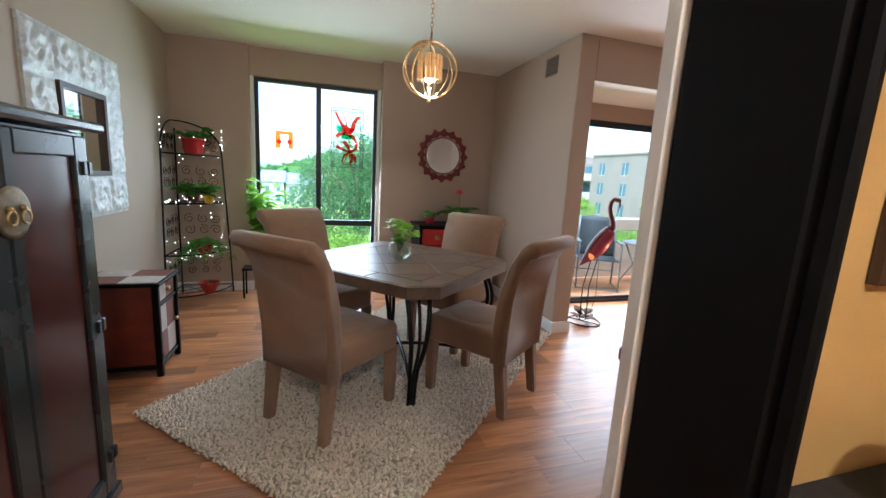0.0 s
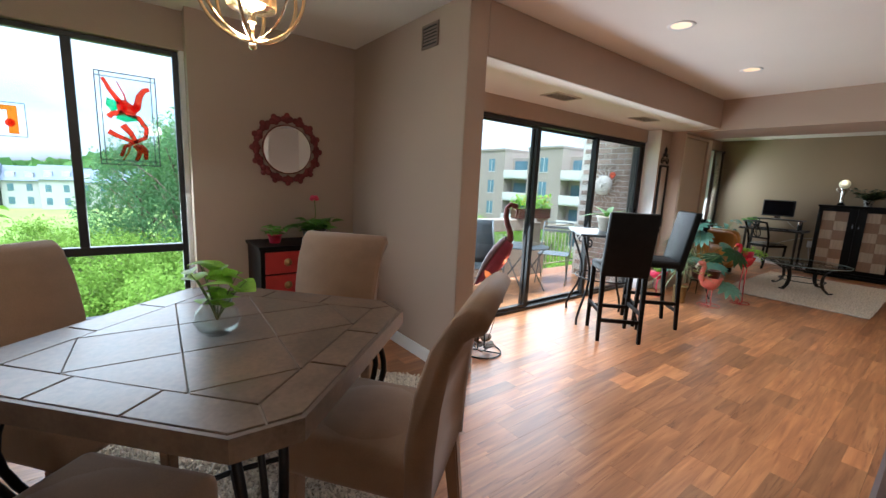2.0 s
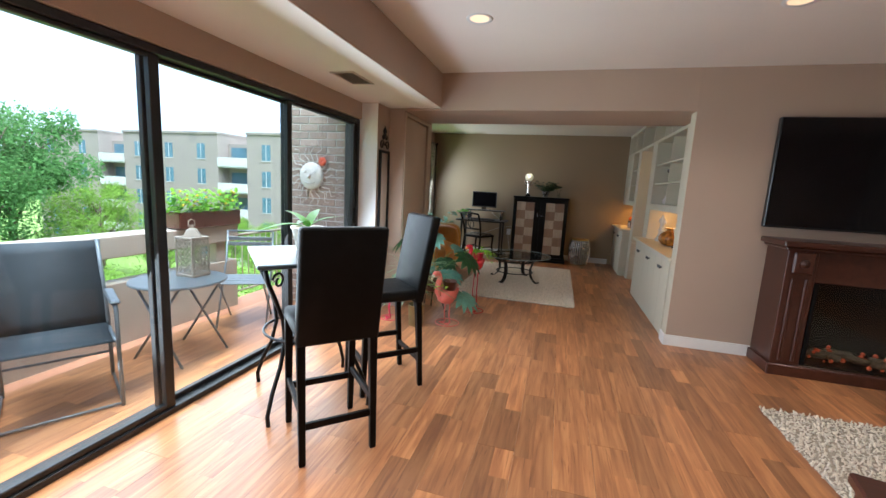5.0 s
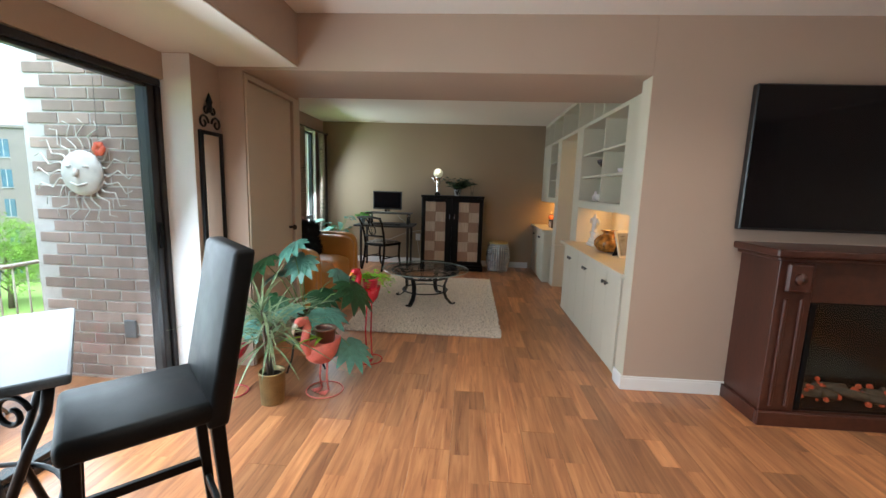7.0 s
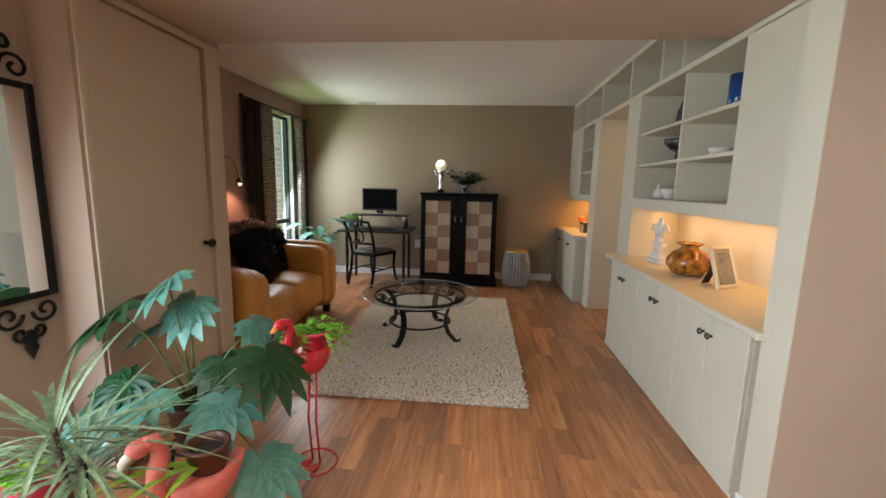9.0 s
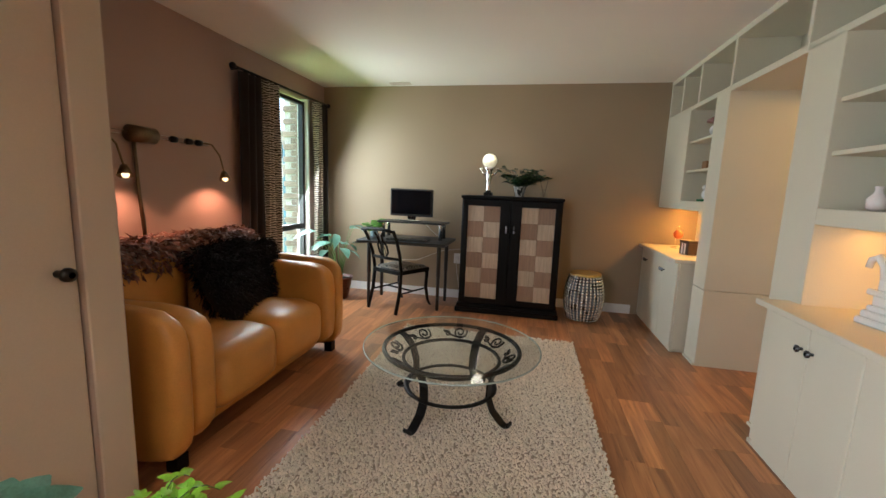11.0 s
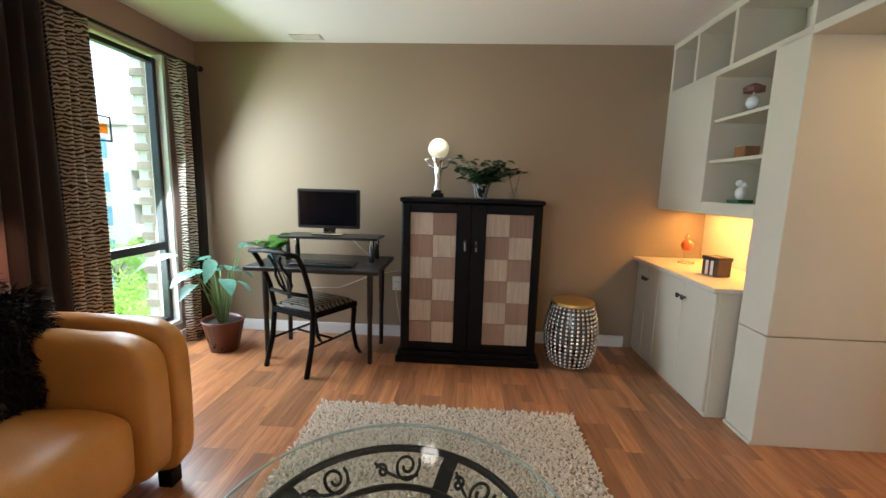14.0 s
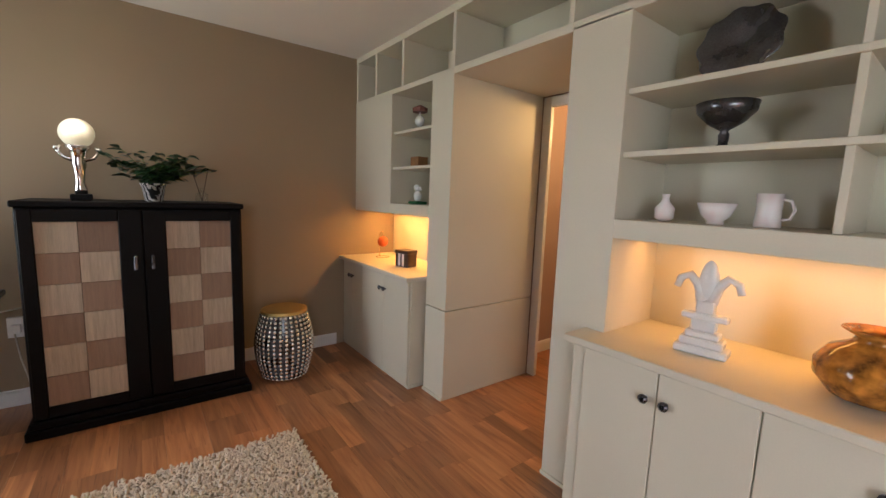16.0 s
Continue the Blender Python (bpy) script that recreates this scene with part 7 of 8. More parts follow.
# ---- sofa ----
sf = empty("sofa", pose(7.0, 3.30, 0), "mustard tan leather two-seat sofa", "sofa")
SW, SD = 1.58, 1.0
def cushion(name, x0, y0, z0, x1, y1, z1, puff=0.03, bev=0.05, mat=LEATHER_TAN, tilt=None, seed=0):
    bm = B()
    bbox(bm, x0, y0, z0, x1, y1, z1)
    bmesh.ops.subdivide_edges(bm, edges=bm.edges[:], cuts=9, use_grid_fill=True)
    cx, cy, cz = (x0 + x1) / 2, (y0 + y1) / 2, (z0 + z1) / 2
    hx, hy, hz = (x1 - x0) / 2, (y1 - y0) / 2, (z1 - z0) / 2
    for v in bm.verts:
        u, w, t = (v.co.x - cx) / hx, (v.co.y - cy) / hy, (v.co.z - cz) / hz
        # round the corners, then puff the middles
        q = max(1e-6, (abs(u) ** 7 + abs(w) ** 7 + abs(t) ** 7) ** (1 / 7))
        u, w, t = u / q, w / q, t / q
        n1 = noise.noise(Vector((v.co.x * 5 + seed, v.co.y * 5, v.co.z * 5))) * 0.013 + noise.noise(Vector((v.co.x * 16, v.co.y * 9 + seed, v.co.z * 16))) * 0.008
        g = puff * (1 - u * u) * (1 - w * w) * (1 if abs(t) > 0.8 else 0)
        g2 = puff * 0.6 * (1 - u * u) * (1 - t * t) * (1 if abs(w) > 0.8 else 0)
        v.co = Vector((cx + u * hx, cy + w * hy + math.copysign(g2, w), cz + t * hz + math.copysign(g, t) + n1))
    return obj(name, bm, mat, parent=sf, smooth=True)
cushion("frame", 0.05, 0.10, 0.06, SW - 0.05, SD, 0.30, 0.0)
cushion("seat_cushion", 0.26, 0.02, 0.15, 0.79, 0.70, 0.455, 0.035, seed=1)
cushion("seat_cushion", 0.79, 0.02, 0.15, SW - 0.26, 0.70, 0.455, 0.035, seed=4)
cushion("backrest", 0.22, 0.64, 0.28, 0.79, SD - 0.04, 0.88, 0.04, seed=7)
cushion("backrest", 0.79, 0.64, 0.28, SW - 0.22, SD - 0.04, 0.88, 0.04, seed=9)
cushion("armrest", 0.0, 0.0, 0.05, 0.12, SD, 0.725, 0.015, seed=2)
cushion("armrest", 0.11, 0.01, 0.10, 0.27, SD - 0.15, 0.69, 0.02, seed=3)
cushion("armrest", SW - 0.12, 0.0, 0.05, SW, SD, 0.725, 0.015, seed=5)
cushion("armrest", SW - 0.27, 0.01, 0.10, SW - 0.11, SD - 0.15, 0.69, 0.02, seed=6)
for foot in [(0.05, 0.05, 0, 0.11, 0.11, 0.07), (SW - 0.11, 0.05, 0, SW - 0.05, 0.11, 0.07), (0.05, SD - 0.1, 0, 0.11, SD - 0.04, 0.07), (SW - 0.11, SD - 0.1, 0, SW - 0.05, SD - 0.04, 0.07)]:
    boxes("foot", BLACKWOOD, [foot], parent=sf)


def fur(name, parent, pts, nrm, mat, n, L, W, seed, droop=0.4):
    """Tufts of fur or feathers scattered over a surface given by a function."""
    rr = random.Random(seed)
    V, F = [], []
    for k in range(n):
        p, d = pts(rr)
        d = (d + Vector((rr.uniform(-0.7, 0.7), rr.uniform(-0.7, 0.7), rr.uniform(-0.9, 0.3)))).normalized()
        ln, w = L * rr.uniform(0.6, 1.3), W * rr.uniform(0.6, 1.3)
        m = aimed(p, d, rr.uniform(-1, 1))
        vs = [(0, -w * 0.5, 0), (0, w * 0.5, 0), (ln * 0.5, -w, w * 0.5), (ln * 0.5, w, w * 0.5), (ln, 0, -droop * ln)]
        add_mesh(V, F, vs, [(0, 1, 3, 2), (2, 3, 4)], m)
    return raw(name, V, F, mat, parent, smooth=True, kind="stuff")


def fur_pillow(at, yaw, lean, s, seed):
    e = empty("fur_pillow", pose(at[0], at[1], at[2], lean, 0, yaw), "shaggy dark brown faux-fur pillow on the sofa", "pillow", "fur pillows")
    bm = B()
    ball(bm, (0, 0, 0), 1, s, 0.085, s * 0.92, 18, 12)
    for v in bm.verts:
        u, w = v.co.x / s, v.co.z / (s * 0.92)
        q = max(1e-5, (u ** 4 + w ** 4) ** 0.25 / max(1e-5, math.hypot(u, w)))
        v.co.x /= q ** 0.8
        v.co.z /= q ** 0.8
    obj("core", bm, FUR_DARK, parent=e, smooth=True)
    def pts(rr):
        u, w = rr.uniform(-1, 1), rr.uniform(-1, 1)
        y = -0.085 * math.sqrt(max(0, 1 - max(abs(u), abs(w)) ** 3))
        if rr.random() < 0.25:
            y = -y
        return Vector((u * s * 0.97, y, w * s * 0.9)), Vector((u * 0.8, math.copysign(1.0, y) * 0.8, w * 0.8))
    fur("fur", e, pts, None, FUR_DARK, 5200, 0.055, 0.004, seed)
fur_pillow((7.93, 3.78, 0.655), 10, -24, 0.265, 21)
fur_pillow((8.23, 3.86, 0.645), -14, -22, 0.235, 22)
th = empty("feather_throw", pose(7.0, 3.34, 0.03), "fringed red-brown feather throw along the sofa back", "throw")
bm = B()
prof = [(0.60, 0.72), (0.61, 0.82), (0.66, 0.865), (0.74, 0.885), (0.83, 0.87), (0.885, 0.80), (0.895, 0.68)]
cols = [[bm.verts.new((0.17 + 1.24 * i / 16, y, z + 0.012 * math.sin(i * 1.7 + k) + 0.006)) for k, (y, z) in enumerate(prof)] for i in range(17)]
for A, C in zip(cols, cols[1:]):
    for k in range(len(prof) - 1):
        bm.faces.new((A[k], A[k + 1], C[k + 1], C[k]))
obj("cloth", bm, ZEBRA, parent=th, smooth=True, label="zebra-striped lining")
def tpts(rr):
    i = rr.uniform(0, 5.2)
    k = int(i)
    f = i - k
    y = prof[k][0] * (1 - f) + prof[k + 1][0] * f
    z = prof[k][1] * (1 - f) + prof[k + 1][1] * f
    return Vector((rr.uniform(0.15, 1.43), y, z + 0.008)), Vector((0, -0.7 if k < 3 else 0.4, 0.5))
fur("feathers", th, tpts, None, FUR_RED, 3000, 0.055, 0.012, 31, 0.5)

# ---- coffee table ----
ct = empty("coffee_table", pose(7.89, 2.30, 0.028, 0, 0, 22), "round glass coffee table on a scrolled black iron base", "coffee table")
TZ = 0.375
bm = B()
lathe(bm, [(0.001, TZ), (0.485, TZ), (0.497, TZ + 0.003), (0.50, TZ + 0.007), (0.492, TZ + 0.012), (0.001, TZ + 0.0125)], seg=64, bottom=False)
o = obj("glass_top", bm, CLEAR, parent=ct, smooth=False, label="clear bevelled glass top")
o.visible_shadow = False
bm = B()
def ringp(r, z, n=48):
    return [(r * math.cos(t), r * math.sin(t), z) for t in [2 * math.pi * k / n for k in range(n + 1)]]
rod(bm, ringp(0.385, TZ - 0.012), 0.0125, 8, caps=False)
rod(bm, ringp(0.275, TZ - 0.075), 0.0105, 8, caps=False)
rod(bm, ringp(0.255, 0.135), 0.016, 8, caps=False, flat=0.4)
obj("ring", bm, IRON, parent=ct, smooth=True)
bm = B()
rod(bm, ringp(0.499, TZ + 0.006, 64), 0.0045, 6, caps=False)
obj("glass_edge", bm, mk("glass_edge", (0.42, 0.50, 0.47), 0.15, scale=20, vary=0.15, bump=0), parent=ct, smooth=True, label="pale green edge of the glass")
for k in range(4):
    a = radians(45 + 90 * k)
    ca_, sa_ = math.cos(a), math.sin(a)
    prf = [(0.385, TZ - 0.012), (0.34, TZ - 0.03), (0.285, TZ - 0.075), (0.255, 0.22), (0.25, 0.14), (0.28, 0.07), (0.34, 0.018), (0.365, 0.010), (0.385, 0.018), (0.382, 0.034)]
    bm = B()
    sec = []
    for i, (r, z) in enumerate(prf):
        sec.append([bm.verts.new((r * ca_ - s * sa_ + dr_ * ca_, r * sa_ + s * ca_ + dr_ * sa_, z)) for s, dr_ in ((-0.026, -0.004), (0.026, -0.004), (0.026, 0.005), (-0.026, 0.005))])
    for A, C in zip(sec, sec[1:]):
        for q in range(4):
            bm.faces.new((A[q], A[(q + 1) % 4], C[(q + 1) % 4], C[q]))
    bm.faces.new(sec[0])
    bm.faces.new(sec[-1])
    obj("leg", bm, IRON, parent=ct)
    # scrollwork between the legs, on the cone between the two rings
    bm = B()
    for da, s in ((24, 1), (66, 1)):
        for (cu, cv, r, turns, st) in ((0.0, 0.0, 0.046, 1.6, 2.6), (0.085, -0.012, 0.022, 1.1, 0.5)):
            pts = []
            for u, v in scroll(cu, cv, r, turns, st, s, 26):
                ang = a + radians(da) + u / 0.335
                rr_ = 0.332 + v
                pts.append((rr_ * math.cos(ang), rr_ * math.sin(ang), TZ - 0.012 - 0.063 * (0.385 - rr_) / 0.11))
            rod(bm, pts, 0.0055, 6)
        pts = []
        for i in range(9):
            t = i / 8
            ang = a + radians(da) + (-0.046 + 0.155 * t) / 0.335
            rr_ = 0.332 - 0.045 * math.sin(math.pi * (0.15 + 0.75 * t)) + 0.028 * t
            pts.append((rr_ * math.cos(ang), rr_ * math.sin(ang), TZ - 0.012 - 0.063 * (0.385 - rr_) / 0.11))
        rod(bm, pts, 0.0055, 6)
    obj("scroll", bm, IRON, parent=ct, smooth=True)

# ---- checkered cabinet ----
ck = empty("media_cabinet", pose(9.86, 1.59, 0), "black cabinet with checkered grass-weave door panels", "cabinet")
boxes("body", BLACKWOOD, [(0.025, 0.0, 0.09, 0.50, 1.01, 1.20), (0.01, -0.012, 1.20, 0.505, 1.022, 1.232), (-0.02, -0.03, 0.0, 0.505, 1.04, 0.05), (-0.005, -0.015, 0.05, 0.505, 1.025, 0.09)], bev=0.006, parent=ck)
for y0, y1 in ((0.012, 0.503), (0.507, 0.998)):
    ds = 0.085
    hinge_hi = y0 < 0.3
    a, b_ = (y0 + 0.055, y1 - 0.105) if hinge_hi else (y0 + 0.105, y1 - 0.055)
    d = boxes("door", BLACKWOOD, [(0.0, y0, 0.10, 0.024, a, 1.19), (0.0, b_, 0.10, 0.024, y1, 1.19), (0.0, a, 1.13, 0.024, b_, 1.19), (0.0, a, 0.10, 0.024, b_, 0.16)], bev=0.004, parent=ck)
    ph_, pw_ = (1.13 - 0.16) / 6, (b_ - a) / 2
    for i in range(2):
        for j in range(6):
            boxes("panel", GRASSCLOTH if (i + j) % 2 == 0 else BROWNWEAVE, [(0.010, a + i * pw_ + 0.0008, 0.16 + j * ph_ + 0.0008, 0.020, a + (i + 1) * pw_ - 0.0008, 0.16 + (j + 1) * ph_ - 0.0008)], bev=0.0015, parent=d)
    boxes("handle", PEWTER, [(-0.014, (y1 - 0.045) if hinge_hi else (y0 + 0.03), 0.86, 0.0, (y1 - 0.03) if hinge_hi else (y0 + 0.045), 0.94)], bev=0.003, parent=d)

gl = empty("globe_lamp", pose(10.10, 2.36, 1.232), "silver table lamp with raised arms holding a lit globe", "table lamp")
boxes("base", BLACKWOOD, [(-0.045, -0.045, 0, 0.045, 0.045, 0.035)], bev=0.004, parent=gl)
bm = B()
lathe(bm, [(0.026, 0.035), (0.03, 0.06), (0.022, 0.10), (0.026, 0.16), (0.034, 0.20), (0.030, 0.225), (0.04, 0.27), (0.058, 0.295), (0.05, 0.30)], seg=18)
for s in (-1, 1):
    rod(bm, [(0, s * 0.03, 0.22), (0, s * 0.065, 0.235), (0, s * 0.085, 0.265), (0, s * 0.075, 0.295)], 0.010, 7, 0.007)
    ball(bm, (0, s * 0.09, 0.28), 0.014)
obj("stem", bm, CHROME, parent=gl, smooth=True)
bm = B()
ball(bm, (0, 0, 0.365), 0.078, u=24, v=16)
obj("globe", bm, GLOBE, parent=gl, smooth=True, label="lit frosted glass globe")
lamp("globe_bulb", "POINT", (9.98, 2.36, 1.66), 0.2, WARM, 0.07)
fe = empty("fern", pose(10.10, 2.03, 1.232), "dark green fern in a zebra-striped pot", "potted plant")
pot(fe, (0, 0, 0), 0.045, 0.062, 0.11, banded("zebra_pot", (0.02, 0.02, 0.02), (0.7, 0.68, 0.64), 18.0, "X", 6.0, 0.3))
V, F = [], []
rr = random.Random(41)
st = sprays(V, F, rr, (0, 0, 0.09), 42, 0.36, 1.9, 0.06, 0.022, per=12, droop=0.22)
raw("fronds", V, F, LEAF_DARK, fe)
stems_obj(st, 0.0025, STEM, fe)
rd = empty("reed_diffuser", pose(10.08, 1.78, 1.232), "clear glass reed diffuser with dark reeds", "diffuser")
bm = B()
lathe(bm, [(0.03, 0), (0.036, 0.004), (0.036, 0.05), (0.014, 0.075), (0.014, 0.09)], seg=18)
obj("bottle", bm, CLEAR, parent=rd, smooth=True)
bm = B()
rod(bm, [(0, 0, 0.01), (0.0, 0.05, 0.20)], 0.0022, 5)
rod(bm, [(0, 0, 0.01), (0.01, -0.04, 0.21)], 0.0022, 5)
obj("reed", bm, BROWNTRIM, parent=rd)

# ---- garden stool ----
gs = empty("garden_stool", pose(9.98, 1.31, 0), "silver beaded drum stool with a gold top", "stool")
bm = B()
prof = [(0.145 + 0.045 * math.sin(math.pi * t), 0.01 + 0.465 * t) for t in [k / 10 for k in range(11)]]
lathe(bm, [(r - 0.012, z) for r, z in prof], seg=28)
obj("core", bm, PEWTER, parent=gs, smooth=True)
bm = B()
for j in range(16):
    t = (j + 0.5) / 16
    r = 0.145 + 0.045 * math.sin(math.pi * t)
    for k in range(30):
        a = 2 * math.pi * (k + 0.5 * (j % 2) * 0) / 30
        ball(bm, (r * math.cos(a), r * math.sin(a), 0.01 + 0.465 * t), 0.0145, 1, 1, 0.95, 6, 4)
obj("bead", bm, CHROME, parent=gs, smooth=True, kind="stuff", label="rows of chromed beads")
bm = B()
lathe(bm, [(0.15, 0.475), (0.158, 0.48), (0.155, 0.495), (0.14, 0.50)], seg=32, top=True)
obj("top", bm, mk("brushed_gold_lid", (0.58, 0.40, 0.13), 0.4, 0.8, scale=14, vary=0.15), parent=gs, smooth=False, label="gold metal top")

# ---- desk and what stands on it ----
dk = empty("desk", pose(9.64, 2.72, 0), "black desk with round legs", "desk")
boxes("top", BLACKPLASTIC, [(0.0, 0.0, 0.70, 0.62, 0.95, 0.732)], bev=0.006, parent=dk)
for lx, ly in ((0.15, 0.09), (0.55, 0.09), (0.15, 0.925 - 0.06), (0.55, 0.925 - 0.06)):
    bm = B()
    lathe(bm, [(0.016, 0.0), (0.018, 0.01), (0.018, 0.36), (0.022, 0.365), (0.022, 0.70)], (lx, ly, 0), 12)
    obj("leg", bm, BLACKPLASTIC, parent=dk, smooth=True)
rs = empty("monitor_riser", pose(9.93, 2.79, 0.732), "black monitor shelf on silver posts", "shelf")
boxes("board", BLACKPLASTIC, [(0.0, 0.0, 0.165, 0.28, 0.76, 0.185)], bev=0.004, parent=rs)
for px, py in ((0.04, 0.05), (0.22, 0.05), (0.04, 0.70), (0.22, 0.70)):
    bm = B()
    lathe(bm, [(0.02, 0), (0.02, 0.165)], (px, py, 0), 12)
    obj("post", bm, CHROME, parent=rs, smooth=True)
mo = empty("monitor", pose(10.10, 3.21, 0.917, 0, 0, 0), "black flat computer monitor, switched off", "monitor")
boxes("bezel", BLACKPLASTIC, [(-0.02, -0.245, 0.05, 0.03, 0.245, 0.355)], bev=0.008, parent=mo)
boxes("screen", SCREEN, [(-0.0225, -0.225, 0.075, -0.0195, 0.225, 0.335)], parent=mo)
boxes("stand", CHROME, [(-0.07, -0.12, 0.0, 0.09, 0.12, 0.014), (0.0, -0.05, 0.014, 0.025, 0.05, 0.06)], bev=0.006, parent=mo, label="silver monitor foot")
kb = empty("keyboard", pose(9.80, 3.15, 0.732), "black computer keyboard on the desk", "keyboard")
boxes("case", BLACKPLASTIC, [(-0.075, -0.23, 0, 0.075, 0.23, 0.018)], bev=0.006, parent=kb)
bm = B()
for i in range(5):
    for j in range(16):
        bbox(bm, -0.062 + i * 0.025, -0.215 + j * 0.027, 0.018, -0.041 + i * 0.025, -0.192 + j * 0.027, 0.024)
obj("keys", bm, BLACKPLASTIC, parent=kb)
potted("desk_plant", (9.96, 3.60, 0.732), "leafy plant in a pale blue pot on the desk", 0.035, 0.045, 0.08, mk("pale_blue_pot", (0.35, 0.48, 0.55), 0.3), LEAF, 12, 0.19, 0.9, 0.085, 0.036, 4, 0.4, 51)
cbm = B()
rod(cbm, [(10.2, 3.1, 0.917), (10.25, 3.0, 0.80), (10.2, 2.9, 0.735), (10.3, 2.78, 0.72)], 0.004, 5)
rod(cbm, [(10.33, 3.5, 0.42), (10.34, 3.2, 0.43), (10.35, 2.9, 0.56), (10.36, 2.65, 0.60)], 0.004, 5)
rod(cbm, [(10.35, 2.72, 0.45), (10.33, 2.70, 0.30), (10.3, 2.66, 0.12)], 0.004, 5)
obj("power_cable", cbm, CREAM, smooth=True, label="loose pale cables behind the desk", category="cable")
boxes("wall_outlet", TRIM, [(10.36, 2.67, 0.42, 10.378, 2.75, 0.54), (10.33, 2.69, 0.45, 10.36, 2.73, 0.50)], bev=0.003, label="white wall outlet with a plug", category="outlet")

# ---- lyre-back chair ----
lc = empty("lyre_chair", pose(9.826, 3.24, 0, 0, 0, -115), "black lyre-back side chair with a patterned seat", "chair")
# local +y faces the desk
bm = B()
for s in (-1, 1):
    rod(bm, [(s * 0.20, -0.27, 0.0), (s * 0.195, -0.21, 0.22), (s * 0.19, -0.19, 0.43), (s * 0.195, -0.22, 0.60), (s * 0.205, -0.28, 0.76), (s * 0.21, -0.34, 0.86)], 0.019, 8, 0.017)
obj("back_post", bm, BLACKWOOD, parent=lc, smooth=True)
for s in (-1, 1):
    bm = B()
    rod(bm, [(s * 0.195, 0.20, 0.43), (s * 0.20, 0.215, 0.36), (s * 0.20, 0.20, 0.22), (s * 0.205, 0.235, 0.06), (s * 0.21, 0.275, 0.0)], 0.022, 8, 0.014)
    obj("leg", bm, BLACKWOOD, parent=lc, smooth=True)
bm = B()
rod(bm, [(-0.22, -0.34, 0.85), (-0.10, -0.355, 0.865), (0, -0.36, 0.87), (0.10, -0.355, 0.865), (0.22, -0.34, 0.85)], 0.026, 8, flat=0.6)
obj("crest_rail", bm, BLACKWOOD, parent=lc, smooth=True)
bm = B()
rod(bm, [(-0.2, -0.215, 0.56), (0, -0.235, 0.56), (0.2, -0.215, 0.56)], 0.015, 8)
obj("cross_rail", bm, BLACKWOOD, parent=lc, smooth=True)
bm = B()
rod(bm, [(-0.19, -0.20, 0.20), (-0.19, 0.20, 0.20)], 0.009, 7)
rod(bm, [(0.19, -0.20, 0.20), (0.19, 0.20, 0.20)], 0.009, 7)
rod(bm, [(-0.19, 0.0, 0.20), (0.19, 0.0, 0.20)], 0.009, 7)
obj("stretcher", bm, BLACKWOOD, parent=lc, smooth=True)
bm = B()
for s in (-1, 1):
    rod(bm, [(s * 0.015, -0.235, 0.57), (s * 0.06, -0.25, 0.62), (s * 0.065, -0.275, 0.69), (s * 0.03, -0.30, 0.75), (s * 0.035, -0.325, 0.80), (s * 0.06, -0.335, 0.83)], 0.010, 7)
rod(bm, [(0, -0.24, 0.57), (0, -0.35, 0.85)], 0.005, 6)
rod(bm, [(-0.025, -0.24, 0.6), (-0.02, -0.33, 0.81)], 0.003, 5)
rod(bm, [(0.025, -0.24, 0.6), (0.02, -0.33, 0.81)], 0.003, 5)
obj("lyre", bm, BLACKWOOD, parent=lc, smooth=True)
bm = B()
slab(bm, [(-0.19, -0.21), (0.19, -0.21), (0.225, 0.22), (-0.225, 0.22)], 0.395, 0.435)
obj("seat_frame", bm, BLACKWOOD, parent=lc)
bm = B()
slab(bm, [(-0.175, -0.19), (0.175, -0.19), (0.205, 0.205), (-0.205, 0.205)], 0.432, 0.462, 0.018)
obj("seat", bm, banded("seat_print", (0.02, 0.018, 0.016), (0.35, 0.32, 0.27), 8, "Y", 5, 0.4), parent=lc, smooth=True, label="grey and black printed seat pad")

# ---- curtains, rod, plant, wall lamps ----
def drape(name, x0, x1, y, z0, z1, mat, folds, seed, label, amp=0.028):
    rr = random.Random(seed)
    ph_ = [rr.uniform(0, 6) for _ in range(4)]
    n, m_ = int((x1 - x0) * 130) + 12, 14
    vs, fs = [], []
    for j in range(m_ + 1):
        t = j / m_
        for i in range(n + 1):
            u = i / n
            a = amp * (0.8 + 0.3 * (1 - t))
            yy = y + a * math.sin(2 * math.pi * folds * u + ph_[0] + 0.4 * math.sin(3 * t + ph_[1])) + 0.006 * math.sin(9 * u + 5 * t + ph_[2])
            vs.append((x0 + (x1 - x0) * u + 0.012 * math.sin(4 * t + 6 * u), yy, z1 + (z0 - z1) * t))
    for j in range(m_):
        for i in range(n):
            a = j * (n + 1) + i
            fs.append((a, a + 1, a + n + 2, a + n + 1))
    ob = raw(name, vs, fs, mat, None, True, label=label, category="curtain", group="office curtains")
    so = ob.modifiers.new("cloth", "SOLIDIFY")
    so.thickness = 0.003
    return ob
drape("curtain", 8.78, 9.06, 4.33, 0.02, 2.19, CURTAIN, 3, 1, "black-brown curtain panel at the window")
drape("curtain", 9.06, 9.30, 4.33, 0.02, 2.19, ZEBRA, 3, 2, "zebra-print curtain panel at the window")
drape("curtain", 9.99, 10.14, 4.33, 0.02, 2.19, ZEBRA, 2, 3, "zebra-print curtain panel at the window")
drape("curtain", 10.14, 10.27, 4.33, 0.02, 2.19, CURTAIN, 2, 4, "black-brown curtain panel at the window")
cr = empty("curtain_rod", pose(0, 4.33, 2.205), "black curtain rod with ball finials", "curtain rod")
bm = B()
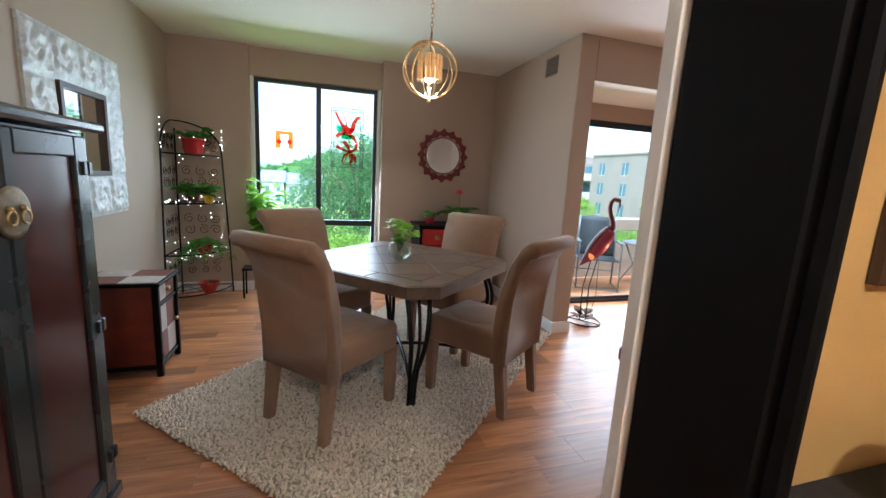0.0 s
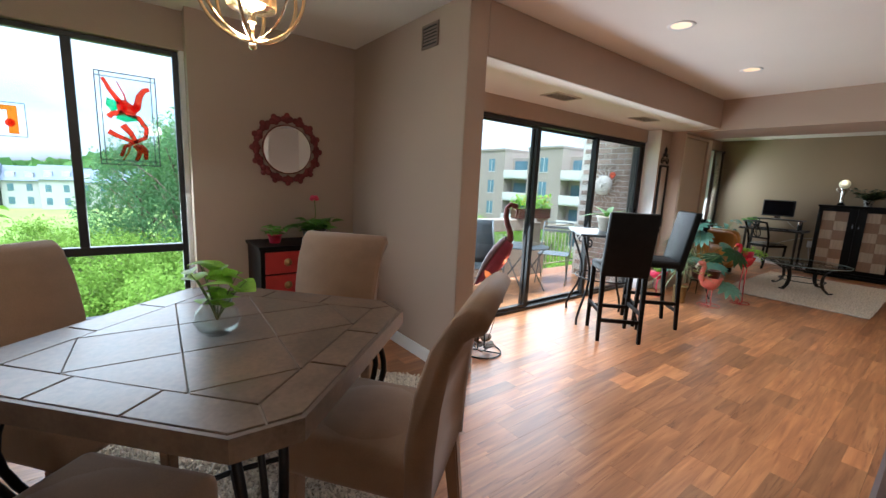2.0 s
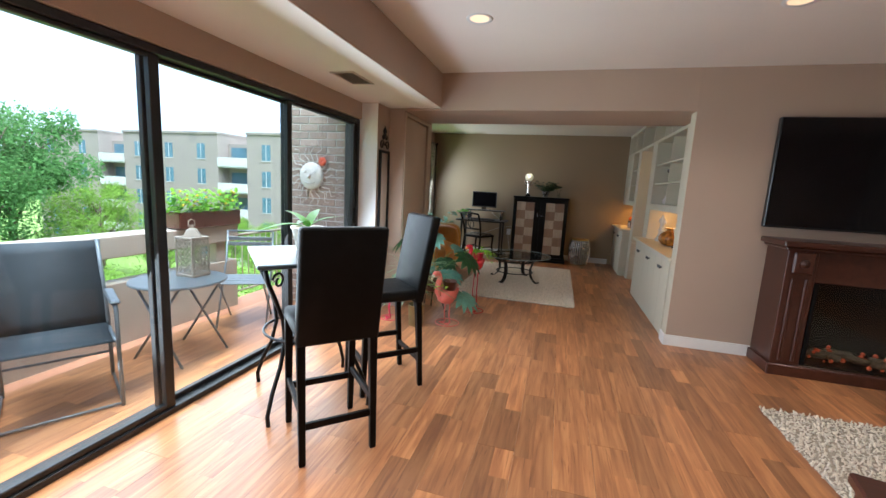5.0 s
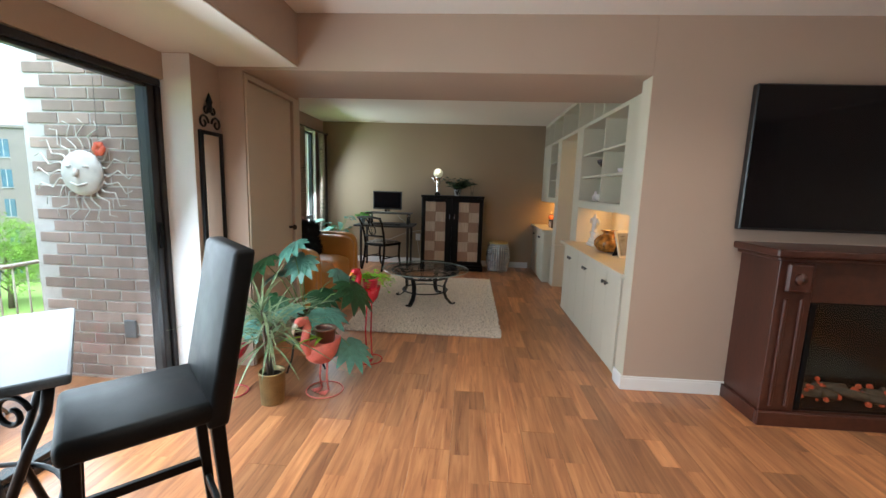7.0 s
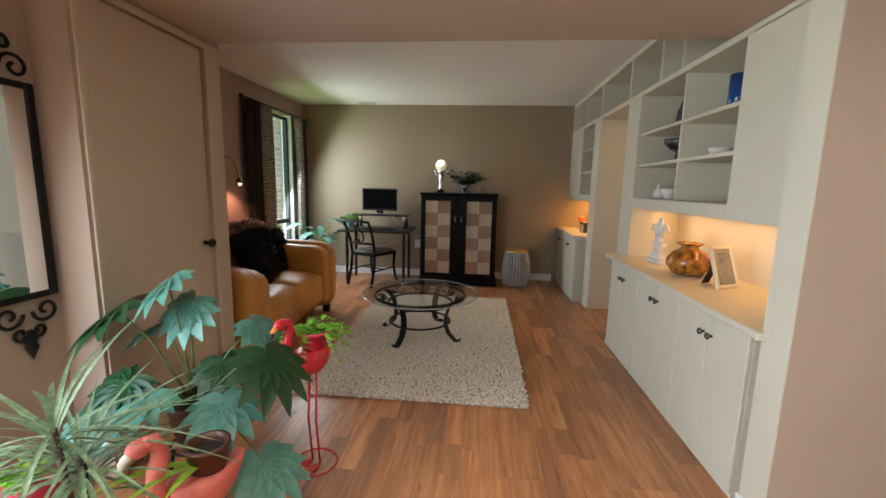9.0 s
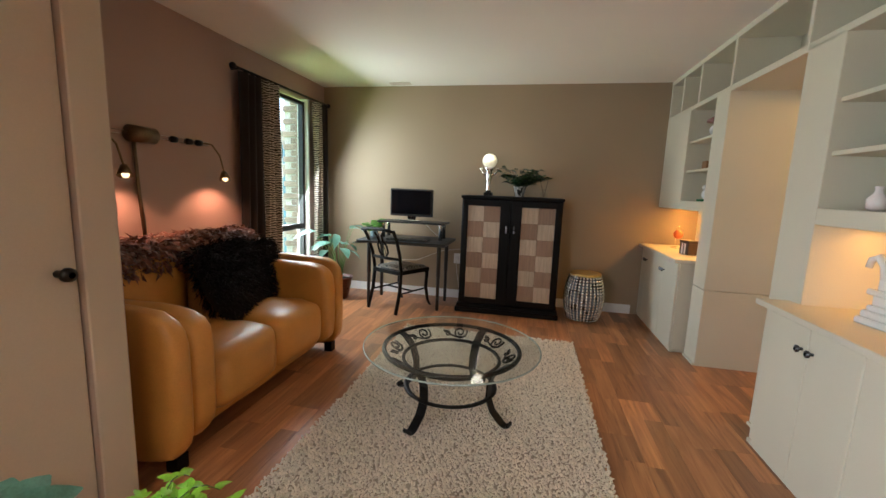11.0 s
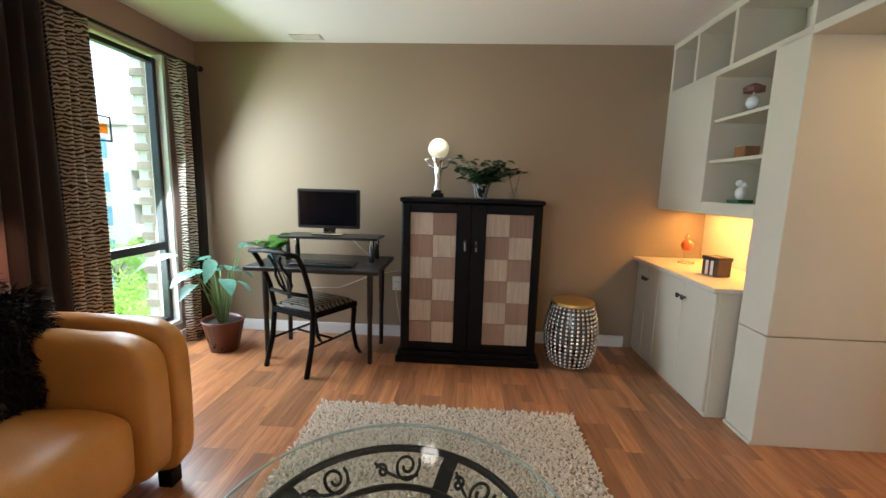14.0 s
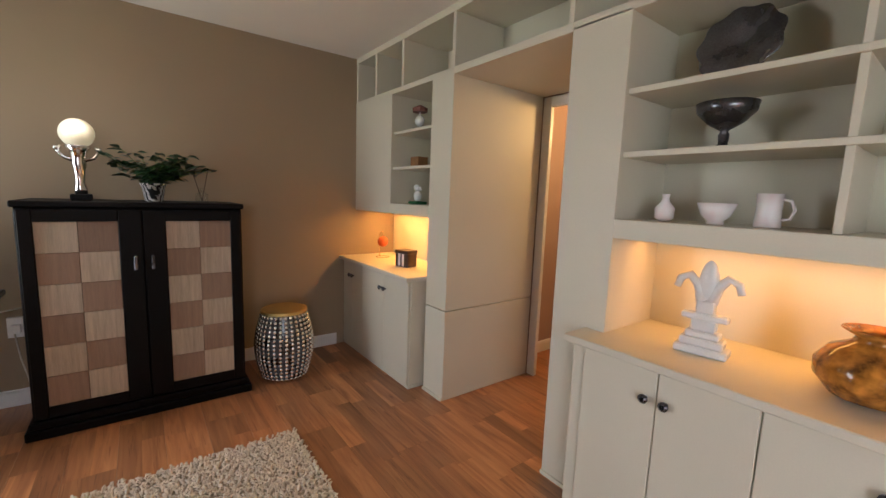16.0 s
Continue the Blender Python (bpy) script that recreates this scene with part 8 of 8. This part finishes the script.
rod(bm, [(8.72, 0, 0), (10.30, 0, 0)], 0.011, 10)
ball(bm, (8.71, 0, 0), 0.028)
ball(bm, (10.31, 0, 0), 0.024)
for x in (8.80, 10.24):
    rod(bm, [(x, 0, 0), (x, 0.09, 0)], 0.007)
obj("rod", bm, IRON, parent=cr, smooth=True)
hs_ = empty("suncatcher", pose(9.50, 4.455, 1.62), "small framed glass suncatcher in the window", "suncatcher")
boxes("frame", BLACKPLASTIC, [(-0.06, 0, -0.08, -0.05, 0.005, 0.08), (0.05, 0, -0.08, 0.06, 0.005, 0.08), (-0.05, 0, 0.07, 0.05, 0.005, 0.08), (-0.05, 0, -0.08, 0.05, 0.005, -0.07), (-0.001, 0, 0.08, 0.001, 0.002, 0.50)], parent=hs_)
boxes("glass", SGORANGE, [(-0.03, 0.001, -0.03, 0.03, 0.004, 0.03)], parent=hs_)

fp = empty("floor_plant", pose(9.92, 4.0, 0), "broad-leaved plant in a brown glazed pot", "potted plant")
pot(fp, (0, 0, 0), 0.10, 0.15, 0.25, TERRAPOT)
V, F = [], []
rr = random.Random(61)
sts = []
for k in range(17):
    a = rr.uniform(0, 2 * math.pi)
    L = rr.uniform(0.25, 0.62)
    out = rr.uniform(0.08, 0.42)
    p0, p1 = Vector((0.03 * math.cos(a), 0.03 * math.sin(a), 0.22)), Vector((out * math.cos(a) * 0.8, out * math.sin(a) * 0.55, 0.22 + L))
    mid = p0.lerp(p1, 0.5) + Vector((-0.02 * math.cos(a), -0.02 * math.sin(a), 0.06))
    sts.append([p0, mid, p1])
    add_mesh(V, F, *leaf_mesh(rr.uniform(0.18, 0.30), rr.uniform(0.05, 0.075), cup=0.45, n=8), aimed(p1, (math.cos(a), math.sin(a), rr.uniform(-0.1, 0.3)), rr.uniform(-0.4, 0.4)))
raw("leaves", V, F, LEAF_BLUE, fp)
stems_obj(sts, 0.006, STEM, fp)

wl_ = empty("wall_lamp", pose(7.90, 4.415, 1.555), "brass rail wall lamp with two bent reading arms", "wall lamp")
ANT = mk("antique_brass", (0.16, 0.11, 0.06), 0.38, 0.8, scale=12, vary=0.3)
bm = B()
rod(bm, [(-0.085, -0.05, 0), (0.085, -0.05, 0)], 0.052, 18)
obj("canopy", bm, ANT, parent=wl_, smooth=True)
bm = B()
for zz in (-0.012, 0.012):
    rod(bm, [(-0.55, -0.05, zz), (0.55, -0.05, zz)], 0.003, 6)
obj("rail", bm, CHROME, parent=wl_)
for x in (-0.5, -0.38, 0.24, 0.37, 0.46):
    bm = B()
    rod(bm, [(x - 0.02, -0.05, 0), (x + 0.02, -0.05, 0)], 0.022, 10)
    obj("clip", bm, IRON, parent=wl_, smooth=True)
bm = B()
rod(bm, [(-0.03, -0.02, -0.04), (-0.01, -0.012, -0.35), (0.02, -0.010, -0.75)], 0.014, 8, flat=0.5)
obj("cord_cover", bm, ANT, parent=wl_, smooth=True)
for s, x0 in ((1, 0.47), (-1, -0.38)):
    ex = x0 + (0.13 if s > 0 else 0.17)
    bm = B()
    rod(bm, [(x0, -0.06, 0), (x0 + (ex - x0) * 0.55, -0.09, 0.0), (x0 + (ex - x0) * 0.9, -0.12, -0.08), (ex, -0.14, -0.20)], 0.006, 8)
    obj("arm", bm, ANT, parent=wl_, smooth=True)
    bm = B()
    lathe(bm, [(0.012, 0.05), (0.02, 0.045), (0.042, -0.02), (0.040, -0.02), (0.018, 0.04)], seg=16)
    obj("shade", bm, ANT, parent=wl_, smooth=True, m=pose(ex, -0.145, -0.245, -18, 14, 0))
    bm = B()
    ball(bm, (ex, -0.15, -0.257), 0.02)
    obj("bulb", bm, BULB, parent=wl_, smooth=True)
    lamp("reading_bulb", "SPOT", (7.90 + ex, 4.415 - 0.20, 1.555 - 0.285), 1.5, (1.0, 0.40, 0.20), 0.02, (7.90 + ex - 0.02, 4.42, 0.6), 125)

# vents
def vent(name, m, lx, ly, mat, n, label):
    e = empty(name, m, label, "vent")
    boxes("frame", mat, [(-lx / 2, -ly / 2, 0, lx / 2, -ly / 2 + 0.018, 0.008), (-lx / 2, ly / 2 - 0.018, 0, lx / 2, ly / 2, 0.008), (-lx / 2, -ly / 2 + 0.018, 0, -lx / 2 + 0.018, ly / 2 - 0.018, 0.008), (lx / 2 - 0.018, -ly / 2 + 0.018, 0, lx / 2, ly / 2 - 0.018, 0.008)], bev=0.002, parent=e)
    # thin dark sheet: the shade inside the duct, put in as colour
    boxes("duct", DARKHOLE, [(-lx / 2 + 0.01, -ly / 2 + 0.01, 0.0005, lx / 2 - 0.01, ly / 2 - 0.01, 0.002)], parent=e)
    for k in range(n):
        y = -ly / 2 + 0.025 + (ly - 0.05) * (k + 0.5) / n
        boxes("slat", mat, [(-lx / 2 + 0.018, -0.006, -0.001, lx / 2 - 0.018, 0.006, 0.001)], parent=e, m=pose(0, y, 0.005, 35, 0, 0))
vent("ceiling_vent", pose(10.25, 3.42, H - 0.001, 180, 0, 90), 0.24, 0.10, VENTMETAL, 5, "small cream ceiling vent grille")
vent("soffit_vent", pose(3.31, 3.32, 2.103, 180, 0, 0), 0.34, 0.19, VENTMETAL, 6, "cream vent grille under the soffit")
vent("soffit_vent", pose(4.82, 3.33, 2.103, 180, 0, 0), 0.34, 0.19, VENTMETAL, 6, "cream vent grille under the soffit")
vent("wall_vent", pose(1.929, 3.375, 2.28, 90, 0, -90), 0.19, 0.155, VENTBROWN, 5, "small brown wall vent grille")

# ---- floor planks ----
def plank_material():
    m, n, l, b = nodes_of("laminate_cherry")
    tc = n.new("ShaderNodeTexCoord")
    oi = n.new("ShaderNodeObjectInfo")
    geo = n.new("ShaderNodeNewGeometry")
    both = n.new("ShaderNodeMath")
    both.operation = "MULTIPLY_ADD"
    l.new(oi.outputs["Random"], both.inputs[0])
    both.inputs[1].default_value = 7.31
    l.new(geo.outputs["Random Per Island"], both.inputs[2])
    tone = n.new("ShaderNodeMath")
    tone.operation = "FRACT"
    l.new(both.outputs[0], tone.inputs[0])
    sh = n.new("ShaderNodeVectorMath")
    sh.operation = "MULTIPLY_ADD"
    l.new(tone.outputs[0], sh.inputs[0])
    sh.inputs[1].default_value = (17.0, 9.0, 23.0)
    l.new(tc.outputs["Object"], sh.inputs[2])
    mp = n.new("ShaderNodeMapping")
    mp.inputs["Scale"].default_value = (0.9, 11.0, 1.0)
    l.new(sh.outputs[0], mp.inputs["Vector"])
    g = n.new("ShaderNodeTexNoise")
    g.inputs["Scale"].default_value, g.inputs["Detail"].default_value, g.inputs["Distortion"].default_value = 2.2, 7, 0.8
    l.new(mp.outputs[0], g.inputs["Vector"])
    mp2 = n.new("ShaderNodeMapping")
    mp2.inputs["Scale"].default_value = (2.5, 60.0, 1.0)
    l.new(sh.outputs[0], mp2.inputs["Vector"])
    f = n.new("ShaderNodeTexNoise")
    f.inputs["Scale"].default_value, f.inputs["Detail"].default_value = 2.5, 4
    l.new(mp2.outputs[0], f.inputs["Vector"])
    r = n.new("ShaderNodeValToRGB")
    e = r.color_ramp.elements
    e[0].position, e[0].color = 0.30, (0.285, 0.108, 0.036, 1)
    e[1].position, e[1].color = 0.72, (0.56, 0.26, 0.095, 1)
    mid = e.new(0.48)
    mid.color = (0.405, 0.166, 0.056, 1)
    l.new(g.outputs["Fac"], r.inputs["Fac"])
    hs = n.new("ShaderNodeHueSaturation")
    mr = n.new("ShaderNodeMapRange")
    mr.inputs["To Min"].default_value, mr.inputs["To Max"].default_value = 0.66, 1.34
    l.new(tone.outputs[0], mr.inputs["Value"])
    l.new(mr.outputs[0], hs.inputs["Value"])
    l.new(r.outputs["Color"], hs.inputs["Color"])
    mx = n.new("ShaderNodeMixRGB")
    mx.blend_type = "MULTIPLY"
    mx.inputs["Fac"].default_value = 0.18
    l.new(hs.outputs["Color"], mx.inputs["Color1"])
    l.new(f.outputs["Fac"], mx.inputs["Color2"])
    # thin dark streaks along the grain
    mp3 = n.new("ShaderNodeMapping")
    mp3.inputs["Scale"].default_value = (1.6, 26.0, 1.0)
    l.new(sh.outputs[0], mp3.inputs["Vector"])
    sk = n.new("ShaderNodeTexNoise")
    sk.inputs["Scale"].default_value, sk.inputs["Detail"].default_value, sk.inputs["Distortion"].default_value = 1.7, 3, 1.6
    l.new(mp3.outputs[0], sk.inputs["Vector"])
    sr = n.new("ShaderNodeValToRGB")
    sr.color_ramp.elements[0].position, sr.color_ramp.elements[0].color = 0.30, (0.42, 0.30, 0.24, 1)
    sr.color_ramp.elements[1].position, sr.color_ramp.elements[1].color = 0.40, (1, 1, 1, 1)
    l.new(sk.outputs["Fac"], sr.inputs["Fac"])
    ms = n.new("ShaderNodeMixRGB")
    ms.blend_type = "MULTIPLY"
    ms.inputs["Fac"].default_value = 0.6
    l.new(mx.outputs["Color"], ms.inputs["Color1"])
    l.new(sr.outputs["Color"], ms.inputs["Color2"])
    mx = ms
    gm = n.new("ShaderNodeBrightContrast")
    gm.inputs["Bright"].default_value = 0.02
    l.new(mx.outputs["Color"], gm.inputs["Color"])
    l.new(gm.outputs["Color"], b.inputs["Base Color"])
    rr = n.new("ShaderNodeMapRange")
    rr.inputs["To Min"].default_value, rr.inputs["To Max"].default_value = 0.27, 0.34
    l.new(f.outputs["Fac"], rr.inputs["Value"])
    l.new(rr.outputs[0], b.inputs["Roughness"])
    bp = n.new("ShaderNodeBump")
    bp.inputs["Strength"].default_value, bp.inputs["Distance"].default_value = 0.03, 0.001
    l.new(f.outputs["Fac"], bp.inputs["Height"])
    l.new(bp.outputs["Normal"], b.inputs["Normal"])
    return m


PLANK = plank_material()
floor = empty("floor", pose(0, 0, 0), "cherry laminate plank floor with a satin sheen", "floor", kind="structure")
PW, PL = 0.194, 1.26
meshes = {}


def strips(bm, x, y, L, shift):
    """A plank of two rows of strips, whose ends are staggered."""
    for r in range(2):
        w = PW / 2
        cut = 0.30 + 0.37 * ((shift + r * 0.53) % 1)
        marks = [0.0] + [c for c in (cut - 0.64 + 0.64 * i for i in range(4)) if 0.12 < c < L - 0.12] + [L]
        for a, b in zip(marks, marks[1:]):
            bbox(bm, x + a + (0.0005 if a == 0 else 0), y + r * w + (0.0005 if r == 0 else 0), -0.011, x + b - (0.0005 if b == L else 0), y + r * w + w - (0.0005 if r == 1 else 0), 0.0)


def plank_mesh(L):
    key = round(L, 3)
    if key not in meshes:
        bm = B()
        strips(bm, 0, 0, L, key * 13.7)
        me = bpy.data.meshes.new("plank")
        bm.to_mesh(me)
        bm.free()
        me.materials.append(PLANK)
        meshes[key] = me
    return meshes[key]


rowsN = int((4.70 + 2.6) / PW) + 1
rest = B()
rngf = random.Random(11)
for j in range(rowsN):
    y = -2.6 + j * PW
    x = -1.34 - (j % 3) * 0.42 - rngf.choice((0.0, 0.21))
    while x < 10.38:
        a, b_ = max(x, -1.34), min(x + PL, 10.38)
        if b_ - a > 0.05:
            near = -0.7 < y < 4.6 and not (a > 6.8 and y > 4.3)
            if near:
                p = new("plank", plank_mesh(b_ - a))
                p.location = (a, y, 0)
                p.parent = floor
            else:
                strips(rest, a, y, b_ - a, (a * 3.7 + j * 0.61) % 1)
        x += PL
o = obj("far_planks", rest, PLANK, parent=floor, kind="stuff")


# ---- shag rugs ----
def shag_rug(name, cx, cy, lx, ly, yaw, seed, label, step=0.0145):
    e = empty(name, pose(cx, cy, 0.0, 0, 0, yaw), label, "rug")
    boxes("backing", SHAG_BACK, [(-lx / 2 + 0.01, -ly / 2 + 0.01, 0.001, lx / 2 - 0.01, ly / 2 - 0.01, 0.012)], bev=0.003, parent=e)
    rg = np.random.RandomState(seed)
    nx, ny = int(lx / step), int(ly / step)
    X, Y = np.meshgrid((np.arange(nx) + 0.5) / nx * lx - lx / 2, (np.arange(ny) + 0.5) / ny * ly - ly / 2)
    X = X.ravel() + rg.uniform(-1, 1, nx * ny) * step * 0.7
    Y = Y.ravel() + rg.uniform(-1, 1, nx * ny) * step * 0.7
    N = len(X)
    ang = rg.uniform(0, 2 * np.pi, N)
    ln = rg.uniform(0.014, 0.027, N)
    lean = rg.uniform(0.3, 1.15, N)
    w = rg.uniform(0.0045, 0.0085, N)
    dx, dy = np.cos(ang), np.sin(ang)
    px, py = -dy, dx
    top = 0.010 + ln * np.cos(lean)
    ox, oy = dx * ln * np.sin(lean), dy * ln * np.sin(lean)
    base1 = np.stack([X + px * w, Y + py * w, np.full(N, 0.010)], 1)
    base2 = np.stack([X - px * w, Y - py * w, np.full(N, 0.010)], 1)
    base3 = np.stack([X - dx * w, Y - dy * w, np.full(N, 0.010)], 1)
    m1 = np.stack([X + ox * 0.7 + px * w * 1.1, Y + oy * 0.7 + py * w * 1.1, 0.010 + (top - 0.010) * 0.85], 1)
    m2 = np.stack([X + ox * 0.7 - px * w * 1.1, Y + oy * 0.7 - py * w * 1.1, 0.010 + (top - 0.010) * 0.85], 1)
    m3 = np.stack([X + ox * 0.5 - dx * w * 0.6, Y + oy * 0.5 - dy * w * 0.6, 0.010 + (top - 0.010) * 1.05], 1)
    tip = np.stack([X + ox * 1.15, Y + oy * 1.15, top * 0.93], 1)
    Vv = np.stack([base1, base2, base3, m1, m2, m3, tip], 1).reshape(-1, 3)
    k = (np.arange(N) * 7)[:, None]
    quads = np.concatenate([k + np.array([[0, 1, 4, 3]]), k + np.array([[1, 2, 5, 4]]), k + np.array([[2, 0, 3, 5]])])
    tris = np.concatenate([k + np.array([[3, 4, 6]]), k + np.array([[4, 5, 6]]), k + np.array([[5, 3, 6]])])
    raw("pile", Vv.tolist(), quads.tolist() + tris.tolist(), SHAG, e, kind="stuff")


shag_rug("dining_rug", 0.49, 2.62, 2.44, 1.53, 44.5, 1, "cream shag rug under the dining table")
shag_rug("living_rug", 4.05, -0.55, 1.75, 1.85, 0, 2, "cream shag rug before the fireplace", 0.02)
shag_rug("office_rug", 8.01, 2.215, 2.40, 1.48, 0, 3, "cream shag rug under the coffee table", 0.0135)
